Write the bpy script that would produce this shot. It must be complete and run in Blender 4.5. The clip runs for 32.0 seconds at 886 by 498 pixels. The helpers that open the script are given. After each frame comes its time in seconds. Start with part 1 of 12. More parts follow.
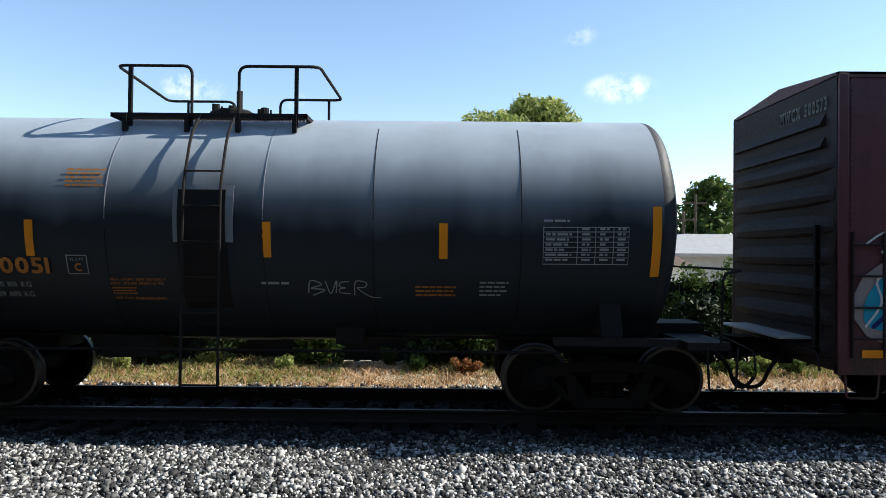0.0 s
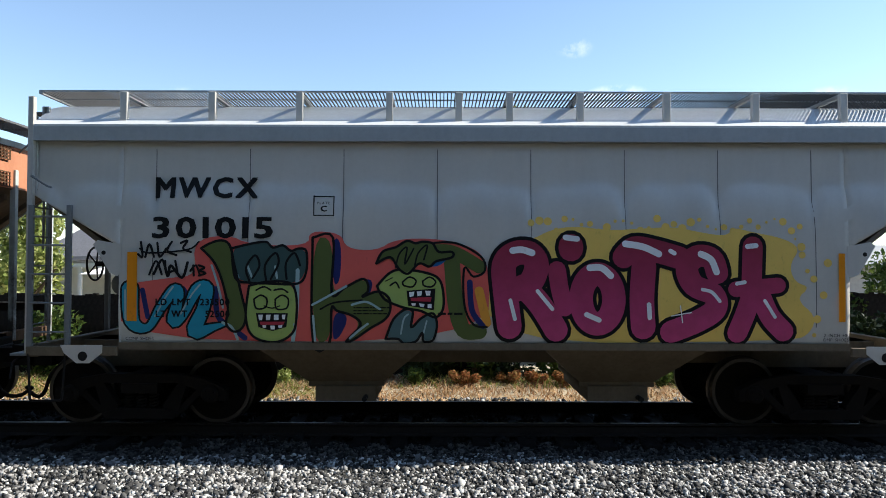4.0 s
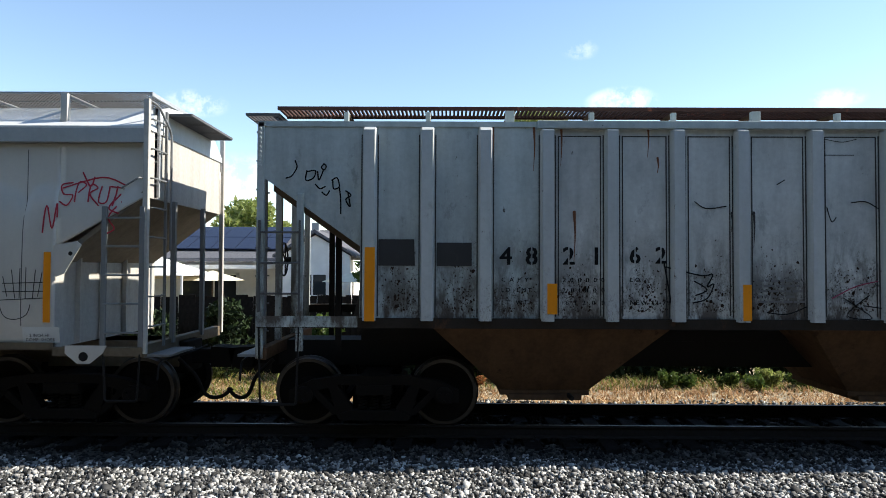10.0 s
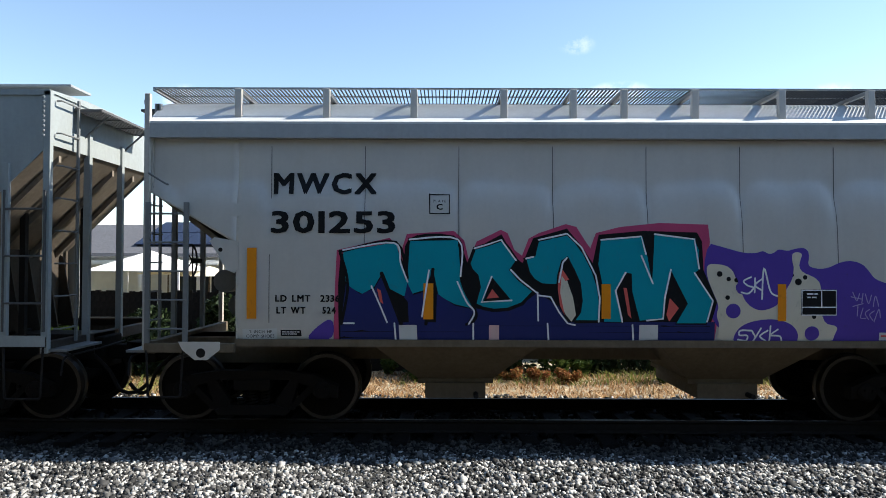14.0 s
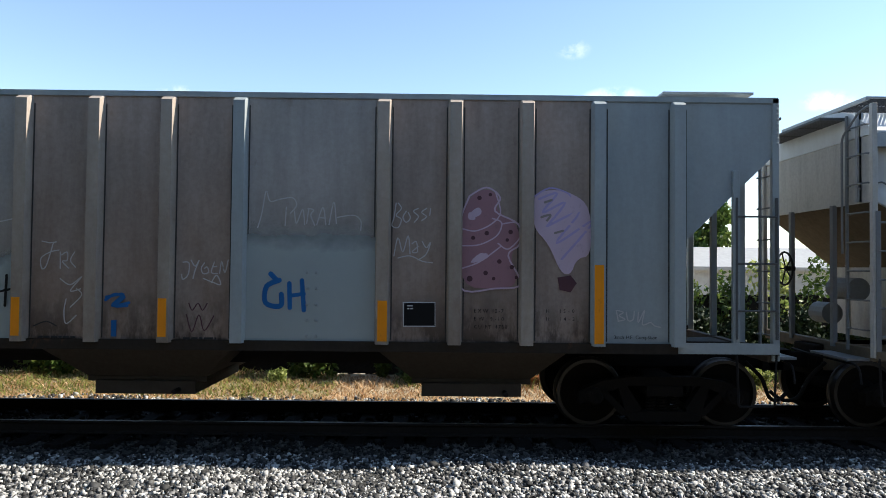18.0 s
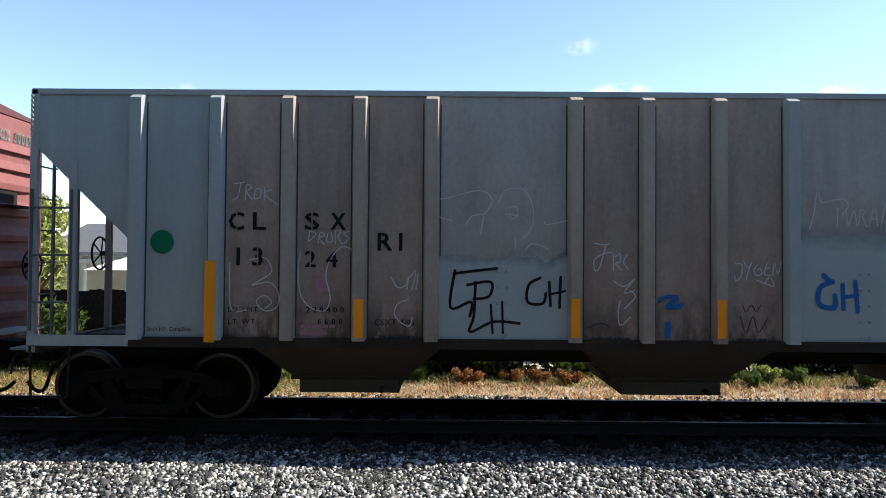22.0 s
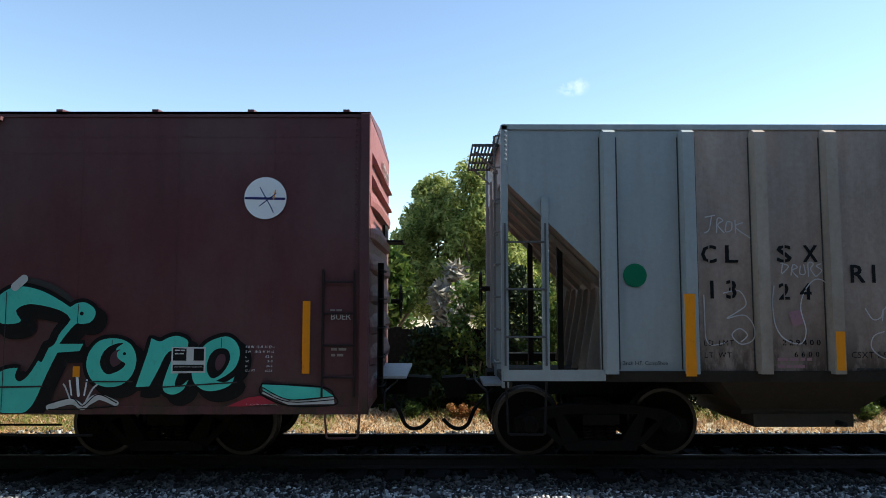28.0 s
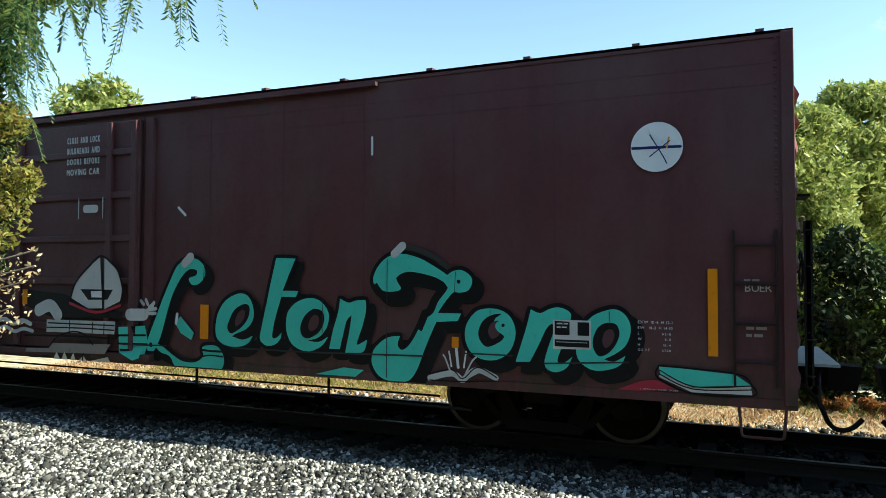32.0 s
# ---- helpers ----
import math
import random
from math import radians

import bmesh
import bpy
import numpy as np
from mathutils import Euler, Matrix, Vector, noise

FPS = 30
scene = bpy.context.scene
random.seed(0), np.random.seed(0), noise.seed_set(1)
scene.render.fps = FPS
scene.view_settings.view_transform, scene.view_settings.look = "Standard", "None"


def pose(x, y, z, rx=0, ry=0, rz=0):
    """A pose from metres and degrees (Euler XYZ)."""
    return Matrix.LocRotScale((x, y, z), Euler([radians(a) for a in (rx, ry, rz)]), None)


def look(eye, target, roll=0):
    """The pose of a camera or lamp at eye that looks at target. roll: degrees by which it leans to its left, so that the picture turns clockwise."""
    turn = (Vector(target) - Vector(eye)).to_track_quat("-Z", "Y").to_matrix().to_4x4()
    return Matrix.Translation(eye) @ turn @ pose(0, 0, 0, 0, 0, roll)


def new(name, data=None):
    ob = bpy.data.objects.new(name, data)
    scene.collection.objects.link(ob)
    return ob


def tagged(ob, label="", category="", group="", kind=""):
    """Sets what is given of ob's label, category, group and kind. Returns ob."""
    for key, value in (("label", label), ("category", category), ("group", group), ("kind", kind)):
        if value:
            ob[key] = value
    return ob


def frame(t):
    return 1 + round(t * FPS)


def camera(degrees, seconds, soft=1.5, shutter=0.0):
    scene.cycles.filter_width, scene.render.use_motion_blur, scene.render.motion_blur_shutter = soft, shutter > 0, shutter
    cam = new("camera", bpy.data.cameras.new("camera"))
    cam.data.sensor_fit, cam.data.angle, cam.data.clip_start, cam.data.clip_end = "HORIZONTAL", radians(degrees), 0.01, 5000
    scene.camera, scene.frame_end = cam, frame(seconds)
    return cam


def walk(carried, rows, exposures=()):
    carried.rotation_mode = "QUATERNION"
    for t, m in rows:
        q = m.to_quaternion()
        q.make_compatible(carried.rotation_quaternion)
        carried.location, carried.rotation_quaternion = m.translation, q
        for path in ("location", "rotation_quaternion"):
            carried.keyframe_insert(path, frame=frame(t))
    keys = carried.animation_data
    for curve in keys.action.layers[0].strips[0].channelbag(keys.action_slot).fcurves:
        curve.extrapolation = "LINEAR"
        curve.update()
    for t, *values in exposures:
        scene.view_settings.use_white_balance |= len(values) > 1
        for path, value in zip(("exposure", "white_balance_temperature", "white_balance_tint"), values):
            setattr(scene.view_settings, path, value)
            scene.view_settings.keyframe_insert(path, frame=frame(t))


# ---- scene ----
# ---- camera ----
cam = camera(65.42, 32.0, 0.9)
# seconds, place, then yaw to the left, pitch up and lean to the left
EYE = [
    (0, -0, 0, 2.176, 0.13, 0.4, 0.52),
    (0.5, -0, -0, 2.176, 0.13, 0.47, 0.55),
    (1, -0, 0, 2.176, 0.14, 0.54, 0.45),
    (1.5, 0, 0, 2.176, 0.33, 0.55, 0.13),
    (2, -0, -0, 2.176, 0.04, 0.67, 0.12),
    (2.5, -0, -0, 2.176, -0.11, 1.02, 0.08),
    (3, 0, -0, 2.176, -0.27, 1.08, 0.04),
    (3.5, -0, 0, 2.176, -0.32, 1.35, 0.11),
    (4, -0, -0, 2.176, -0.08, 1.43, 0.14),
    (4.5, -0, -0, 2.176, 0.21, 1.35, 0.07),
    (6.5, -0, 0, 2.176, -0.29, 1.39, -0.03),
    (7, -0, 0, 2.176, -0.17, 1.09, 0.03),
    (7.5, -0, 0, 2.176, -0.01, 0.99, 0.1),
    (8, -0, -0, 2.176, 0.12, 1.25, 0.29),
    (8.5, -0, -0, 2.176, 0.1, 1.49, 0.37),
    (9, 0, -0, 2.176, 0.55, 1.28, 0.26),
    (9.5, 0, 0, 2.176, 0.61, 1.02, 0.29),
    (10, -0, 0, 2.176, 0.35, 1.56, 0.25),
    (10.5, 0, -0, 2.176, 0.33, 1.57, 0.13),
    (11, 0, -0, 2.176, 0.49, 1.5, 0.08),
    (11.5, -0, -0, 2.176, 0.64, 1.12, 0.13),
    (12, 0, 0, 2.176, 0.53, 1.22, 0.14),
    (12.5, 0, -0, 2.176, 0.43, 1.28, 0.18),
    (13, -0, 0, 2.176, 0.23, 1.26, 0.13),
    (13.5, -0, 0, 2.176, -0.04, 1.4, 0.28),
    (14, 0, -0, 2.176, 0.1, 1.17, 0.17),
    (14.5, 0, -0, 2.176, 0.37, 0.92, 0.09),
    (15, 0, -0, 2.176, 0.42, 1.09, 0.07),
    (15.5, 0, 0, 2.176, 0.24, 1.23, 0.19),
    (17.5, 0, -0, 2.176, -0.17, 1.39, 0.41),
    (18, 0, -0, 2.176, -0.34, 1.46, 0.57),
    (18.5, -0, -0, 2.176, -0.36, 1.68, 0.7),
    (19, 0, 0, 2.176, 0.16, 1.36, 0.66),
    (19.5, -0, 0, 2.176, 0.31, 1.06, 0.55),
    (20, -0, 0, 2.176, 0.16, 1.31, 0.59),
    (20.5, -0, 0, 2.176, 0.06, 1.51, 0.65),
    (21, -0, 0, 2.176, 0.22, 1.62, 0.55),
    (21.5, 0, 0, 2.176, 0.44, 1.28, 0.43),
    (22, 0, -0, 2.176, 0.21, 1.21, 0.42),
    (22.5, 0, -0, 2.176, 0.02, 1.28, 0.4),
    (23, 0, 0, 2.176, 0.16, 1.56, 0.37),
    (23.5, 0, -0, 2.176, 0.38, 1.59, 0.2),
    (24, 0, -0, 2.176, 0.46, 1.4, 0.23),
    (24.5, 0, -0, 2.176, 0.3, 1.59, 0.26),
    (25, 0, -0, 2.176, 0.1, 1.86, 0.31),
    (25.5, 0, -0, 2.176, -0.34, 2.17, 0.26),
    (27.5, 0, 0, 2.176, -0.2, 3.21, 0.13),
    (28, 0.035, -0.002, 2.082, -0.14, 4.43, 0.01),
    (28.5, -0.018, -0.006, 2.076, 1.35, 3.54, -0.4),
    (29, -0.083, 0.014, 2.094, 4.34, 2.96, -1.18),
    (29.5, -0.052, -0.044, 2.065, 16.69, 1.86, -1.28),
    (30, -0.069, -0.119, 2.104, 22.34, 1.18, -0.75),
    (30.5, 0.051, -0.041, 2.04, 24.01, 1.73, -0.4),
    (31, 0.122, -0.02, 2.061, 23.11, 1.86, 0.02),
    (31.5, -0.177, 0.693, 2.087, 22.83, 2, 0.13),
    (32, -0.295, 1.04, 2.047, 22.43, 1.98, 0.2),
]

def eye_pose(x, y, z, yaw, pitch, roll):
    return pose(x, y, z, 90 + pitch, 0, yaw) @ pose(0, 0, 0, 0, 0, roll)


walk(cam, [(r[0], eye_pose(*r[1:])) for r in EYE], [(0.0, 0.74, 6350, 8), (2.0, 0.76, 6350, 8), (4.5, 0.86, 6450, 8), (7.0, 0.92, 6500, 8), (12.5, 0.89, 6450, 8), (17.0, 0.97, 6500, 8), (28.4, 1.0, 6600, 5), (30.0, 1.17, 6700, -7), (32.0, 1.24, 6850, -6)])

# ---- sky and sun ----
SUN_WAY = Vector((1.23, 0.14, 1.0)).normalized()
sky_world = bpy.data.worlds.new("sky")
scene.world = sky_world
sky_world.use_nodes = True
wn = sky_world.node_tree
sky = wn.nodes.new("ShaderNodeTexSky")
sky.sky_type = "NISHITA"
sky.sun_disc = False
sky.sun_elevation = math.asin(SUN_WAY.z)
sky.sun_rotation = math.atan2(SUN_WAY.x, SUN_WAY.y)
sky.air_density, sky.dust_density, sky.ozone_density = 0.9, 0.0, 0.55
wn.nodes["Background"].inputs["Strength"].default_value = 0.135


def clouds(nt, base):
    """A few small fair-weather clouds: azimuth from +y to the right, height, width and depth in degrees, density."""
    tc = nt.nodes.new("ShaderNodeTexCoord")
    puff = nt.nodes.new("ShaderNodeTexNoise")
    puff.inputs["Scale"].default_value, puff.inputs["Detail"].default_value, puff.inputs["Roughness"].default_value = 22.0, 8.0, 0.66
    nt.links.new(tc.outputs["Generated"], puff.inputs["Vector"])
    total = None
    for az, el, w, h, dens in ((10.9, 17.4, 2.6, 1.5, 0.42), (14.2, 13.2, 5.0, 2.2, 1.0), (-20.3, 12.6, 4.4, 1.9, 0.9), (-12.5, 12.2, 2.0, 1.3, 0.6), (-16.5, 6.8, 5.5, 4.0, 1.0), (29.5, 12.2, 3.4, 1.4, 0.7), (-40, 9, 7, 3, 0.8), (70, 14, 9, 4, 0.8)):
        a, e = radians(az), radians(el)
        side, up, ahead = Vector((math.cos(a), -math.sin(a), 0)), Vector((-math.sin(e) * math.sin(a), -math.sin(e) * math.cos(a), math.cos(e))), Vector((math.cos(e) * math.sin(a), math.cos(e) * math.cos(a), math.sin(e)))
        terms = []
        for axis, size in ((side, w), (up, h)):
            dot = nt.nodes.new("ShaderNodeVectorMath")
            dot.operation = "DOT_PRODUCT"
            dot.inputs[1].default_value = axis / math.sin(radians(size / 2))
            nt.links.new(tc.outputs["Generated"], dot.inputs[0])
            sq = nt.nodes.new("ShaderNodeMath")
            sq.operation = "MULTIPLY"
            nt.links.new(dot.outputs["Value"], sq.inputs[0])
            nt.links.new(dot.outputs["Value"], sq.inputs[1])
            terms.append(sq.outputs[0])
        front = nt.nodes.new("ShaderNodeVectorMath")
        front.operation = "DOT_PRODUCT"
        front.inputs[1].default_value = ahead
        nt.links.new(tc.outputs["Generated"], front.inputs[0])
        far = nt.nodes.new("ShaderNodeMath")
        far.operation = "ADD"
        nt.links.new(terms[0], far.inputs[0])
        nt.links.new(terms[1], far.inputs[1])
        mask = nt.nodes.new("ShaderNodeMapRange")
        mask.interpolation_type = "SMOOTHSTEP"
        mask.inputs["From Min"].default_value, mask.inputs["From Max"].default_value = 1.6, 0.0
        nt.links.new(far.outputs[0], mask.inputs["Value"])
        ahead_of = nt.nodes.new("ShaderNodeMath")
        ahead_of.operation = "GREATER_THAN"
        ahead_of.inputs[1].default_value = 0.5
        nt.links.new(front.outputs["Value"], ahead_of.inputs[0])
        gate = nt.nodes.new("ShaderNodeMath")
        gate.operation = "MULTIPLY"
        nt.links.new(mask.outputs["Result"], gate.inputs[0])
        nt.links.new(ahead_of.outputs[0], gate.inputs[1])
        both = nt.nodes.new("ShaderNodeMath")
        both.operation = "MULTIPLY_ADD"
        both.inputs[1].default_value = dens
        nt.links.new(gate.outputs[0], both.inputs[0])
        if total:
            nt.links.new(total, both.inputs[2])
        else:
            both.inputs[2].default_value = 0.0
        total = both.outputs[0]
    shape = nt.nodes.new("ShaderNodeMath")
    shape.operation = "MULTIPLY"
    edge = nt.nodes.new("ShaderNodeMapRange")
    edge.inputs["From Min"].default_value, edge.inputs["From Max"].default_value = 0.44, 0.66
    nt.links.new(puff.outputs["Fac"], edge.inputs["Value"])
    nt.links.new(total, shape.inputs[0])
    nt.links.new(edge.outputs["Result"], shape.inputs[1])
    mix = nt.nodes.new("ShaderNodeMixRGB")
    mix.inputs[2].default_value = (6.2, 6.3, 6.5, 1)
    nt.links.new(shape.outputs[0], mix.inputs[0])
    nt.links.new(base, mix.inputs[1])
    return mix.outputs[0]


wn.links.new(clouds(wn, sky.outputs["Color"]), wn.nodes["Background"].inputs["Color"])
sun = new("sun", bpy.data.lights.new("sun", "SUN"))
sun.data.energy, sun.data.angle, sun.data.color = 5.0, radians(0.53), (1.0, 0.94, 0.85)
sun.matrix_world = look(SUN_WAY * 60, (0, 0, 0))

# ---- mesh helpers ----
TRACK_Y = 10.4


def part(name, bm, material, parent=None, label="", smooth=False):
    """One mesh object under a thing or a part."""
    me = bpy.data.meshes.new(name)
    bmesh.ops.recalc_face_normals(bm, faces=bm.faces[:])
    bm.to_mesh(me)
    bm.free()
    return mesh_part(name, me, material, parent, label, smooth)


def mesh_part(name, me, material, parent=None, label="", smooth=False):
    for m in (material if isinstance(material, (list, tuple)) else [material]):
        if m.name not in me.materials:
            me.materials.append(m)
    if smooth:
        me.shade_smooth()
    ob = new(name, me)
    if parent:
        ob.parent = parent
    if label:
        ob["label"] = label
    return ob


def thing(name, label, category, x=0, y=0, z=0, group="", kind=""):
    ob = new(name)
    ob.empty_display_size = 0.2
    ob.location = (x, y, z)
    return tagged(ob, label, category, group, kind)


def box(bm, x0, x1, y0, y1, z0, z1, bevel=0.0):
    vs = [bm.verts.new((x, y, z)) for x in (x0, x1) for y in (y0, y1) for z in (z0, z1)]
    fs = [bm.faces.new([vs[i] for i in f]) for f in ((0, 1, 3, 2), (4, 6, 7, 5), (0, 4, 5, 1), (2, 3, 7, 6), (0, 2, 6, 4), (1, 5, 7, 3))]
    if bevel:
        edges = {e for f in fs for e in f.edges}
        bmesh.ops.bevel(bm, geom=list(edges), offset=bevel, segments=2, affect="EDGES", profile=0.5)
    return bm


def boxes(*rows, bevel=0.0):
    bm = bmesh.new()
    for r in rows:
        box(bm, *r, bevel=bevel)
    return bm


def tube(bm, pts, r, seg=8):
    """A round bar along a line of points."""
    pts = [Vector(p) for p in pts]
    rings = []
    for i, p in enumerate(pts):
        d = (pts[min(i + 1, len(pts) - 1)] - pts[max(i - 1, 0)]).normalized()
        u = d.orthogonal().normalized() if i == 0 else (u - d * u.dot(d)).normalized()
        v = d.cross(u)
        rr = r[i] if isinstance(r, (list, tuple)) else r
        rings.append([bm.verts.new(p + (u * math.cos(a) + v * math.sin(a)) * rr) for a in (2 * math.pi * k / seg for k in range(seg))])
    for a, b in zip(rings, rings[1:]):
        for k in range(seg):
            bm.faces.new((a[k], a[(k + 1) % seg], b[(k + 1) % seg], b[k]))
    bm.faces.new(rings[0][::-1])
    bm.faces.new(rings[-1])
    return bm


def tubes(*lines, r=0.02, seg=8):
    bm = bmesh.new()
    for pts in lines:
        tube(bm, pts, r, seg)
    return bm


def rounded(pts, r, steps=4):
    """The same line with its corners rounded off."""
    pts = [Vector(p) for p in pts]
    out = [pts[0]]
    for a, b, c in zip(pts, pts[1:], pts[2:]):
        p, q = b + (a - b).normalized() * r, b + (c - b).normalized() * r
        for k in range(steps + 1):
            t = k / steps
            out.append(p * (1 - t) ** 2 + b * 2 * t * (1 - t) + q * t * t)
    return out + [pts[-1]]


def prism(bm, outline, y0, y1):
    """A plate with an outline in x and z, from y0 to y1."""
    a = [bm.verts.new((x, y0, z)) for x, z in outline]
    b = [bm.verts.new((x, y1, z)) for x, z in outline]
    bm.faces.new(a)
    bm.faces.new(b[::-1])
    for i in range(len(a)):
        j = (i + 1) % len(a)
        bm.faces.new((a[i], b[i], b[j], a[j]))
    return bm


def slab(bm, outline, x0, x1):
    """A plate with an outline in y and z, from x0 to x1."""
    a = [bm.verts.new((x0, y, z)) for y, z in outline]
    b = [bm.verts.new((x1, y, z)) for y, z in outline]
    bm.faces.new(a)
    bm.faces.new(b[::-1])
    for i in range(len(a)):
        j = (i + 1) % len(a)
        bm.faces.new((a[i], b[i], b[j], a[j]))
    return bm


def turned(bm, rings, cx, cy, cz, seg=32):
    """A solid turned about the y axis: rings of (y, radius)."""
    prev = None
    for y, r in rings:
        ring = [bm.verts.new((cx + r * math.cos(a), cy + y, cz + r * math.sin(a))) for a in (2 * math.pi * k / seg for k in range(seg))]
        if prev:
            for k in range(seg):
                bm.faces.new((prev[k], prev[(k + 1) % seg], ring[(k + 1) % seg], ring[k]))
        else:
            bm.faces.new(ring[::-1])
        prev = ring
    bm.faces.new(prev)
    return bm


def mesh_from(name, verts, faces):
    """Many small loose faces in one mesh; faces is an array of equal rows."""
    me = bpy.data.meshes.new(name)
    n, k = faces.shape
    me.vertices.add(len(verts))
    me.vertices.foreach_set("co", np.ascontiguousarray(verts, np.float32).ravel())
    me.loops.add(n * k)
    me.loops.foreach_set("vertex_index", faces.astype(np.int32).ravel())
    me.polygons.add(n)
    me.polygons.foreach_set("loop_start", np.arange(0, n * k, k, dtype=np.int32))
    me.update(calc_edges=True)
    return me


# ---- materials ----
def shader(name):
    m = bpy.data.materials.new(name)
    m.use_nodes = True
    nt = m.node_tree
    return m, nt, nt.nodes["Principled BSDF"]


def node(nt, kind, **values):
    n = nt.nodes.new(kind)
    for key, value in values.items():
        n.inputs[key.replace("_", " ")].default_value = value
    return n


def coords(nt, scale=(1, 1, 1), space="Object"):
    tc, mp = nt.nodes.new("ShaderNodeTexCoord"), nt.nodes.new("ShaderNodeMapping")
    mp.inputs["Scale"].default_value = scale
    nt.links.new(tc.outputs[space], mp.inputs["Vector"])
    return mp.outputs["Vector"]


def noise_of(nt, scale, stretch=(1, 1, 1), detail=4.0, rough=0.6, space="Object"):
    n = node(nt, "ShaderNodeTexNoise", Scale=scale, Detail=detail, Roughness=rough)
    nt.links.new(coords(nt, stretch, space), n.inputs["Vector"])
    return n.outputs["Fac"]


def ramp(nt, fac, low, high, a=0.0, b=1.0):
    n = node(nt, "ShaderNodeMapRange", From_Min=low, From_Max=high, To_Min=a, To_Max=b)
    nt.links.new(fac, n.inputs["Value"])
    return n.outputs["Result"]


def mixed(nt, fac, a, b):
    n = nt.nodes.new("ShaderNodeMix")
    n.data_type = "RGBA"
    for key, value in (("Factor", fac), ("A", a), ("B", b)):
        socket = next(s for s in n.inputs if s.name == key and s.enabled and (key == "Factor" or s.type == "RGBA"))
        if isinstance(value, (tuple, list)):
            socket.default_value = (*value[:3], 1)
        elif isinstance(value, (int, float)):
            socket.default_value = value
        else:
            nt.links.new(value, socket)
    return next(s for s in n.outputs if s.type == "RGBA" and s.enabled)


def times(nt, a, b):
    n = nt.nodes.new("ShaderNodeMath")
    n.operation = "MULTIPLY"
    for k, value in enumerate((a, b)):
        if isinstance(value, (int, float)):
            n.inputs[k].default_value = value
        else:
            nt.links.new(value, n.inputs[k])
    return n.outputs[0]


def bump(nt, bsdf, height, strength=0.3, distance=0.01):
    n = node(nt, "ShaderNodeBump", Strength=strength, Distance=distance)
    nt.links.new(height, n.inputs["Height"])
    nt.links.new(n.outputs["Normal"], bsdf.inputs["Normal"])


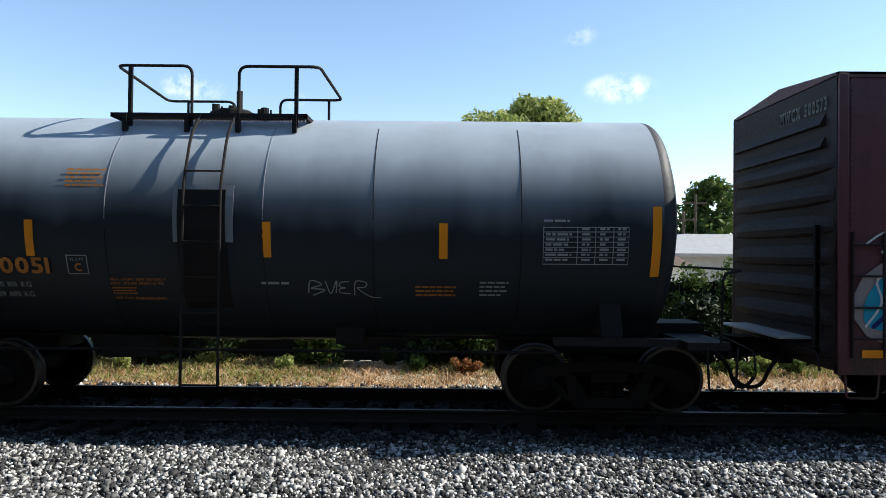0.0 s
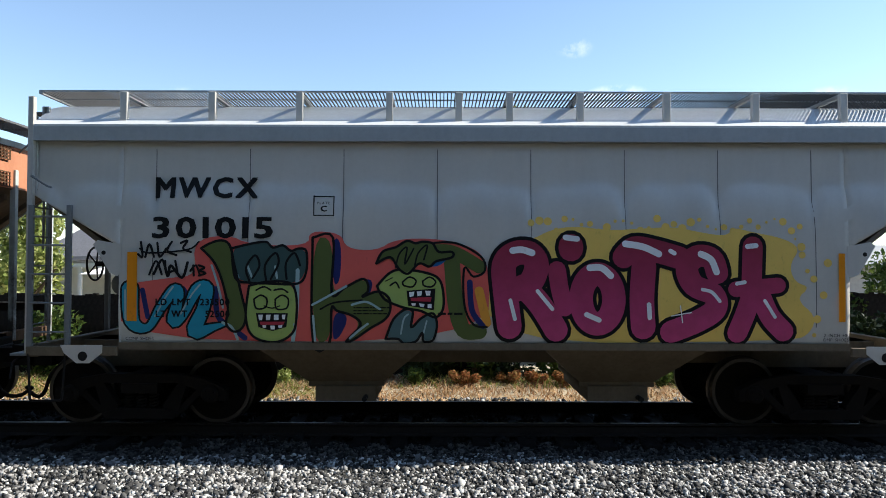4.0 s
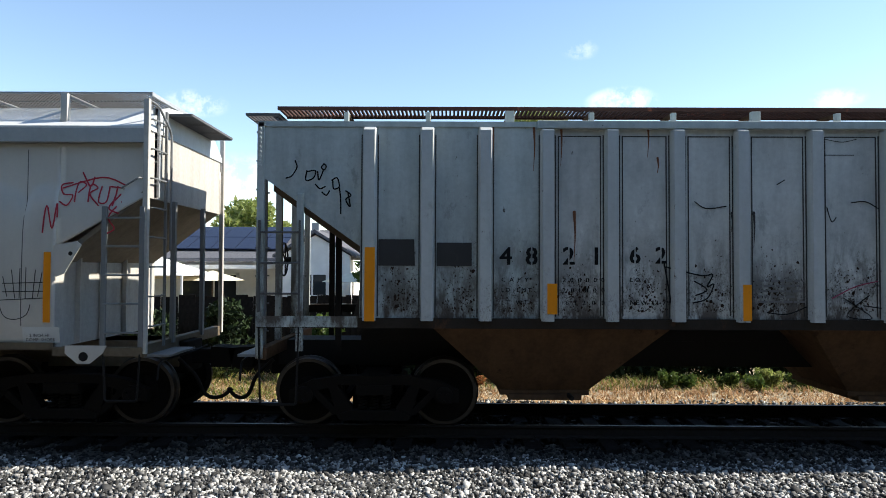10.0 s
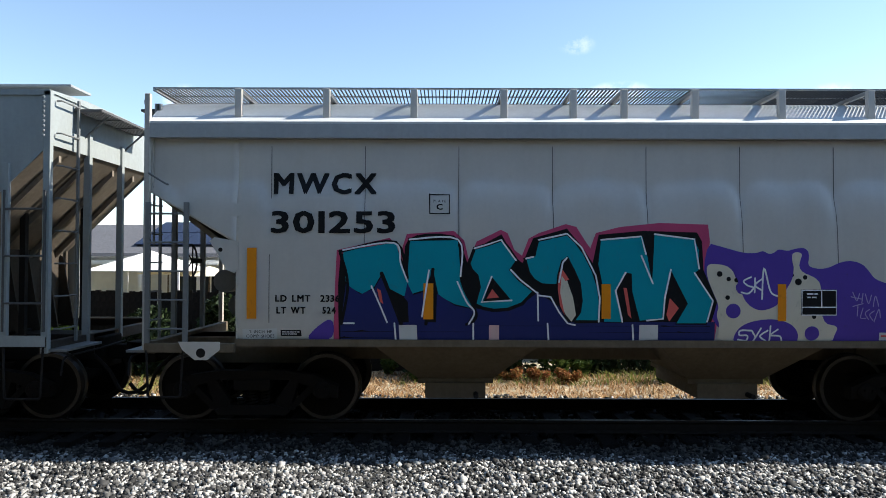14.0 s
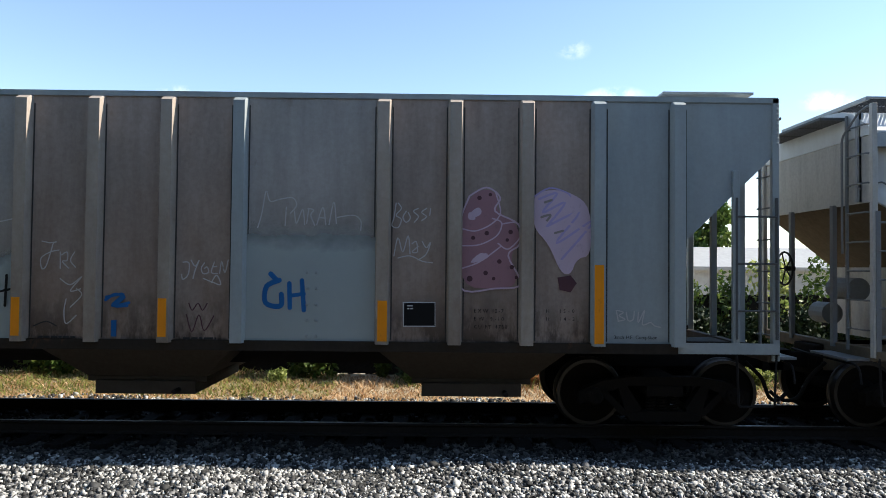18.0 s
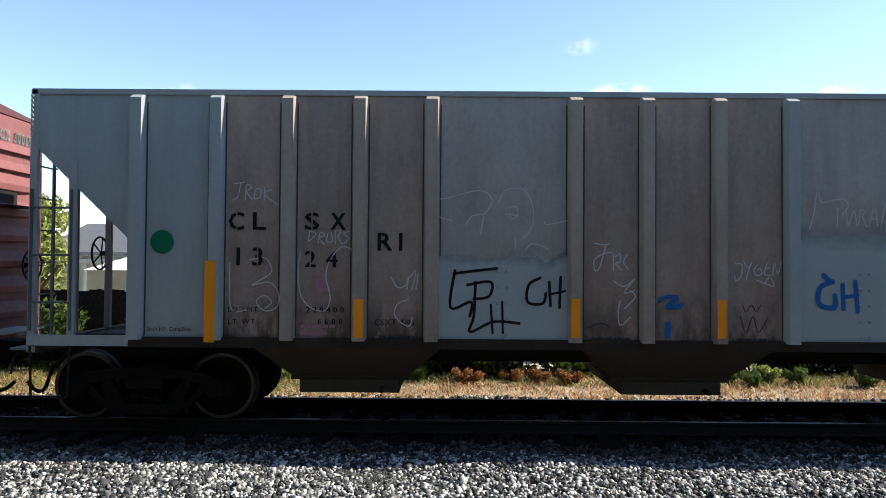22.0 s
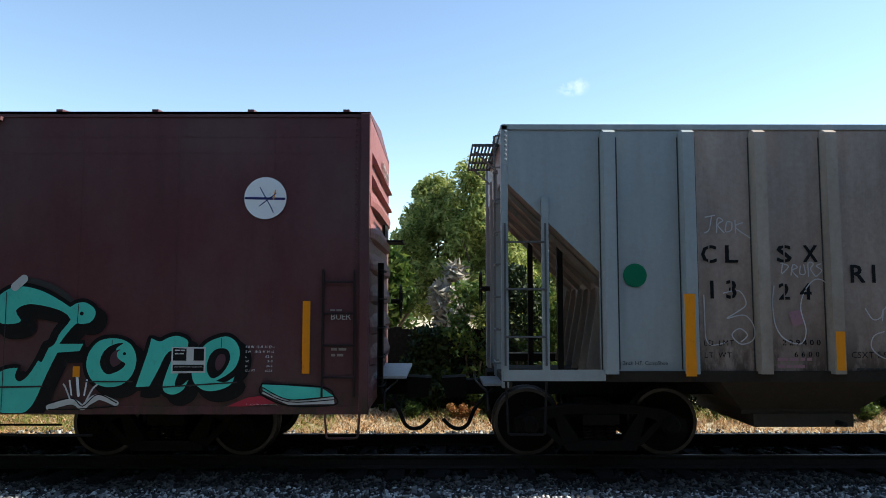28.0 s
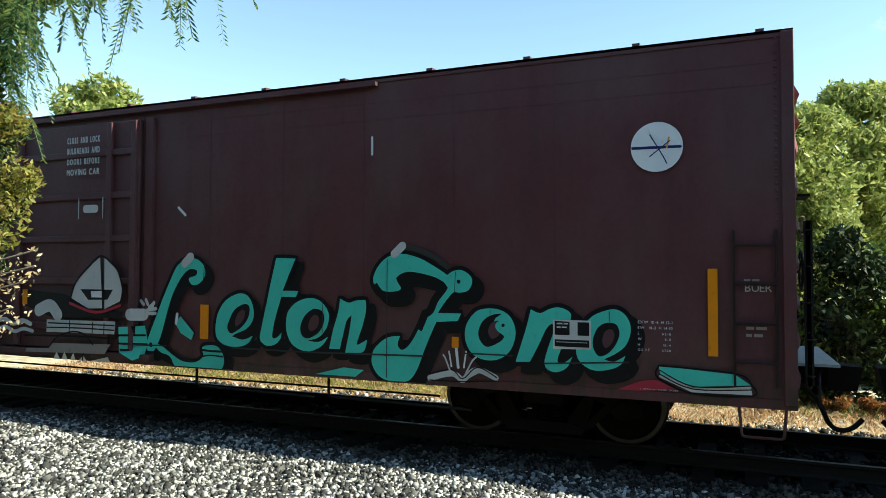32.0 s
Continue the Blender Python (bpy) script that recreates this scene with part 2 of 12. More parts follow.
def paint(name, colour, grime=(0.05, 0.035, 0.025), rust=None, rough=0.5, amount=0.5, dents=0.0, spread=0.35, metal=0.0, fine=18.0, splash=None, dust_light=None, film_or_shade=None, shine=0.3, smear=None):
    """Weathered paint: vertical dirt streaks, blotches, chips of rust and slight dents."""
    m, nt, b = shader(name)
    streak = ramp(nt, noise_of(nt, 1.3, (3.0, 3.0, 0.4), 7.0, 0.65), 0.42, 0.78)
    blotch = ramp(nt, noise_of(nt, 0.9, (1, 1, 1), 5.0), 0.35, 0.8)
    speck = ramp(nt, noise_of(nt, fine, (1, 1, 1), 3.0), 0.3, 0.75)
    light = mixed(nt, times(nt, blotch, spread), colour, [min(1.0, c * 1.25) for c in colour])
    col = mixed(nt, times(nt, streak, amount), light, [c * 0.55 + g * 0.45 for c, g in zip(colour, grime)])
    col = mixed(nt, times(nt, speck, amount * 0.25), col, grime)
    if rust:
        chips = times(nt, 0.3 if film_or_shade else 1.0, ramp(nt, noise_of(nt, 3.2, (1, 1, 0.6), 8.0, 0.7), 0.6, 0.68))
        if splash:
            # chips and splashes thrown up by the wheels, thinning out upwards
            tc, sep = nt.nodes.new("ShaderNodeTexCoord"), nt.nodes.new("ShaderNodeSeparateXYZ")
            nt.links.new(tc.outputs["Object"], sep.inputs[0])
            low = ramp(nt, sep.outputs["Z"], splash[1], splash[0])
            drops = ramp(nt, noise_of(nt, 34.0, (1, 1, 0.8), 8.0, 0.85), 0.51, 0.56)
            patchy = ramp(nt, noise_of(nt, 2.6, (1, 1, 0.55), 5.0, 0.7), 0.46, 0.6)
            nicks = ramp(nt, noise_of(nt, 9.0, (1, 1, 0.55), 7.0, 0.75), 0.66, 0.69)
            col = mixed(nt, times(nt, nicks, 0.9), col, rust)
            chips = times(nt, chips, 0.35)
            col = mixed(nt, times(nt, times(nt, drops, low), patchy), col, rust)
        col = mixed(nt, times(nt, chips, 0.85), col, rust)
    if film_or_shade:
        # brown road film, thicker towards the wheels; on oxide_end it paints a shadow
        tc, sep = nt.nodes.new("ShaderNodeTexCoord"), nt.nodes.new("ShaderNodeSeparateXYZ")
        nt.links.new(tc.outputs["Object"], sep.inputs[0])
        low = ramp(nt, sep.outputs["Z"], film_or_shade[1], film_or_shade[0])
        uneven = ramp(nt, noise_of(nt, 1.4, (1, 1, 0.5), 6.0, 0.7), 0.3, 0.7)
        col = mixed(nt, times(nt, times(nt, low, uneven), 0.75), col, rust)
    if smear:
        # clouded soot at two sizes, and brown runs that thin out upwards
        tc, sep = nt.nodes.new("ShaderNodeTexCoord"), nt.nodes.new("ShaderNodeSeparateXYZ")
        nt.links.new(tc.outputs["Object"], sep.inputs[0])
        cloud = ramp(nt, noise_of(nt, 0.75, (1.3, 1, 0.8), 5.0, 0.6), 0.42, 0.72, 0.0, smear[2])
        col = mixed(nt, cloud, col, (0.13, 0.12, 0.11))
        low = ramp(nt, sep.outputs["Z"], smear[1], smear[0])
        runs = ramp(nt, noise_of(nt, 1.9, (1.5, 1, 0.55), 7.0, 0.72), 0.44, 0.56)
        col = mixed(nt, times(nt, times(nt, runs, low), 0.92), col, (0.055, 0.036, 0.024))
    if dust_light:
        # settled dust, and sunlit paleness painted onto what faces up
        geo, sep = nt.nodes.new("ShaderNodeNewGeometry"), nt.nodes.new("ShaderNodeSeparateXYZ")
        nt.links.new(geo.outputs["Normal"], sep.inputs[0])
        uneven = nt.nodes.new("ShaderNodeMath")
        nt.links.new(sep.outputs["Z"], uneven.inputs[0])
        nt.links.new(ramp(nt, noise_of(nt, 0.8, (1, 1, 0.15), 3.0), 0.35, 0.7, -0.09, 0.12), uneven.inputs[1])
        facing_up = ramp(nt, uneven.outputs[0], -0.06, 0.62)
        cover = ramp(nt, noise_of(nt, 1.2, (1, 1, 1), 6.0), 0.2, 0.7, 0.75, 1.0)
        col = mixed(nt, times(nt, facing_up, cover), col, dust_light)
    nt.links.new(col, b.inputs["Base Color"])
    nt.links.new(ramp(nt, speck, 0.0, 1.0, rough - 0.06, rough + 0.14), b.inputs["Roughness"])
    b.inputs["Metallic"].default_value = metal
    b.inputs["Specular IOR Level"].default_value = shine
    if dents:
        bump(nt, b, noise_of(nt, 1.1, (1, 1, 0.5), 2.0), dents, 0.08)
    else:
        bump(nt, b, noise_of(nt, 40.0), 0.08, 0.004)
    return m


def flat_paint(name, colour, rough=0.6, worn=0.3, through_to=(0.06, 0.05, 0.05)):
    """A thin coat sprayed or stencilled on, worn through in small specks."""
    m, nt, b = shader(name)
    colour = [min(0.85, c * 1.15) for c in colour] if max(colour) > 0.1 else colour
    wear = ramp(nt, noise_of(nt, 14.0, (1, 1, 0.6), 6.0, 0.7), 0.58, 0.72)
    tone = ramp(nt, noise_of(nt, 2.2), 0.3, 0.7)
    col = mixed(nt, times(nt, tone, 0.3), colour, [c * 0.72 for c in colour])
    col = mixed(nt, times(nt, wear, worn), col, through_to)
    nt.links.new(col, b.inputs["Base Color"])
    b.inputs["Roughness"].default_value = rough
    b.inputs["Specular IOR Level"].default_value = 0.22
    return m


M = {}
M["black_tank"] = paint("black_tank_paint", (0.014, 0.019, 0.025), (0.022, 0.024, 0.027), rough=0.5, amount=0.5, shine=0.25, dust_light=(0.36, 0.41, 0.45))
M["tank_head"] = paint("black_tank_end_paint", (0.016, 0.018, 0.022), (0.02, 0.019, 0.018), rough=0.58, amount=0.4, shine=0.35)
M["black_iron"] = paint("black_iron", (0.014, 0.0125, 0.012), (0.028, 0.02, 0.015), shine=0.15, rough=0.7, amount=0.6)
M["truck_iron"] = paint("truck_iron", (0.0105, 0.0085, 0.007), (0.018, 0.0125, 0.009), rough=0.9, amount=0.7, shine=0.1)
M["wheel_rim"] = paint("worn_wheel_steel", (0.065, 0.058, 0.052), (0.05, 0.04, 0.03), rough=0.42, amount=0.5, metal=0.8)
M["hopper_grey"] = paint("light_grey_hopper_paint", (0.535, 0.505, 0.455), (0.14, 0.11, 0.08), rough=0.42, amount=0.2, dents=0.2, shine=1.0)
M["hopper_roof"] = paint("pale_roof_paint", (0.62, 0.63, 0.62), (0.2, 0.17, 0.13), rough=0.5, amount=0.3)
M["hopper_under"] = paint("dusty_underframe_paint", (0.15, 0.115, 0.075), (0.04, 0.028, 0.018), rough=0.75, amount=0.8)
M["galvanised"] = paint("galvanised_steel", (0.4, 0.41, 0.41), (0.12, 0.1, 0.08), rough=0.5, amount=0.35, metal=0.3)
M["rib_pale"] = paint("pale_rib_paint", (0.47, 0.485, 0.465), (0.06, 0.045, 0.035), (0.08, 0.04, 0.025), rough=0.55, amount=0.4, spread=0.4, splash=(1.5, 2.0))
M["taupe_rib"] = paint("taupe_rib_paint", (0.39, 0.33, 0.275), (0.14, 0.08, 0.045), (0.12, 0.07, 0.04), rough=0.6, amount=0.7, film_or_shade=(1.1, 4.2))
M["under_taupe"] = paint("dusty_taupe_underframe", (0.06, 0.048, 0.038), (0.03, 0.022, 0.016), rough=0.8, amount=0.6)
M["grime"] = paint("dark_grime_line", (0.05, 0.048, 0.046), (0.03, 0.025, 0.02), rough=0.8, amount=0.5)
M["ribbed_blue"] = paint("faded_blue_grey_paint", (0.6, 0.61, 0.57), (0.07, 0.05, 0.038), (0.028, 0.018, 0.014), rough=0.6, amount=0.6, spread=0.6, splash=(2.0, 2.7), smear=(1.55, 2.9, 0.5))
M["ribbed_teal"] = paint("faded_teal_grey_paint", (0.46, 0.51, 0.49), (0.07, 0.05, 0.038), (0.028, 0.018, 0.014), rough=0.6, amount=0.6, spread=0.6, splash=(1.9, 2.6), smear=(1.6, 2.9, 0.34))
M["ribbed_rust"] = paint("rusted_brown_steel", (0.12, 0.07, 0.04), (0.012, 0.009, 0.007), (0.03, 0.017, 0.011), rough=0.85, amount=1.0, spread=0.9, shine=0.1)
M["sill_dark"] = paint("dark_sill_paint", (0.035, 0.028, 0.022), (0.015, 0.011, 0.008), (0.09, 0.045, 0.025), rough=0.85, amount=0.8, shine=0.1)
M["taupe"] = paint("faded_taupe_paint", (0.38, 0.3, 0.255), (0.08, 0.045, 0.025), (0.17, 0.095, 0.052), rough=0.6, amount=0.9, spread=0.6, film_or_shade=(1.3, 3.9), smear=(1.2, 1.9, 0.3))
M["taupe_clean"] = paint("faded_grey_taupe_paint", (0.375, 0.345, 0.32), (0.09, 0.06, 0.04), (0.19, 0.125, 0.08), rough=0.6, amount=0.7, spread=0.5, film_or_shade=(1.3, 3.2))
M["cool_grey"] = paint("cool_grey_paint", (0.32, 0.35, 0.35), (0.1, 0.08, 0.06), rough=0.55, amount=0.4)
M["sunlit_rust_end"] = paint("sunlit_rust_paint", (0.4, 0.17, 0.09), (0.2, 0.07, 0.03), rust=(0.12, 0.05, 0.03), rough=0.65, amount=0.5, spread=0.9)
M["oxide"] = paint("oxide_red_paint", (0.107, 0.034, 0.038), (0.03, 0.016, 0.014), rough=0.5, amount=0.7, spread=0.7, dents=0.15, smear=(0.8, 1.3, 0.28))
M["orange"] = flat_paint("orange_reflective_strip", (0.74, 0.25, 0.01), 0.4, 0.25)
# darkened below: the next car's shadow is put into the colour
M["oxide_end"] = paint("grimy_shaded_oxide_end", (0.225, 0.083, 0.08), (0.03, 0.016, 0.014), (0.02, 0.013, 0.012), rough=0.6, amount=0.5, film_or_shade=(2.2, 3.3))
# oxide paint darkened so that its colour holds the shade between cars
M["shaded_end"] = paint("shaded_oxide_end", (0.022, 0.011, 0.011), (0.012, 0.008, 0.007), rough=0.6, amount=0.6)
M["steel"] = paint("polished_rail_steel", (0.12, 0.11, 0.1), (0.05, 0.035, 0.025), rough=0.5, amount=0.5, metal=0.6)
M["rail_side"] = paint("rusty_rail_side", (0.018, 0.013, 0.01), (0.015, 0.01, 0.008), rough=0.85, amount=0.6)
M["walk_rust"] = paint("dark_rusted_walkway", (0.075, 0.035, 0.025), (0.03, 0.015, 0.01), (0.3, 0.09, 0.05), rough=0.8, amount=0.6)
M["dull_steel"] = paint("dull_dark_steel", (0.1, 0.1, 0.1), (0.05, 0.04, 0.03), rough=0.6, amount=0.5)
M["dark_steel"] = paint("dark_grating_steel", (0.05, 0.05, 0.05), (0.03, 0.025, 0.02), rough=0.7, amount=0.5)
# dark copy for end plates that lie in shade
M["dark_slope"] = paint("shaded_slope_sheet", (0.06, 0.048, 0.036), (0.03, 0.022, 0.016), rough=0.8, amount=0.7)
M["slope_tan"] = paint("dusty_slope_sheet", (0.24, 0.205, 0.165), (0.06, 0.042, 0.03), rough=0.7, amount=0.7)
M["slope_rust"] = paint("rust_stained_slope_sheet", (0.13, 0.09, 0.06), (0.05, 0.03, 0.02), rough=0.8, amount=0.8)
M["hopper_end"] = paint("dusty_pale_end_paint", (0.5, 0.475, 0.43), (0.1, 0.07, 0.045), rough=0.6, amount=0.7)
M["rust_rib"] = paint("rust_brown_rib", (0.2, 0.085, 0.045), (0.06, 0.03, 0.018), rough=0.8, amount=0.6)
M["frame_grey"] = paint("weathered_grey_ironwork", (0.2, 0.205, 0.205), (0.06, 0.05, 0.04), rough=0.6, amount=0.6)


# ---- running gear, shared by all the cars ----
WHEEL_R = 0.457
AXLE = 0.94  # half the wheelbase of a truck


def wheelset_mesh():
    bm = bmesh.new()
    for side in (-1, 1):
        y = side * 0.72
        rings = [(-0.06 * side, 0.2), (-0.07 * side, 0.22), (-0.035 * side, 0.36), (-0.075 * side, 0.4), (-0.075 * side, WHEEL_R + 0.025), (-0.045 * side, WHEEL_R + 0.025),
                 (-0.03 * side, WHEEL_R), (0.07 * side, WHEEL_R - 0.006), (0.07 * side, 0.405), (0.03 * side, 0.385), (0.0, 0.2), (0.05 * side, 0.16), (0.09 * side, 0.12)]
        turned(bm, rings, 0, y, 0, 40)
    tube(bm, [(0, -1.02, 0), (0, -0.8, 0), (0, -0.6, 0), (0, 0.6, 0), (0, 0.8, 0), (0, 1.02, 0)], [0.075, 0.08, 0.1, 0.1, 0.08, 0.075], 14)
    me = bpy.data.meshes.new("wheelset")
    bmesh.ops.recalc_face_normals(bm, faces=bm.faces[:])
    bm.to_mesh(me)
    bm.free()
    me.materials.append(M["truck_iron"])
    me.materials.append(M["wheel_rim"])
    for p in me.polygons:
        r = math.hypot(p.center.x, p.center.z)
        if r > 0.4:
            p.material_index = 1
    return me


def side_frame_mesh():
    """Cast side frame with its two window openings."""
    bm = bmesh.new()
    a = AXLE
    prism(bm, [(-a - 0.2, 0.36), (-a - 0.2, 0.52), (-a + 0.1, 0.66), (-0.45, 0.72), (0.45, 0.72), (a - 0.1, 0.66), (a + 0.2, 0.52), (a + 0.2, 0.36), (a - 0.12, 0.4), (a - 0.2, 0.52), (0.5, 0.6), (-0.5, 0.6), (-a + 0.2, 0.52), (-a + 0.12, 0.4)], -1.1, -0.94)
    prism(bm, [(-0.62, 0.6), (-0.5, 0.6), (-0.3, 0.3), (-0.3, 0.2), (-0.42, 0.14), (-0.5, 0.2)], -1.09, -0.95)
    prism(bm, [(0.62, 0.6), (0.5, 0.6), (0.3, 0.3), (0.3, 0.2), (0.42, 0.14), (0.5, 0.2)], -1.09, -0.95)
    prism(bm, [(-0.46, 0.13), (0.46, 0.13), (0.5, 0.2), (0.32, 0.26), (-0.32, 0.26), (-0.5, 0.2)], -1.12, -0.92)
    prism(bm, [(-a + 0.02, 0.56), (-a + 0.2, 0.5), (-0.42, 0.18), (-0.56, 0.2)], -1.08, -0.96)
    prism(bm, [(a - 0.02, 0.56), (a - 0.2, 0.5), (0.42, 0.18), (0.56, 0.2)], -1.08, -0.96)
    box(bm, -0.24, 0.24, -1.14, -0.9, 0.47, 0.6)
    bmesh.ops.recalc_face_normals(bm, faces=bm.faces[:])
    me = bpy.data.meshes.new("side_frame")
    bm.to_mesh(me)
    bm.free()
    me.materials.append(M["truck_iron"])
    return me


def spring_mesh():
    bm = bmesh.new()
    pts = [(0.055 * math.cos(k * 0.8), 0.055 * math.sin(k * 0.8), 0.26 + 0.21 * k / 40) for k in range(41)]
    tube(bm, pts, 0.015, 5)
    me = bpy.data.meshes.new("spring")
    bm.to_mesh(me)
    bm.free()
    me.materials.append(M["truck_iron"])
    return me


def bearing_mesh():
    bm = bmesh.new()
    turned(bm, [(-1.16, 0.05), (-1.16, 0.09), (-1.13, 0.12), (-1.0, 0.125), (-0.98, 0.1)], 0, 0, 0, 20)
    for k in range(3):
        a = 2.1 * k + 0.5
        turned(bm, [(-1.185, 0.018), (-1.15, 0.02)], 0.06 * math.cos(a), 0, 0.06 * math.sin(a), 6)
    me = bpy.data.meshes.new("bearing_cap")
    bmesh.ops.recalc_face_normals(bm, faces=bm.faces[:])
    bm.to_mesh(me)
    bm.free()
    me.materials.append(M["truck_iron"])
    return me


GEAR = {"wheelset": wheelset_mesh(), "side_frame": side_frame_mesh(), "spring": spring_mesh(), "bearing": bearing_mesh()}
WHEELS = []  # every wheelset and its place on its car


def piece(name, me, parent, m=None):
    ob = new(name, me)
    ob.parent = parent
    if m is not None:
        ob.matrix_basis = m
    return ob


def add_truck(car, x):
    bolster = part("truck_bolster", boxes((x - 0.2, x + 0.2, -1.0, 1.0, 0.45, 0.72), (x - 0.3, x + 0.3, -0.3, 0.3, 0.6, 0.82), bevel=0.02), M["truck_iron"], car)
    for side in (1, -1):
        flip = Matrix.Translation((x, 0, 0)) @ (Matrix.Identity(4) if side == 1 else Matrix.Rotation(math.pi, 4, "Z"))
        piece("side_frame", GEAR["side_frame"], bolster, flip)
        for sx in (-0.16, 0.0, 0.16):
            piece("spring", GEAR["spring"], bolster, flip @ Matrix.Translation((sx, -1.03, 0)))
    for ax in (-AXLE, AXLE):
        ws = piece("wheelset", GEAR["wheelset"], car, Matrix.Translation((x + ax, 0, WHEEL_R)))
        WHEELS.append((ws, x + ax))
        for side in (1, -1):
            piece("bearing_cap", GEAR["bearing"], bolster, Matrix.Translation((x + ax, 0, WHEEL_R)) @ (Matrix.Identity(4) if side == 1 else Matrix.Rotation(math.pi, 4, "Z")))
    part("brake_beam", boxes((x - 0.46, x - 0.38, -0.8, 0.8, 0.32, 0.42), (x + 0.38, x + 0.46, -0.8, 0.8, 0.32, 0.42)), M["truck_iron"], bolster)
    part("brake_rigging", boxes((x - 0.42, x + 0.42, -0.12, 0.12, 0.12, 0.3), (x - 0.3, x + 0.3, -0.5, 0.5, 0.26, 0.46), bevel=0.02), M["truck_iron"], bolster)


def add_coupler(car, x, way):
    """Drawbar with its knuckle, and the air hose that hangs beside it."""
    bm = boxes((min(x, x + way * 0.5), max(x, x + way * 0.5), -0.12, 0.12, 0.74, 0.95), bevel=0.02)
    prism(bm, [(x + way * 0.42, 0.7), (x + way * 0.72, 0.7), (x + way * 0.78, 0.98), (x + way * 0.42, 1.0)], -0.2, 0.17)
    part("coupler", bm, M["truck_iron"], car)
    part("striker", boxes((min(x - way * 0.1, x + way * 0.12), max(x - way * 0.1, x + way * 0.12), -0.3, 0.3, 0.62, 1.08), bevel=0.02), M["truck_iron"], car)
    part("air_hose", tubes(rounded([(x + way * 0.05, -0.45, 0.85), (x + way * 0.3, -0.45, 0.62), (x + way * 0.42, -0.4, 0.3), (x + way * 0.62, -0.3, 0.26), (x + way * 0.76, -0.25, 0.4)], 0.12), r=0.028), M["black_iron"], car)
    part("uncoupling_lever", tubes(rounded([(x + way * 0.3, 0.0, 1.0), (x + way * 0.3, -0.6, 0.98), (x + way * 0.2, -1.5, 0.95), (x + way * 0.2, -1.55, 0.72)], 0.1), r=0.014), M["black_iron"], car)


def add_ladder(car, x0, x1, y, z0, z1, n, material, r=0.014, stile=0.03, name="ladder"):
    lad = part(name, boxes((x0 - stile, x0 + stile, y - 0.012, y + 0.03, z0, z1), (x1 - stile, x1 + stile, y - 0.012, y + 0.03, z0, z1)), material, car)
    for k in range(n):
        z = z0 + (k + 0.6) * (z1 - z0) / n
        part("rung", tubes([(x0, y - 0.005, z), (x1, y - 0.005, z)], r=r, seg=6), material, lad)
    return lad


def add_stirrup(car, x0, x1, y, z0, z1, material):
    part("stirrup_step", tubes(rounded([(x0, y, z1), (x0 + 0.03, y, z0), (x1 - 0.03, y, z0), (x1, y, z1)], 0.04), r=0.016, seg=6), material, car)


def end_rungs(car, x, way, y, z0, z1, n, material):
    """Grab irons across the end of a car."""
    for k in range(n):
        z = z0 + (z1 - z0) * k / max(1, n - 1)
        part("grab_iron", tubes(rounded([(x, y - 0.22, z), (x + way * 0.07, y - 0.22, z), (x + way * 0.07, y + 0.22, z), (x, y + 0.22, z)], 0.03), r=0.012, seg=6), material, car)


def add_brake_wheel(car, x, way, y, z):
    bm = bmesh.new()
    ring = [(x + way * 0.16, y + 0.26 * math.cos(a), z + 0.26 * math.sin(a)) for a in (2 * math.pi * k / 20 for k in range(21))]
    tube(bm, ring, 0.016, 6)
    for k in range(5):
        a = 2 * math.pi * k / 5
        tube(bm, [(x + way * 0.14, y, z), (x + way * 0.16, y + 0.26 * math.cos(a), z + 0.26 * math.sin(a))], 0.012, 5)
    tube(bm, [(x, y, z), (x + way * 0.15, y, z)], 0.04, 8)
    part("brake_wheel", bm, M["black_iron"], car)


def strip(car, x0, x1, y, z0, z1):
    part("reflective_strip", boxes((x0, x1, y - 0.006, y + 0.004, z0, z1)), M["orange"], car, "orange reflective safety strip")


def crossover(car, xa, xb, z):
    """An open grating across the end of the roof."""
    x0, x1 = min(xa, xb), max(xa, xb)
    for y in (-0.9, -0.3, 0.3, 0.9):
        part("grating_bearer", boxes((x0, x1, y - 0.012, y + 0.012, z - 0.022, z + 0.014)), M["dull_steel"], car)
    for k in range(10):
        xs = x0 + (x1 - x0) * k / 9
        part("grating_bar", boxes((xs - 0.01, xs + 0.01, -0.9, 0.9, z - 0.016, z + 0.018)), M["dull_steel"], car, "open steel grating across the car's end")


# ---- the side sheets ----
def side_sheet(bm, x0, x1, low0, low1, top, depth, cols, rows):
    """A sheet on the near side between x0 and x1; its lower edge runs from low0 to low1, and depth(z, x) is its y."""
    grid = []
    for i in range(cols + 1):
        x = x0 + (x1 - x0) * i / cols
        lo = low0 + (low1 - low0) * i / cols
        grid.append([bm.verts.new((x, depth(lo + (top - lo) * k / rows, x), lo + (top - lo) * k / rows)) for k in range(rows + 1)])
    for a, b in zip(grid, grid[1:]):
        for k in range(rows):
            bm.faces.new((a[k], b[k], b[k + 1], a[k + 1]))


def two_sides(name, bm, material, car, plate=0.0):
    """The same part on the near and on the far side of a car."""
    for sgn in (1, -1):
        other = bm.copy()
        for v in other.verts:
            v.co.y *= sgn
        ob = part(name, other, material, car)
        if plate:
            thick(ob, plate)
    bm.free()


def thick(ob, t=0.02):
    mod = ob.modifiers.new("plate", "SOLIDIFY")
    mod.thickness = t
    mod.offset = 0.0
    return ob


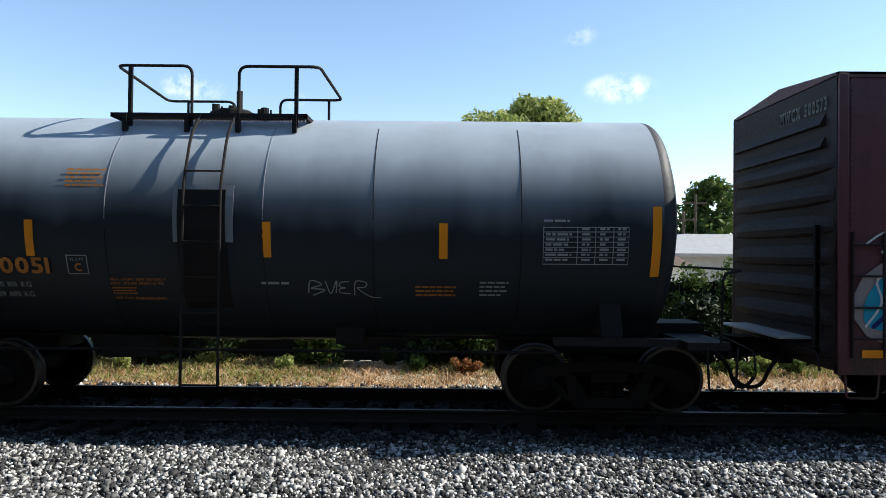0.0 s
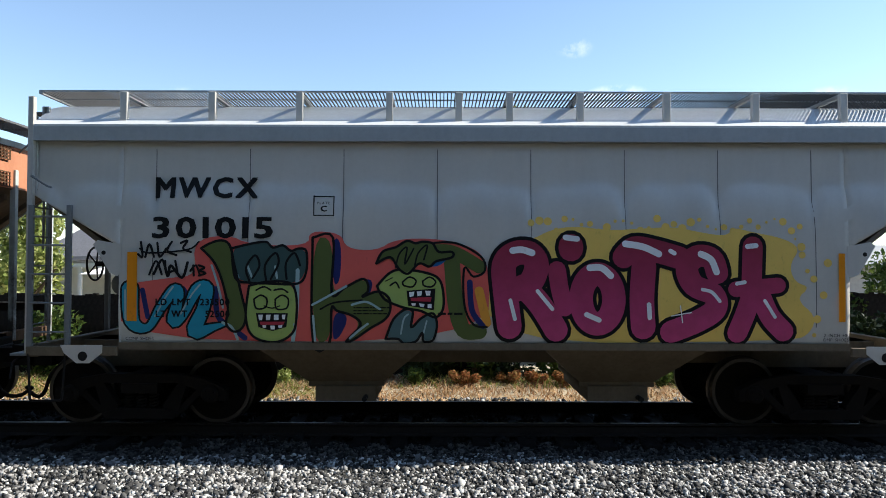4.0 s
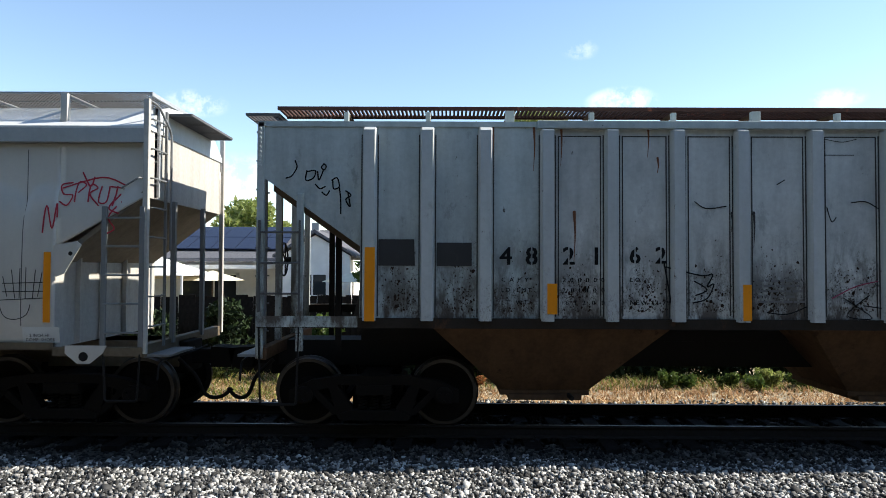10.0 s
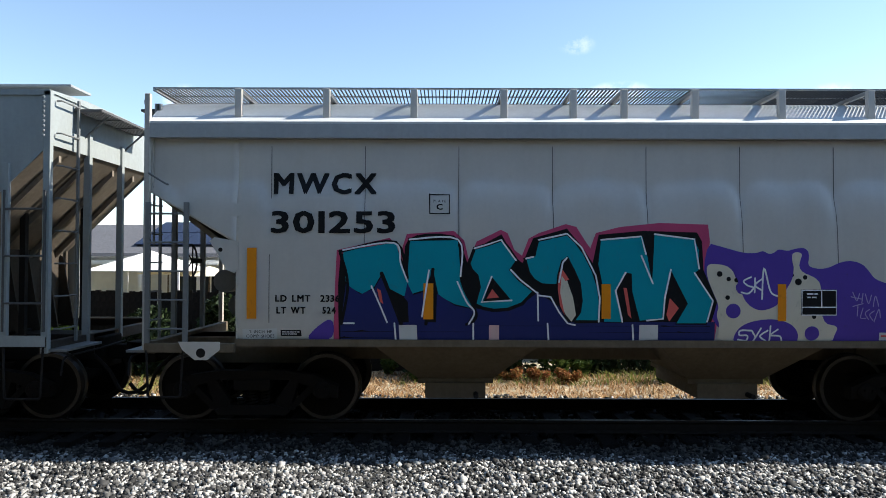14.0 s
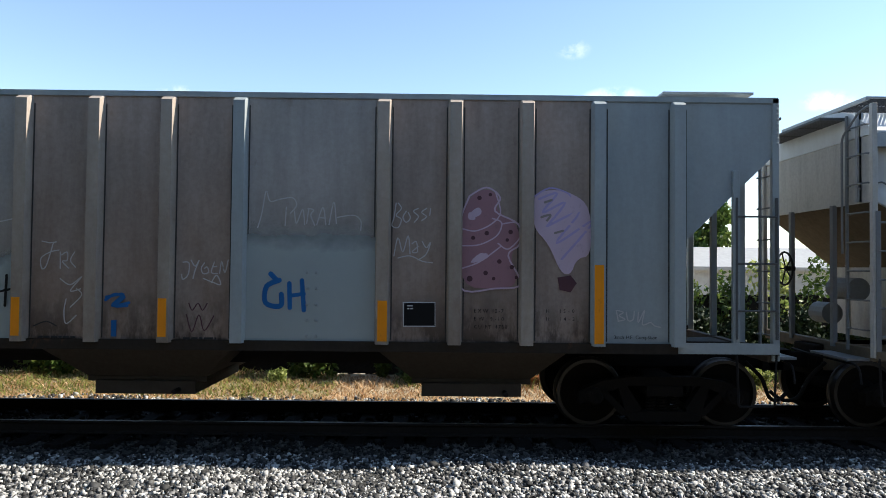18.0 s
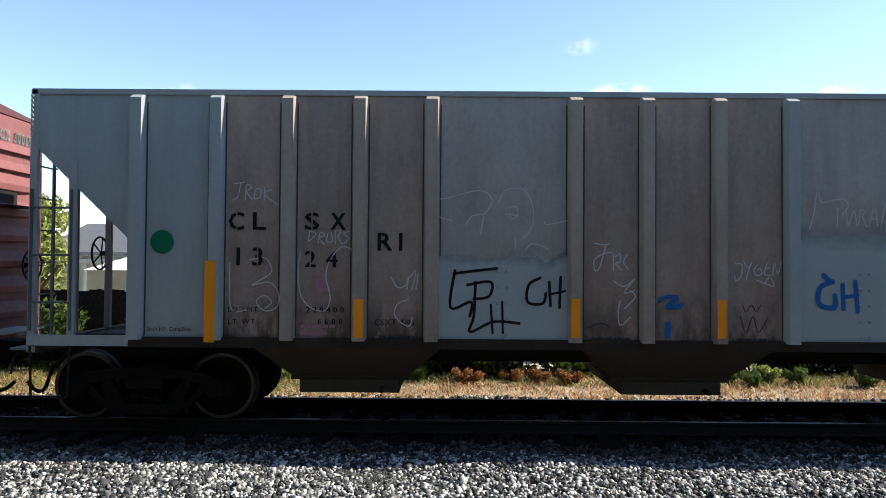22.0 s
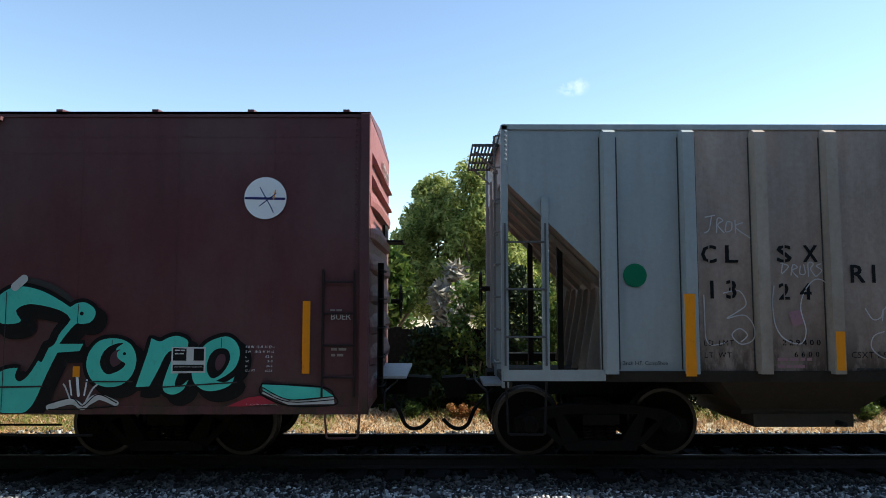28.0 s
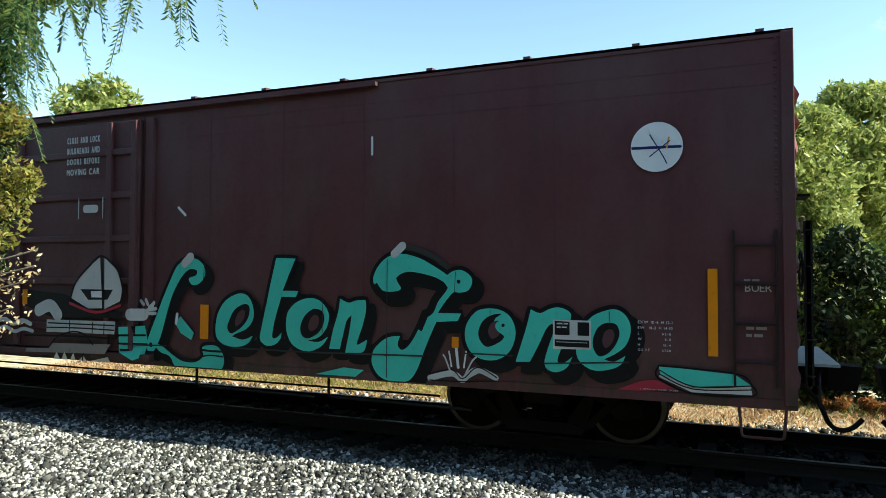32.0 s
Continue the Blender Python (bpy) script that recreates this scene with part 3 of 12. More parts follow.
# ---- covered hopper with smooth curved sides ----
def smooth_hopper(x, label, group):
    car = thing("covered_hopper_car", label, "freight car", x, TRACK_Y, 0, group)
    H, cut = 5.86, 1.16

    def depth(z, xx):
        if z > 3.78:
            return -1.425
        # below a straight upper band each plate swells outwards between two welded seams
        u = ((xx - 0.61) / 1.22) % 1.0
        k = math.floor((xx - 0.61) / 1.22)
        wave = math.sin(math.pi * u)
        dimple = 0.5 + 0.5 * math.sin(2.0 * math.pi * u * (1 + k % 2) + 1.3 * k)
        start = 3.25 - 0.26 * (1.0 - wave) ** 4 - 0.03 * dimple * wave
        s = start - z
        s = 0.5 * (s + math.sqrt(s * s + 0.0018))
        swell = 0.1 * (1.0 - math.exp(-s / (0.15 + 0.1 * dimple)))
        foot = 0.05 * max(0.0, (1.7 - z) / 0.6) ** 2
        return -1.415 - swell + foot

    bm = bmesh.new()
    side_sheet(bm, -H + cut, H - cut, 1.17, 1.17, 3.8, depth, 154, 60)
    side_sheet(bm, -H, -H + cut, 3.1, 2.42, 3.8, depth, 14, 30)
    side_sheet(bm, H - cut, H, 2.42, 3.1, 3.8, depth, 14, 30)
    bmesh.ops.remove_doubles(bm, verts=bm.verts[:], dist=0.004)
    thick(part("side_sheet", bm, M["hopper_grey"], car, "grey curved side sheet with welded seams", True), 0.016)
    far = bmesh.new()
    side_sheet(far, -H + cut, H - cut, 1.17, 1.17, 3.8, lambda z, xx: -depth(z, xx), 12, 12)
    side_sheet(far, -H, -H + cut, 3.1, 2.42, 3.8, lambda z, xx: -depth(z, xx), 3, 5)
    side_sheet(far, H - cut, H, 2.42, 3.1, 3.8, lambda z, xx: -depth(z, xx), 3, 5)
    thick(part("side_sheet", far, M["hopper_grey"], car, "grey curved side sheet with welded seams", True), 0.016)
    for k in range(-4, 5):
        if k == 0:
            continue
        xs = (k - (0.5 if k > 0 else -0.5)) * 1.22
        part("weld_seam", tubes([(xs, depth(z, xs) - 0.007, z) for z in [1.4 + 0.1 * i for i in range(24)]], r=0.006, seg=4), M["dull_steel"], car)
    two_sides("eave_beam", boxes((-H, H, -1.53, -1.45, 3.79, 3.97)), M["galvanised"], car)
    bm = bmesh.new()
    slab(bm, [(-1.53, 3.972), (-1.53, 4.0), (-1.3, 4.15), (-1.05, 4.31), (-0.8, 4.395), (-0.4, 4.44), (0, 4.45), (0.4, 4.44), (0.8, 4.395), (1.05, 4.31), (1.3, 4.15), (1.53, 4.0), (1.53, 3.972)], -H, H)
    part("roof", bm, M["hopper_roof"], car, "pale metal roof with sunlit eave")
    # running board on posts
    walkz = 4.485
    board = part("running_board", boxes((-H + 0.04, H - 0.04, -1.36, -1.33, walkz - 0.022, walkz)), M["galvanised"], car, "long steel edge of the roof walk")
    for y0, y1, zl in ((-0.46, -0.43, 0.03), (-0.9, -0.885, 0.02)):
        part("board_rail", boxes((-H + 0.04, H - 0.04, y0, y1, walkz - zl, walkz - 0.001)), M["galvanised"], board)
    for x0 in (-H, H - 0.04):
        part("board_end", boxes((x0, x0 + 0.04, -1.36, 0.9, walkz - 0.05, walkz)), M["galvanised"], board)
    bm = bmesh.new()
    for k in range(232):
        xs = -H + 0.05 + k * (2 * H - 0.1) / 231
        box(bm, xs - 0.006, xs + 0.008, -1.33, -0.46, walkz - 0.022, walkz - 0.004)
    part("grating", bm, M["dark_steel"], board, "open steel grating of the roof walk")
    for px in (-4.72, -3.565, -2.42, -1.24, -0.33, 0.336, 1.265, 2.4, 3.565, 4.72):
        part("board_post", boxes((px - 0.045, px + 0.045, -1.42, -1.34, 4.03, walkz - 0.03), bevel=0.006), M["hopper_grey"], board)
        part("board_bracket", boxes((px - 0.03, px + 0.03, -1.34, -0.44, walkz - 0.075, walkz - 0.024), bevel=0.005), M["galvanised"], board)
    for hx in (-3.9, -1.6, 0.7, 3.0):
        bm = bmesh.new()
        box(bm, hx - 0.45, hx + 0.45, -0.35, 0.35, 4.4, 4.5, bevel=0.03)
        part("roof_hatch", bm, M["hopper_roof"], car)
    # ends
    for way in (-1, 1):
        e = way * H
        bm = bmesh.new()
        slab(bm, [(-1.47, 3.08), (-1.47, 3.97), (-1.25, 4.12), (-0.7, 4.25), (0.7, 4.25), (1.25, 4.12), (1.47, 3.97), (1.47, 3.08)], e - way * 0.05, e - way * 0.02)
        part("end_wall", bm, M["hopper_end"], car, "pale dusty upper end wall")
        bm = bmesh.new()
        prism(bm, [(e - way * 0.03, 3.1), (e - way * 2.6, 1.12), (e - way * 2.64, 1.16), (e - way * 0.06, 3.16)], -1.46, 1.46)
        # left-hand sheet takes a darker paint that holds that end's shade
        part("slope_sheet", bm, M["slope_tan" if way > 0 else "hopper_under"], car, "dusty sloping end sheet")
        bm = bmesh.new()
        slab(bm, [(-1.5, 1.12), (-1.5, 2.42), (1.5, 2.42), (1.5, 1.12)], e - way * (cut + 0.02), e - way * cut)
        part("bulkhead", bm, M["hopper_end"], car, "upright plate over the truck")
        bm = bmesh.new()
        g = e - way * cut
        prism(bm, [(g - way * 0.02, 2.45), (g + way * 0.28, 2.5), (g + way * 0.34, 2.45), (g + way * 0.12, 2.08), (g + way * 0.02, 2.04), (g - way * 0.03, 2.1)], depth(2.42, g) - 0.012, depth(2.42, g) + 0.004)
        door = part("gusset_plate", bm, M["hopper_grey"], car, "rounded grey gusset plate")
        bm = bmesh.new()
        turned(bm, [(-0.003, 0.028), (0.0, 0.028)], g + way * 0.2, depth(2.42, g) - 0.012, 2.34, 12)
        part("lift_hole", bm, M["black_iron"], door)
        for yy in (-1.0, -0.35, 0.35, 1.0):
            part("bulkhead_rib", boxes((min(e - way * cut, e - way * (cut - 0.05)), max(e - way * cut, e - way * (cut - 0.07)), yy - 0.02, yy + 0.02, 1.14, 2.38)), M["hopper_end"], car)
        a, b = sorted((e, e - way * 1.9))
        part("end_sill", boxes((a, b, -0.35, 0.35, 0.72, 1.1), (min(e, e - way * 0.12), max(e, e - way * 0.12), -1.5, 1.5, 1.0, 1.16), (min(e, e - way * cut), max(e, e - way * cut), -1.56, -1.5, 1.02, 1.14), bevel=0.01), M["hopper_under"], car)
        plate = bmesh.new()
        prism(plate, [(e - way * 0.45, 1.16), (e - way * 0.98, 1.16), (e - way * 0.98, 1.06), (e - way * 0.82, 0.93), (e - way * 0.66, 0.93), (e - way * 0.5, 1.06)], -1.58, -1.56)
        jack = part("pull_plate", plate, M["hopper_grey"], car, "light plate with a towing hole")
        bm = bmesh.new()
        turned(bm, [(-0.004, 0.06), (0.0, 0.06)], e - way * 0.74, -1.582, 1.02, 16)
        part("towing_hole", bm, M["black_iron"], jack)
        for yy in (-1.5, 1.5):
            part("corner_post", boxes((e - 0.035, e + 0.035, yy - 0.035, yy + 0.035, 1.05, 4.36), bevel=0.006), M["hopper_end"], car)
        two_sides("end_post", boxes((e - 0.03, e + 0.03, -0.62, -0.54, 1.1, 3.1)), M["frame_grey"], car)
        add_ladder(car, *sorted((e - way * 0.03, e - way * 0.52)), -1.54, 1.1, 2.95, 5, M["frame_grey"])
        add_ladder(car, *sorted((e + way * 0.01, e - way * 0.02)), -1.2, 3.1, 4.3, 4, M["galvanised"], name="end_ladder")
        end_rungs(car, e, way, -1.22, 1.4, 4.1, 8, M["frame_grey"])
        part("end_ladder_stile", boxes((e + way * 0.04 - 0.015, e + way * 0.04 + 0.015, -1.0, -0.96, 1.1, 4.3)), M["frame_grey"], car)
        part("grab_rail", tubes(rounded([(e - way * 0.02, -1.5, 4.36), (e + way * 0.1, -1.4, 4.3), (e + way * 0.12, -1.0, 4.0), (e + way * 0.12, -1.0, 2.4)], 0.1), r=0.016), M["frame_grey"], car)
        part("side_grab", tubes(rounded([(e - way * 0.05, -1.53, 3.32), (e - way * 0.05, -1.6, 3.32), (e - way * 0.28, -1.6, 3.18), (e - way * 0.28, -1.53, 3.18)], 0.03), r=0.012), M["frame_grey"], car)
        crossover(car, e, e + way * 0.35, 4.28)
        part("end_platform", boxes((min(e, e + way * 0.3), max(e, e + way * 0.3), -1.4, -0.5, 1.0, 1.03)), M["frame_grey"], car)
        add_stirrup(car, *sorted((e - way * 0.03, e - way * 0.5)), -1.55, 0.45, 1.05, M["black_iron"])
        add_coupler(car, e, way)
        add_truck(car, way * 4.59)
    add_brake_wheel(car, -H, -1, 0.5, 2.2)
    part("brake_cylinder", tubes([(-H + 0.6, -0.2, 1.9), (-H + 0.6, 0.4, 1.9)], [(-H + 0.6, 0.5, 1.5), (-H + 0.6, 0.9, 1.5)], r=0.17, seg=14), M["frame_grey"], car)
    # sills and bays
    two_sides("side_sill", boxes((-H + cut, H - cut, -1.53, -1.47, 1.1, 1.19)), M["hopper_under"], car)
    part("centre_sill", boxes((-H, H, -0.32, 0.32, 0.78, 1.1)), M["hopper_under"], car)
    for mid in (-1.86, 1.86):
        bay(car, mid, 1.09, 0.46, 1.12, 0.54, 1.45, 0.8, 0.33)
    return car, depth


def bay(car, mid, top_half, low_half, z1, z0, y1, y0, zb, material=None, lean=0.0):
    """A hopper bay: a four-sided funnel and its outlet gate."""
    bm = bmesh.new()
    a = [bm.verts.new((mid + sx * top_half, sy * y1, z1)) for sx, sy in ((-1, -1), (1, -1), (1, 1), (-1, 1))]
    b = [bm.verts.new((mid + lean + sx * low_half, sy * y0, z0)) for sx, sy in ((-1, -1), (1, -1), (1, 1), (-1, 1))]
    bm.faces.new(a)
    bm.faces.new(b[::-1])
    for i in range(4):
        j = (i + 1) % 4
        bm.faces.new((a[i], b[i], b[j], a[j]))
    funnel = part("hopper_bay", bm, material or M["hopper_under"], car)
    m = mid + lean
    part("outlet_gate", boxes((m - low_half * 0.9, m + low_half * 0.9, -y0 - 0.12, y0 + 0.12, zb, z0), (m - low_half - 0.06, m + low_half + 0.06, -y0 - 0.06, y0 + 0.06, z0 - 0.02, z0 + 0.05), bevel=0.01), material or M["hopper_under"], funnel)
    part("gate_shaft", tubes([(m + low_half * 0.6, -y0 - 0.3, zb + 0.06), (m + low_half * 0.6, y0 + 0.3, zb + 0.06)], r=0.035), M["black_iron"], funnel)


# ---- covered hoppers with ribbed sides ----
def ribbed_hopper(x, label, H, top, bottom, cut, cut_high, cut_low, ribs, truck_half, bays, mats, rib_w, taper, walk_material):
    car = thing("covered_hopper_car", label, "freight car", x, TRACK_Y, 0, "freight train cars")
    body, rib_mat, under, ends = mats

    def depth(z, xx=0):
        return -1.51 + (taper * (z - 2.57) / (top - 2.57) if z > 2.57 else 0)

    xs = sorted([-H + cut, H - cut] + [r for r in ribs if -H + cut < r < H - cut])
    for a, b in zip(xs, xs[1:]):
        bm = bmesh.new()
        side_sheet(bm, a, b, bottom, bottom, top, depth, 1, 4)
        two_sides("side_panel", bm, body((a + b) / 2), car, 0.02)
    for way in (-1, 1):
        bm = bmesh.new()
        a, b = sorted((way * H, way * (H - cut)))
        la, lb = (cut_high, cut_low) if way == -1 else (cut_low, cut_high)
        side_sheet(bm, a, b, la, lb, top, depth, 4, 6)
        two_sides("end_side_panel", bm, ends, car, 0.02)
    for r in ribs:
        for sgn in (-1, 1):
            seam = bmesh.new()
            slab(seam, [(depth(z) - 0.016, z) for z in (bottom + 0.05, 2.57, top - 0.16)] + [(depth(z) - 0.004, z) for z in (top - 0.16, 2.57, bottom + 0.05)], r + sgn * rib_w * 0.66 - 0.007, r + sgn * rib_w * 0.66 + 0.007)
            part("rib_seam", seam, M["grime"], car)
        bm = bmesh.new()
        w = rib_w / 2
        pts = [(z, depth(z), q) for z, q in ((bottom, 1.0), (2.57, 1.0), (top - 0.115, 1.0), (top - 0.062, 0.28))]
        rings = [[bm.verts.new((r + dx, y - dy * q, z)) for dx, dy in ((-w * 1.2, 0.0), (-w * 0.86, 0.125), (w * 0.86, 0.125), (w * 1.2, 0.0))] for z, y, q in pts]
        for a, b in zip(rings, rings[1:]):
            for k in range(3):
                bm.faces.new((a[k], a[k + 1], b[k + 1], b[k]))
        bm.faces.new(rings[0])
        bm.faces.new(rings[-1])
        two_sides("side_rib", bm, rib_mat(r), car)
    if walk_material:
        middle = [r for r in ribs if abs(r) < 4.9]
        for a, b in zip(middle, middle[1:]):
            y0, y1 = depth(bottom) - 0.016, depth(bottom) - 0.004
            a, b, lo, hi = a + 0.135, b - 0.135, bottom + 0.07, top - 0.17
            part("panel_frame", boxes((a, a + 0.014, y0, y1, lo, hi), (b - 0.014, b, y0, y1, lo, hi), (a + 0.014, b - 0.014, y0, y1, hi - 0.012, hi)), M["grime"], car, "dark welded edge of a recessed panel")
    two_sides("top_chord", boxes((-H, H, depth(top) - 0.03, depth(top) + 0.05, top - 0.06, top + 0.01)), ends, car)
    bm = bmesh.new()
    yt = -depth(top)
    slab(bm, [(-yt, top - 0.02), (-yt, top + 0.012), (-0.6, top + 0.07), (0.6, top + 0.07), (yt, top + 0.012), (yt, top - 0.02)], -H, H)
    part("roof", bm, ends, car)
    two_sides("side_sill", boxes((-H, H, -1.56, -1.48, bottom - 0.1, bottom + 0.03)), M["sill_dark"], car)
    for way in (-1, 1):
        two_sides("end_sill_plate", boxes((min(way * H, way * (H - 1.3)), max(way * H, way * (H - 1.3)), -1.568, -1.56, bottom - 0.09, bottom + 0.05)), ends, car)
    part("centre_sill", boxes((-H, H, -0.32, 0.32, 0.76, 1.12)), M["black_iron"], car)
    part("ridge_sheet", boxes((-H + 1.2, H - 1.2, -0.36, 0.36, 1.125, bottom - 0.02)), M["black_iron"], car)
    for way in (-1, 1):
        e = way * H
        bm = bmesh.new()
        slab(bm, [(-yt, cut_high), (-yt, top), (yt, top), (yt, cut_high)], e - way * 0.05, e - way * 0.02)
        # right end painted in its sunlit orange, left end in its shaded red
        part("end_wall", bm, mats[3] if walk_material is None else M["sunlit_rust_end" if way > 0 else "oxide"], car, "rust-stained end wall")
        if walk_material:
            for za, zb in ((3.82, 4.02), (3.4, 3.62)):
                lattice = boxes(*[(e + way * 0.012 - 0.008, e + way * 0.012 + 0.008, -0.36 + 0.075 * i - 0.008, -0.36 + 0.075 * i + 0.008, za, zb) for i in range(10)],
                                *[(e + way * 0.012 - 0.01, e + way * 0.012 + 0.01, -0.37, 0.325, za + (zb - za) * i / 4 - 0.008, za + (zb - za) * i / 4 + 0.008) for i in range(5)])
                part("step_grating", lattice, M["ribbed_rust"], car, "dark open grating step")
        bm = bmesh.new()
        foot = cut + 0.12
        low_z = cut_high - (cut_high - cut_low) * foot / cut
        prism(bm, [(e - way * 0.03, cut_high), (e - way * foot, low_z), (e - way * (foot + 0.05), low_z + 0.03), (e - way * 0.06, cut_high + 0.06)], -1.47, 1.47)
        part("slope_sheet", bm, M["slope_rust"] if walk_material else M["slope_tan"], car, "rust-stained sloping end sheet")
        for yy in (-1.1, -0.4, 0.4, 1.1):
            bm = bmesh.new()
            prism(bm, [(e - way * 0.1, cut_high - 0.09), (e - way * foot, low_z - 0.02), (e - way * foot, low_z - 0.12), (e - way * 0.1, cut_high - 0.18)], yy - 0.03, yy + 0.03)
            part("slope_stiffener", bm, M["slope_rust"] if walk_material else M["slope_tan"], car)
        head_x = sorted((e - way * foot, e - way * (foot + 0.03)))
        # bulkhead and gussets: the dark copy paints in the shade there
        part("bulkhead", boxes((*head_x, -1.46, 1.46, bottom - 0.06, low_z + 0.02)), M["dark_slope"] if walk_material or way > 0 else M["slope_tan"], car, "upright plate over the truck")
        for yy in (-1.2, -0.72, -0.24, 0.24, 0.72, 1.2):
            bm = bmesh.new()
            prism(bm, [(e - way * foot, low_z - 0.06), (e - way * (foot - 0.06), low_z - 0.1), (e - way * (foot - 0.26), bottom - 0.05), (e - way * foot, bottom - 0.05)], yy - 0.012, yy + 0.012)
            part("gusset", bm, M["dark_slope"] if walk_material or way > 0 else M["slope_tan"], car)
        for yy in (-1.5, -0.5, 0.5, 1.5):
            part("corner_post" if abs(yy) > 1 else "end_post", boxes((e - way * 0.03 - 0.045, e - way * 0.03 + 0.045, yy - 0.04, yy + 0.04, 1.0, cut_high + 0.3 if abs(yy) < 1 else top), bevel=0.006), ends, car)
        part("slope_post", boxes((e - way * 0.55 - 0.045, e - way * 0.55 + 0.045, -1.56, -1.5, 1.1, cut_high - 0.25), bevel=0.006), ends, car)
        part("inner_post", boxes((e - way * 0.62 - 0.04, e - way * 0.62 + 0.04, 0.5, 0.58, 1.0, cut_high - 0.45)), M["black_iron"], car)
        part("inner_post", boxes((e - way * 0.9 - 0.04, e - way * 0.9 + 0.04, -0.6, -0.52, 1.0, cut_high - 0.6)), M["black_iron"], car)
        add_ladder(car, *sorted((e - way * 0.03, e - way * 0.55)), -1.565, bottom + 0.1, cut_high - 0.6, 3, M["dull_steel"], stile=0.012)
        end_rungs(car, e, way, -1.15, 1.3, top - 0.1, 8, M["frame_grey"])
        part("end_ladder_stile", boxes((e + way * 0.05 - 0.015, e + way * 0.05 + 0.015, -0.94, -0.9, 1.1, top)), M["frame_grey"], car)
        zc = top + 0.24 if walk_material else top - 0.12
        crossover(car, e - way * 0.1, e + way * 0.35, zc)
        two_sides("board_bracket", tubes([(e - way * 0.03, -0.6, zc - 0.33), (e + way * 0.3, -0.6, zc - 0.03)], r=0.015), M["frame_grey"], car)
        part("end_sill", boxes((min(e, e - way * 0.12), max(e, e - way * 0.12), -1.5, 1.5, 0.98, 1.14), bevel=0.01), under, car)
        part("end_platform", boxes((min(e, e + way * 0.25), max(e, e + way * 0.25), -1.5, -0.6, 1.02, 1.05)), M["frame_grey"], car)
        add_stirrup(car, *sorted((e - way * 0.03, e - way * 0.55)), -1.55, 0.42, bottom, M["black_iron"])
        add_coupler(car, e, way)
        add_truck(car, way * truck_half)
        for k in range(9):
            bm = bmesh.new()
            turned(bm, [(-0.012, 0.012), (-0.008, 0.02), (0.0, 0.02)], e - way * 0.04, depth(3.0) - 0.09, cut_high + 0.1 + k * (top - cut_high - 0.2) / 8, 8)
            part("rivet", bm, ends, car)
    add_brake_wheel(car, -H, -1, 0.6, 2.3)
    if walk_material:
        # a heavier chord over the middle bays, and a rusted walk on short posts
        part("top_chord", boxes((-4.92, 4.95, -1.61, -1.4, top - 0.085, top + 0.014), bevel=0.008), ends, car, "pale chord along the top of the middle bays")
        wz = top + 0.335
        board = part("running_board", boxes((-H + 0.1, H - 0.1, -0.97, -0.94, wz - 0.05, wz), (-H + 0.1, H - 0.1, -0.42, -0.39, wz - 0.05, wz)), M["walk_rust"], car)
        bm = bmesh.new()
        for k in range(300):
            xs = -H + 0.12 + k * (2 * H - 0.24) / 299
            box(bm, xs - 0.014, xs + 0.014, -0.94, -0.42, wz - 0.035, wz - 0.005)
        part("grating", bm, M["walk_rust"], board, "rusted steel grating of the roof walk")
        for k in range(-8, 7):
            xs, w = 1.36 + 1.1 * k, 0.06 if k % 3 == 0 else 0.032
            part("board_post", boxes((xs - w, xs + w, -1.18, -1.1, top - 0.02, top + (0.235 if k % 3 == 0 else 0.215)), bevel=0.005), ends, board)
            part("board_bracket", boxes((xs - 0.03, xs + 0.03, -1.1, -0.4, top + 0.17, top + 0.22), bevel=0.005), M["ribbed_rust"], board)
        part("roof_hatch", boxes((-H + 0.6, H - 0.6, -0.3, 0.3, top + 0.05, top + 0.17), bevel=0.03), M["walk_rust"], car)
    else:
        part("running_board", boxes((H - 1.3, H - 0.05, -0.95, -0.4, top + 0.2, top + 0.23)), M["galvanised"], car)
        part("running_board", boxes((-H + 0.05, -H + 1.3, 0.4, 0.95, top + 0.2, top + 0.23)), M["galvanised"], car)
        part("roof_hatch", boxes((-H + 0.8, H - 0.8, -0.3, 0.3, top + 0.05, top + 0.1), bevel=0.03), ends, car)
    for args in bays:
        bay(car, *args, material=under)
    return car, depth


# ---- track and ground ----
def rail_mesh(x0, x1):
    bm = bmesh.new()
    head = [(-0.036, 0.0), (0.036, 0.0), (0.038, -0.03), (0.012, -0.045), (0.01, -0.14), (0.07, -0.16), (0.07, -0.172), (-0.07, -0.172), (-0.07, -0.16), (-0.01, -0.14), (-0.012, -0.045), (-0.038, -0.03)]
    slab(bm, head, x0, x1)
    return bm


def build_track():
    for k, y in enumerate((-0.755, 0.755)):
        bm = rail_mesh(-90, 90)
        bm.normal_update()
        ob = part("rail", bm, [M["rail_side"], M["steel"]], None)
        for p in ob.data.polygons:
            if p.normal.z > 0.9 and p.center.z > -0.01:
                p.material_index = 1
        ob.location = (0, TRACK_Y + y, 0)
        tagged(ob, "worn steel rail polished on top, rusty at the sides", "rail", "rails", "structure")
    bm = bmesh.new()
    box(bm, -0.115, 0.115, -1.3, 1.3, -0.34, -0.175, bevel=0.012)
    me = bpy.data.meshes.new("sleeper")
    bm.to_mesh(me)
    bm.free()
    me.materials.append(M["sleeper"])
    rng = random.Random(4)
    for k in range(-44, 33):
        ob = new("sleeper", me)
        ob.location = (k * 0.55 + rng.uniform(-0.03, 0.03), TRACK_Y + rng.uniform(-0.05, 0.05), 0)
        ob.rotation_euler.z = rng.uniform(-0.02, 0.02)
        tagged(ob, "dark weathered timber sleeper in the ballast", "sleeper", "sleepers", "structure")


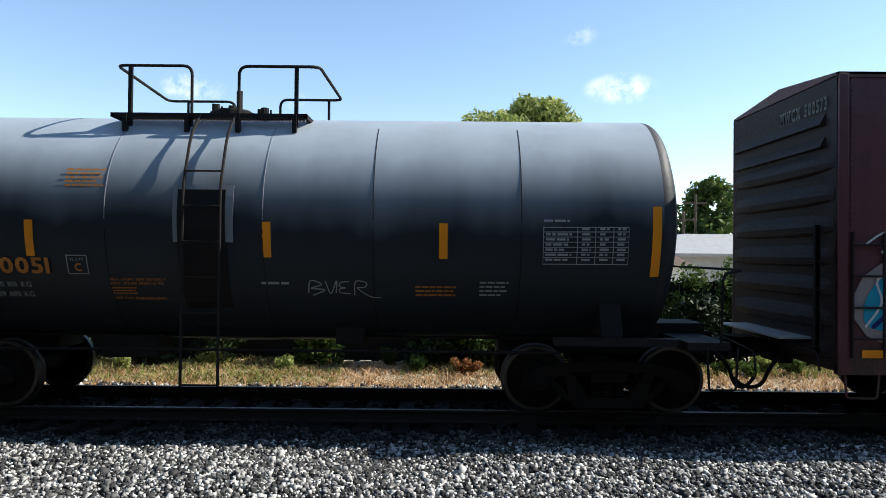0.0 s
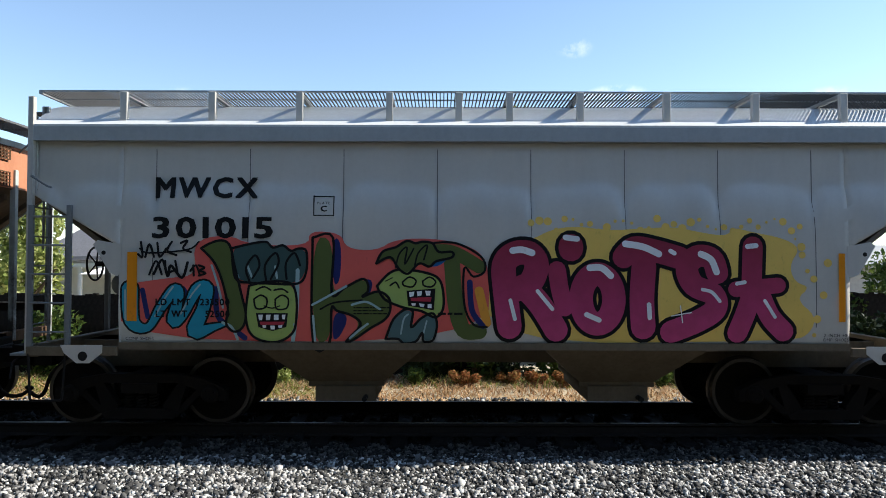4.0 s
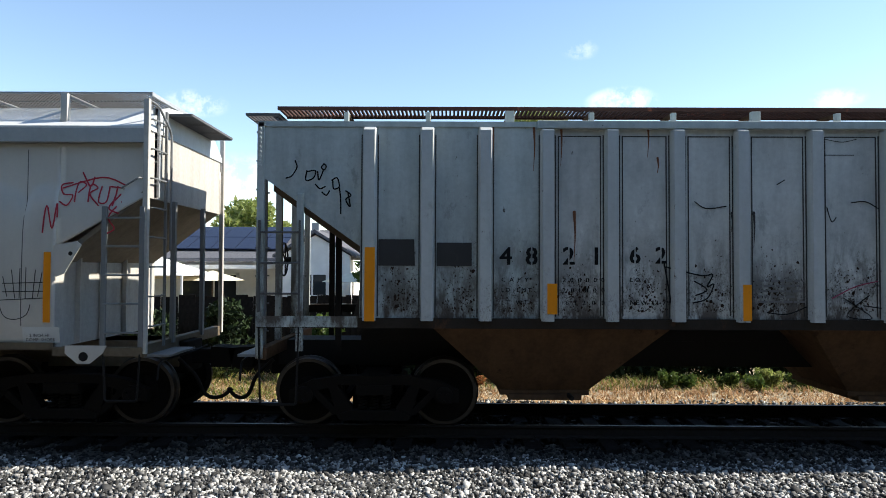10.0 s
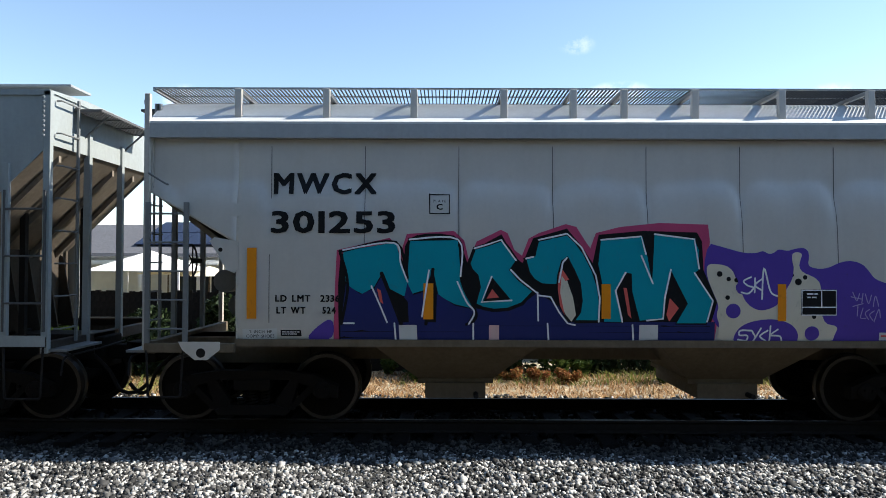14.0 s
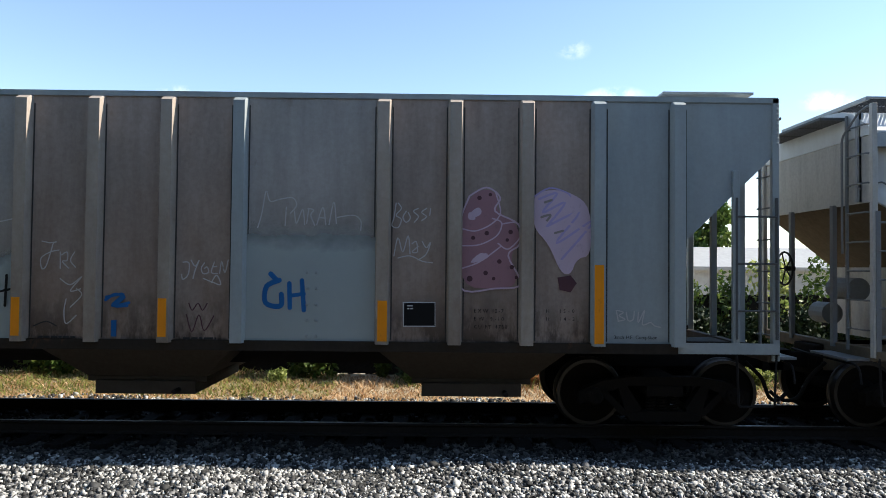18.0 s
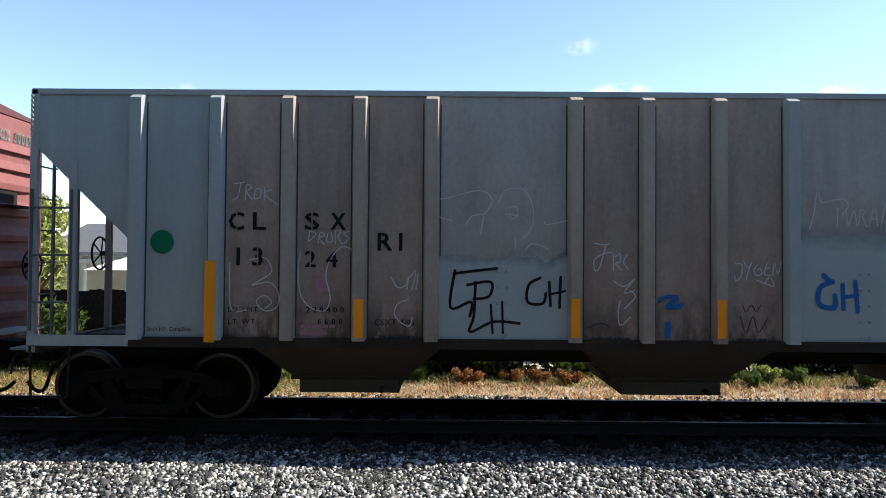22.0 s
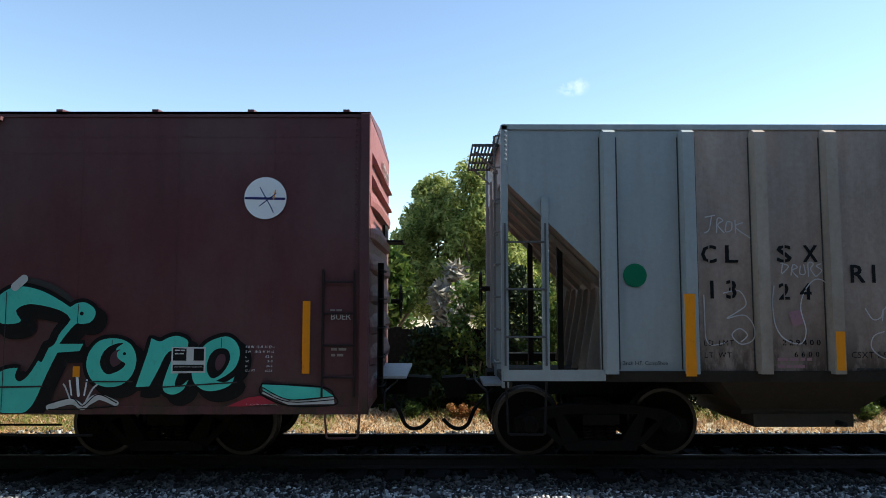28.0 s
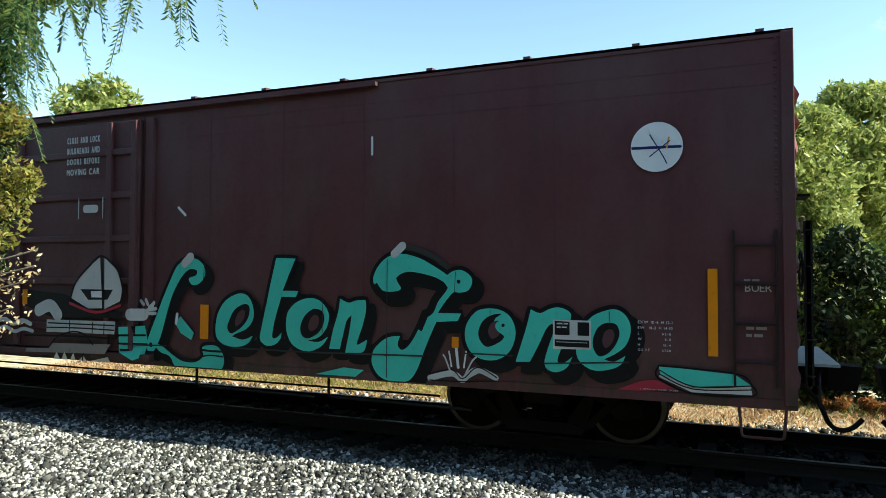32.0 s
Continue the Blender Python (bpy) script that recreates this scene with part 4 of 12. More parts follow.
def ground_height(x, y):
    """Ballast shoulder, then level ballast towards the camera, and a dry verge beyond."""
    if y < 12.4:
        return -0.25
    if y < 13.6:
        return -0.25 - 0.25 * (y - 12.4) / 1.2
    return -0.5 + 0.02 * min(8, y - 13.6)


def build_ground():
    ys = [-400, -60, -20, -4, 2, 5, 8, 9.2, 11, 12.4, 13, 13.6, 15, 17, 19, 22, 30, 60, 200, 900, 3000]
    xs = [-3000, -600, -150, -60, -40, -30] + list(range(-24, 25, 2)) + [30, 40, 60, 150, 600, 3000]
    bm = bmesh.new()
    grid = [[bm.verts.new((x, y, ground_height(x, y))) for x in xs] for y in ys]
    for a, b in zip(grid, grid[1:]):
        for k in range(len(xs) - 1):
            bm.faces.new((a[k], a[k + 1], b[k + 1], b[k]))
    ob = part("ground", bm, [M["ballast_bed"], M["dry_verge"], M["shaded_bed"]], None)
    # material 2: the strip whose colour is darkened for the train's shade
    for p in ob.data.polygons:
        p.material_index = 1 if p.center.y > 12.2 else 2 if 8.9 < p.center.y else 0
    tagged(ob, "grey crushed-stone ballast and a dry grass verge", "ground", kind="structure")


def stones(name, n, xr, yr, size, lift, seed, label):
    """Loose crushed stones, each a lumpy little block."""
    rng = np.random.default_rng(seed)
    base = np.array([(x, y, z) for x in (-1, 1) for y in (-1, 1) for z in (-1, 1)]) * 0.72
    tri = np.array([(0, 1, 3), (0, 3, 2), (4, 6, 7), (4, 7, 5), (0, 4, 5), (0, 5, 1), (2, 3, 7), (2, 7, 6), (0, 2, 6), (0, 6, 4), (1, 5, 7), (1, 7, 3)])
    v = base[None] * rng.uniform(0.5, 1.3, (n, 8, 3))
    v = v * rng.uniform(0.6, 1.4, (n, 1, 3)) * (size * rng.lognormal(0, 0.28, (n, 1, 1)))
    a, b = rng.uniform(0, 6.283, n), rng.uniform(0, 6.283, n)
    ca, sa, cb, sb = np.cos(a), np.sin(a), np.cos(b), np.sin(b)
    x, y, z = v[..., 0], v[..., 1], v[..., 2]
    x, y = x * ca[:, None] - y * sa[:, None], x * sa[:, None] + y * ca[:, None]
    y, z = y * cb[:, None] - z * sb[:, None], y * sb[:, None] + z * cb[:, None]
    px, py = rng.uniform(*xr, n), rng.uniform(*yr, n)
    pz = lift + rng.uniform(-1.2, 1.1, n) * size + 0.02 * np.sin(px * 1.7) + 0.02 * np.sin(py * 3.1 + px)
    v = np.stack([x + px[:, None], y + py[:, None], z + pz[:, None]], -1).reshape(-1, 3)
    f = (tri[None] + 8 * np.arange(n)[:, None, None]).reshape(-1, 3)
    ob = mesh_part(name, mesh_from(name, v, f), M["stone"])
    return tagged(ob, label, "gravel", kind="stuff")


# ---- tank car ----
def tank_car(x):
    car = thing("tank_car", "black tank car with rounded ends and a top platform", "freight car", x, TRACK_Y, 0, "freight train cars")
    R, L, cz, head = 1.5, 5.5, 2.65, 0.5
    bm = bmesh.new()
    def belly(xx):
        """The underside hangs lower than a round shell, lowest in the middle."""
        return 1.14 + 0.05 * max(0.0, 1 - abs(xx + 0.4) / 3.5)

    def turned_x(rings):
        prev, out = None, bmesh.new()
        for xx, r in rings:
            ring = [out.verts.new((xx, r * math.cos(a), cz + r * math.sin(a) * (belly(xx) if math.sin(a) < 0 else 1.0))) for a in (2 * math.pi * k / 96 for k in range(96))]
            if prev:
                for k in range(96):
                    out.faces.new((prev[k], prev[(k + 1) % 96], ring[(k + 1) % 96], ring[k]))
            prev = ring
        if prev and rings[-1][1] < 0.1:
            out.faces.new(prev)
        return out

    bm = turned_x([(xx, R) for xx in (-L, -4.2, -3.9, -2.6, -1.95, -1.93, -0.4, 1.5, 3.1, 3.4, L - 0.26)])
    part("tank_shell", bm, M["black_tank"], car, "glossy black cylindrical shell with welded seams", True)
    # dished heads: a shallow crown with a tight knuckle at the rim
    for way, rim in ((-1, -L), (1, L - 0.26)):
        knuckle = [(rim + way * 0.2 * math.sin(a), R - 0.2 + 0.2 * math.cos(a)) for a in [math.radians(58) * k / 6 for k in range(7)]]
        x1, r1 = knuckle[-1]
        crown = [(x1 + way * (head - abs(x1 - rim)) * (1 - (r / r1) ** 2), r) for r in [r1 * (1 - k / 10) for k in range(1, 10)] + [0.03]]
        part("tank_head", turned_x(knuckle + crown), M["tank_head"], car, "black dished end of the tank", True)

    def skin(z, off=0.0):
        return -math.sqrt(max(0.01, (R + off) ** 2 - ((z - cz) / (1.0 if z > cz else 1.165)) ** 2))

    for sx in (-3.85, -2.0, 0.05, 1.48, 3.4):
        for lo, hi in ((2.6, 3.9), (1.3, 2.5)):
            pts = [(sx, (R + 0.002) * -math.cos(a), cz + (R + 0.002) * math.sin(a) * (belly(sx) if a < 0 else 1.0)) for a in (math.asin((lo - cz) / R) + (math.asin((hi - cz) / R) - math.asin((lo - cz) / R)) * k / 10 for k in range(11))]
            # upper halves of two seams are pale: their sunlit line painted in
            part("weld_seam", tubes(pts, r=0.006, seg=5), M["tank_edge"] if sx in (-2.0, 0.05) and lo > 2.5 else M["black_iron"], car)
    # top platform
    pf = part("platform", boxes((-2.2, 0.5, -0.95, -0.9, 4.02, 4.08), (-2.2, 0.5, 0.9, 0.95, 4.02, 4.08), (-2.2, -2.15, -0.95, 0.95, 4.02, 4.08), (0.45, 0.5, -0.95, 0.95, 4.02, 4.08)), M["black_iron"], car)
    bm = bmesh.new()
    for k in range(54):
        box(bm, -2.17 + k * 0.05 - 0.006, -2.17 + k * 0.05 + 0.006, -0.92, 0.92, 4.045, 4.075)
    for k in range(10):
        box(bm, -2.18, 0.48, -0.9 + k * 0.2 - 0.005, -0.9 + k * 0.2 + 0.005, 4.04, 4.07)
    part("grating", bm, M["black_iron"], pf)
    for sx in (-2.0, -1.15, -0.45, 0.33):
        part("platform_leg", boxes((sx - 0.03, sx + 0.03, -0.97, -0.9, 3.82, 4.06)), M["black_iron"], pf)
    zt = 4.74
    part("handrail", tubes(rounded([(-1.1, -0.9, 3.9), (-1.1, -0.9, zt), (-2.14, -0.9, zt), (-2.14, 0.9, 4.64), (-1.05, 0.9, 4.64), (-1.05, 0.9, 4.1)], 0.13, 6), r=0.022), M["black_iron"], pf)
    part("handrail", tubes(rounded([(-0.45, -0.9, 3.9), (-0.45, -0.9, zt), (0.66, -0.9, zt), (0.7, 0.9, 4.68), (-0.31, 0.9, 4.68), (-0.31, 0.9, 4.1)], 0.13, 6), r=0.022), M["black_iron"], pf)
    for hx in (-1.945, 0.345):
        part("handrail_post", boxes((hx - 0.025, hx + 0.025, -0.93, -0.88, 3.9, zt)), M["black_iron"], pf)
    for hx, hz in ((0.49, 4.68), (-1.82, 4.64)):
        part("handrail_post", tubes([(hx, 0.9, 4.03), (hx, 0.9, hz)], r=0.022), M["black_iron"], pf)
    bm = bmesh.new()
    tube(bm, [(-0.8, 0, 4.1), (-0.8, 0, 4.26), (-0.8, 0, 4.26), (-0.8, 0, 4.3)], [0.34, 0.34, 0.28, 0.26], 20)
    hatch = part("manway", bm, M["black_iron"], car)
    part("valve", tubes([(-0.68, -0.1, 4.2), (-0.68, -0.1, 4.4), (-0.68, -0.1, 4.58)], r=0.045, seg=10), M["black_iron"], hatch)
    for k, (vx, vy, vz) in enumerate(((-1.0, -0.2, 4.36), (-0.85, 0.1, 4.4), (-0.42, 0.15, 4.36), (-0.3, -0.1, 4.33))):
        part("valve", tubes([(vx, vy, 4.15), (vx, vy, vz)], r=0.06, seg=8), M["black_iron"], hatch)
        part("valve_bolt", tubes([(vx + 0.09, vy, 4.2), (vx + 0.09, vy, vz - 0.03)], r=0.018, seg=5), M["black_iron"], hatch)
    # side ladder over a dark backing plate
    lad = part("ladder", tubes(rounded([(-0.96, -0.95, 4.05), (-0.96, -1.3, 3.72), (-0.96, -1.56, 3.0), (-0.96, -1.58, 0.45)], 0.2), rounded([(-0.48, -0.95, 4.05), (-0.48, -1.3, 3.72), (-0.48, -1.56, 3.0), (-0.48, -1.58, 0.45)], 0.2), r=0.02), M["black_iron"], car)
    for k in range(7):
        z = 0.47 + k * 0.4585
        y = -1.58 if z < 2.8 else -1.58 + 0.3 * (z - 2.8) ** 1.5
        part("rung", tubes([(-0.96, y, z), (-0.48, y, z)], r=0.013, seg=6), M["black_iron"], lad)
    bm = bmesh.new()
    rows = [(z, skin(z, 0.012)) for z in (2.3, 2.5, 2.7, 2.9, 3.04)]
    for (z0, y0), (z1, y1) in zip(rows, rows[1:]):
        w0 = 0.39
        bm.faces.new([bm.verts.new(p) for p in ((-0.72 - w0, y0, z0), (-0.72 + w0, y0, z0), (-0.72 + w0, y1, z1), (-0.72 - w0, y1, z1))])
    bmesh.ops.remove_doubles(bm, verts=bm.verts[:], dist=0.002)
    thick(part("backing_plate", bm, M["tank_edge"], car, "worn reinforcing plate behind the ladder"), 0.008)
    bm = bmesh.new()
    rows = [(z, skin(z, 0.024)) for z in (1.1, 1.5, 1.9, 2.2, 2.5, 2.7, 2.98)]
    for (z0, y0), (z1, y1) in zip(rows, rows[1:]):
        bm.faces.new([bm.verts.new(p) for p in ((-1.05, y0, z0), (-0.43, y0, z0), (-0.43, y1, z1), (-1.05, y1, z1))])
    bmesh.ops.remove_doubles(bm, verts=bm.verts[:], dist=0.002)
    thick(part("ladder_panel", bm, M["black_iron"], car, "black panel behind the ladder"), 0.008)
    for xx, w, zl, zh in ((-5.36, 0.115, 1.9, 2.81), (-2.98, 0.11, 2.1, 2.57), (0.1, 0.11, 2.11, 2.57), (2.39, 0.11, 2.11, 2.57), (5.15, 0.115, 1.9, 2.81)):
        bm = bmesh.new()
        steps = [zl + (zh - zl) * k / 5 for k in range(6)]
        for z0, z1 in zip(steps, steps[1:]):
            bm.faces.new([bm.verts.new(p) for p in ((xx - w / 2, skin(z0, 0.006), z0), (xx + w / 2, skin(z0, 0.006), z0), (xx + w / 2, skin(z1, 0.006), z1), (xx - w / 2, skin(z1, 0.006), z1))])
        part("reflective_strip", bm, M["orange"], car, "amber reflective safety strip")
    # underframe
    part("stub_sill", boxes((-6.2, -3.2, -0.35, 0.35, 0.74, 1.2), bevel=0.02), M["black_iron"], car)
    part("stub_sill", boxes((3.2, 6.2, -0.35, 0.35, 0.74, 1.2), bevel=0.02), M["black_iron"], car)
    for way in (-1, 1):
        bm = bmesh.new()
        slab(bm, [(-1.3, 1.08), (-1.1, 1.62), (1.1, 1.62), (1.3, 1.08)], way * 4.63 - 0.14, way * 4.63 + 0.14)
        part("saddle", bm, M["black_iron"], car)
        part("side_beam", boxes((way * 4.63 - 0.8, way * 4.63 + 0.8, -1.5, -1.36, 1.0, 1.1), (way * 5.9 - 0.35, way * 5.9 + 0.2, -1.5, 1.5, 0.96, 1.06)), M["black_iron"], car)
        part("end_handrail", tubes(rounded([(way * 6.0, -1.45, 1.0), (way * 6.0, -1.5, 1.95), (way * 6.3, -1.4, 2.0), (way * 6.3, 1.4, 2.0), (way * 6.0, 1.5, 1.95), (way * 6.0, 1.45, 1.0)], 0.1), r=0.018), M["black_iron"], car)
        add_stirrup(car, way * 6.0 - 0.2, way * 6.0 + 0.2, -1.5, 0.45, 1.0, M["black_iron"])
        add_coupler(car, way * 6.2, way)
        add_truck(car, way * 4.63)
    part("bottom_rod", tubes([(-4.0, -1.0, 0.84), (4.0, -1.0, 0.84)], r=0.02), M["black_iron"], car)
    part("brake_rigging", boxes((-2.4, -1.6, -0.7, -0.2, 0.68, 1.0), bevel=0.02), M["black_iron"], car)
    part("control_valve", boxes((0.9, 1.3, -0.8, -0.4, 0.9, 1.15), bevel=0.02), M["black_iron"], car)
    part("brake_pipe", tubes([(-5.6, -0.5, 0.98), (5.6, -0.5, 0.98)], r=0.02), M["black_iron"], car)
    return car, skin


# ---- boxcar ----
def boxcar(x, L, label, door_x, end_paint="oxide_end"):
    """The car's right end stands at x."""
    car = thing("boxcar", label, "freight car", x, TRACK_Y, 0, "freight train cars")
    top, low = 4.5, 0.72
    posts = [-k * 1.24 for k in range(int(L / 1.24) + 1)]
    two_sides("side_wall", boxes((-L, 0, -1.585, -1.56, low, top)), M["oxide"], car)
    two_sides("top_rail", boxes((-L, 0, -1.6, -1.54, top - 0.02, top + 0.05)), M["oxide"], car)
    part("seam_line", boxes((-L, -0.2, -1.588, -1.58, 4.22, 4.232), (-L, -0.2, -1.588, -1.58, 4.0, 4.012)), M["oxide"], car)
    for p in posts[1:]:
        part("panel_seam", boxes((p - 0.012, p + 0.012, -1.5885, -1.58, 1.0, top - 0.04)), M["oxide"], car)
    bm = bmesh.new()
    slab(bm, [(-1.6, top + 0.052), (0, top + 0.2), (1.6, top + 0.052), (1.6, top + 0.02), (-1.6, top + 0.02)], -L, 0)
    part("roof", bm, M["oxide"], car)
    for k in range(int(L / 1.24)):
        bm = bmesh.new()
        slab(bm, [(-1.61, top + 0.05), (0, top + 0.2), (1.61, top + 0.05), (1.61, top + 0.08), (0, top + 0.235), (-1.61, top + 0.08)], -k * 1.24 - 0.35, -k * 1.24 - 0.27)
        part("roof_seam", bm, M["oxide"], car)
    two_sides("side_sill", boxes((-L, 0, -1.6, -1.52, low - 0.04, low + 0.06)), M["oxide"], car)
    part("floor", boxes((-L + 0.1, -0.1, -1.5, 1.5, 0.95, 1.1)), M["black_iron"], car)
    part("centre_sill", boxes((-L, 0, -0.33, 0.33, 0.7, 1.0)), M["black_iron"], car)
    for way, e in ((1, 0.0), (-1, -L)):
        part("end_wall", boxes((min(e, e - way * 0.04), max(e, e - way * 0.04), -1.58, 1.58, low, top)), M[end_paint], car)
        for z in (3.68, 3.98):
            bm = bmesh.new()
            prism(bm, [(e, z + 0.1), (e + way * 0.06, z - 0.01), (e + way * 0.075, z - 0.05), (e, z - 0.06)], -1.3, 1.45)
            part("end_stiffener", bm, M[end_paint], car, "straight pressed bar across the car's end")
        for k in range(7):
            z = 0.95 + k * 0.41
            bm = bmesh.new()
            prof = [(0.0, -0.13), (0.07, -0.1), (0.085, -0.01), (0.055, 0.07), (0.0, 0.16)]
            cols = [(-1.52, 0.02), (-1.4, 0.35), (-1.1, 0.8), (-0.8, 1.0), (0.8, 1.0), (1.1, 0.8), (1.4, 0.35), (1.52, 0.02)]
            grid = [[bm.verts.new((e + way * d * s, y, z + h * (0.55 + 0.45 * s))) for d, h in prof] for y, s in cols]
            for a, b in zip(grid, grid[1:]):
                for q in range(4):
                    bm.faces.new((a[q], a[q + 1], b[q + 1], b[q]))
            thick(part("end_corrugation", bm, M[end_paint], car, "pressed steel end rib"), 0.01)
        for sy in (-1, 1):
            part("corner_post", boxes((min(e, e - way * 0.12), max(e, e - way * 0.12), sy * 1.6 - 0.02, sy * 1.6 + 0.02, low, top + 0.03), bevel=0.008), M["oxide"], car)
        for k in range(26):
            bm = bmesh.new()
            turned(bm, [(-0.012, 0.01), (-0.008, 0.018), (0.0, 0.018)], e - way * 0.17, -1.588, 2.6 + k * 0.075, 6)
            part("rivet", bm, M["oxide"], car)
        add_ladder(car, *sorted((e - way * 0.18, e - way * 0.58)), -1.62, 0.9, 2.5, 4, M["shaded_end"], stile=0.012)
        add_ladder(car, *sorted((e + way * 0.14, e + way * 0.12)), -1.35, 0.9, 2.6, 5, M["black_iron"], name="end_ladder")
        end_rungs(car, e + way * 0.1, way, -1.15, 1.0, 2.5, 5, M["black_iron"])
        part("end_platform", boxes((min(e, e + way * 0.45), max(e, e + way * 0.45), -1.0, 1.0, 1.06, 1.09)), M["galvanised"], car)
        add_stirrup(car, *sorted((e - way * 0.1, e - way * 0.55)), -1.58, 0.38, 0.75, M["oxide"])
        add_coupler(car, e, way)
        add_truck(car, e - way * 2.72)
    add_brake_wheel(car, 0.1, 1, 0.95, 2.1)
    part("brake_step", boxes((0.02, 0.32, 0.3, 0.85, 3.02, 3.05), (0.02, 0.05, 0.3, 0.85, 3.05, 3.3)), M["black_iron"], car)
    # sliding door with its posts and rails
    w = 3.05
    door = part("sliding_door", boxes((door_x - w, door_x, -1.66, -1.6, 0.86, 4.32), bevel=0.01), M["oxide"], car, "oxide-red sliding door with ribs")
    for z in (1.2, 1.9, 2.55, 3.2, 3.85):
        part("door_rib", boxes((door_x - w + 0.1, door_x - 0.1, -1.7, -1.655, z - 0.05, z + 0.05), bevel=0.012), M["oxide"], door)
    for dx in (0.06, 0.55, w - 0.55, w - 0.06):
        part("door_post", boxes((door_x - dx - 0.05, door_x - dx + 0.05, -1.72, -1.655, 0.88, 4.3), bevel=0.012), M["oxide"], door)
    part("door_rail", boxes((door_x - w - 0.4, door_x + 3.95, -1.67, -1.6, 4.425, 4.475), (door_x - w - 0.4, door_x + 0.3, -1.7, -1.6, 0.74, 0.84)), M["oxide"], car)
    part("door_stop", boxes((door_x + 0.1, door_x + 0.24, -1.64, -1.58, 0.8, 4.32)), M["oxide"], car)
    for hx in (door_x + 1.0, door_x + 3.2):
        part("sill_step", tubes(rounded([(hx, -1.5, 0.75), (hx, -1.5, 0.42), (hx + 2.0, -1.5, 0.4)], 0.05), r=0.018), M["black_iron"], car)
    part("brake_rod", tubes([(-L + 3, -1.3, 0.52), (-4, -1.3, 0.5)], r=0.014), M["black_iron"], car)
    return car


# ---- more materials ----
def simple(name, colour, rough=0.85, vary=0.35, scale=6.0, relief=0.3, dist=0.02):
    m, nt, b = shader(name)
    n = noise_of(nt, scale, (1, 1, 1), 6.0)
    col = mixed(nt, ramp(nt, n, 0.3, 0.7), [c * (1 - vary) for c in colour], [min(1, c * (1 + vary)) for c in colour])
    nt.links.new(col, b.inputs["Base Color"])
    b.inputs["Roughness"].default_value = rough
    b.inputs["Specular IOR Level"].default_value = 0.08
    bump(nt, b, noise_of(nt, scale * 5), relief, dist)
    return m


def island(name, colours, rough=0.8, translucent=0.0, steps="LINEAR"):
    """A material whose colour differs from piece to piece of a loose mesh."""
    m, nt, b = shader(name)
    geo = nt.nodes.new("ShaderNodeNewGeometry")
    rmp = nt.nodes.new("ShaderNodeValToRGB")
    rmp.color_ramp.interpolation = steps
    rmp.color_ramp.elements[0].color = (*colours[0], 1)
    rmp.color_ramp.elements[1].color = (*colours[-1], 1)
    for k, c in enumerate(colours[1:-1]):
        rmp.color_ramp.elements.new((k + 1) / (len(colours) - 1)).color = (*c, 1)
    nt.links.new(geo.outputs["Random Per Island"], rmp.inputs["Fac"])
    col = mixed(nt, ramp(nt, noise_of(nt, 20.0), 0.3, 0.7, 0.0, 0.35), rmp.outputs["Color"], [c * 0.6 for c in colours[0]])
    nt.links.new(col, b.inputs["Base Color"])
    b.inputs["Roughness"].default_value = rough
    b.inputs["Specular IOR Level"].default_value = 0.2
    if translucent:
        tr = nt.nodes.new("ShaderNodeBsdfTranslucent")
        mx = nt.nodes.new("ShaderNodeMixShader")
        mx.inputs[0].default_value = translucent
        nt.links.new(rmp.outputs["Color"], tr.inputs["Color"])
        nt.links.new(b.outputs[0], mx.inputs[1])
        nt.links.new(tr.outputs[0], mx.inputs[2])
        nt.links.new(mx.outputs[0], nt.nodes["Material Output"].inputs["Surface"])
    return m


M["tank_edge"] = paint("scuffed_and_sunlit_edge", (0.2, 0.21, 0.23), (0.05, 0.05, 0.05), rough=0.45, amount=0.6)
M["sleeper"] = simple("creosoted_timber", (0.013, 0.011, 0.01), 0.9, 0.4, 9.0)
M["ballast_bed"] = simple("ballast_bed", (0.085, 0.083, 0.078), 0.95, 0.6, 22.0, 1.0, 0.05)
# track bed darkened: the train's shade is put into its colour
M["shaded_bed"] = simple("shaded_ballast", (0.012, 0.011, 0.01), 0.95, 0.5, 22.0, 1.0, 0.05)
M["dry_verge"] = simple("dry_verge_soil", (0.44, 0.38, 0.27), 0.95, 0.4, 3.0, 0.8, 0.05)
M["stone"] = island("crushed_stone", [(0.031, 0.031, 0.031), (0.487, 0.475, 0.450), (0.050, 0.048, 0.047), (0.124, 0.121, 0.116), (0.620, 0.618, 0.587), (0.037, 0.036, 0.036), (0.225, 0.218, 0.212), (0.068, 0.067, 0.066), (0.337, 0.325, 0.312), (0.047, 0.046, 0.044), (0.537, 0.512, 0.487), (0.087, 0.085, 0.082)], 0.75, 0.0, "CONSTANT")
# two darker copies of the stones, for those in the train's shade
M["shaded_edge_stone"] = island("shaded_edge_stone", [(0.012, 0.011, 0.01), (0.06, 0.056, 0.05), (0.02, 0.018, 0.016), (0.11, 0.1, 0.09), (0.035, 0.032, 0.028)], 0.8, 0.0, "CONSTANT")
M["shaded_track_stone"] = island("shaded_dark_stone", [(0.005, 0.005, 0.004), (0.012, 0.011, 0.01), (0.02, 0.019, 0.018), (0.008, 0.007, 0.007)], 0.75)

# ---- the train ----
build_ground()
build_track()
boxcar_front = boxcar(22.4, 15.05, "oxide-red boxcar with blue spray paint on its side", -8.0, "shaded_end")
tank, tank_skin = tank_car(-0.07)
hopper_a, smooth_depth = smooth_hopper(-13.43, "grey curved-side covered hopper with bright spray-painted letters", "freight train cars")
RIBS_A = [-36.316, -35.573, -34.825, -34.027, -33.202, -32.356, -31.541, -30.6, -29.665, -28.71, -27.783, -26.852, -26.043, -25.212, -24.387, -23.555, -22.831, -22.056]
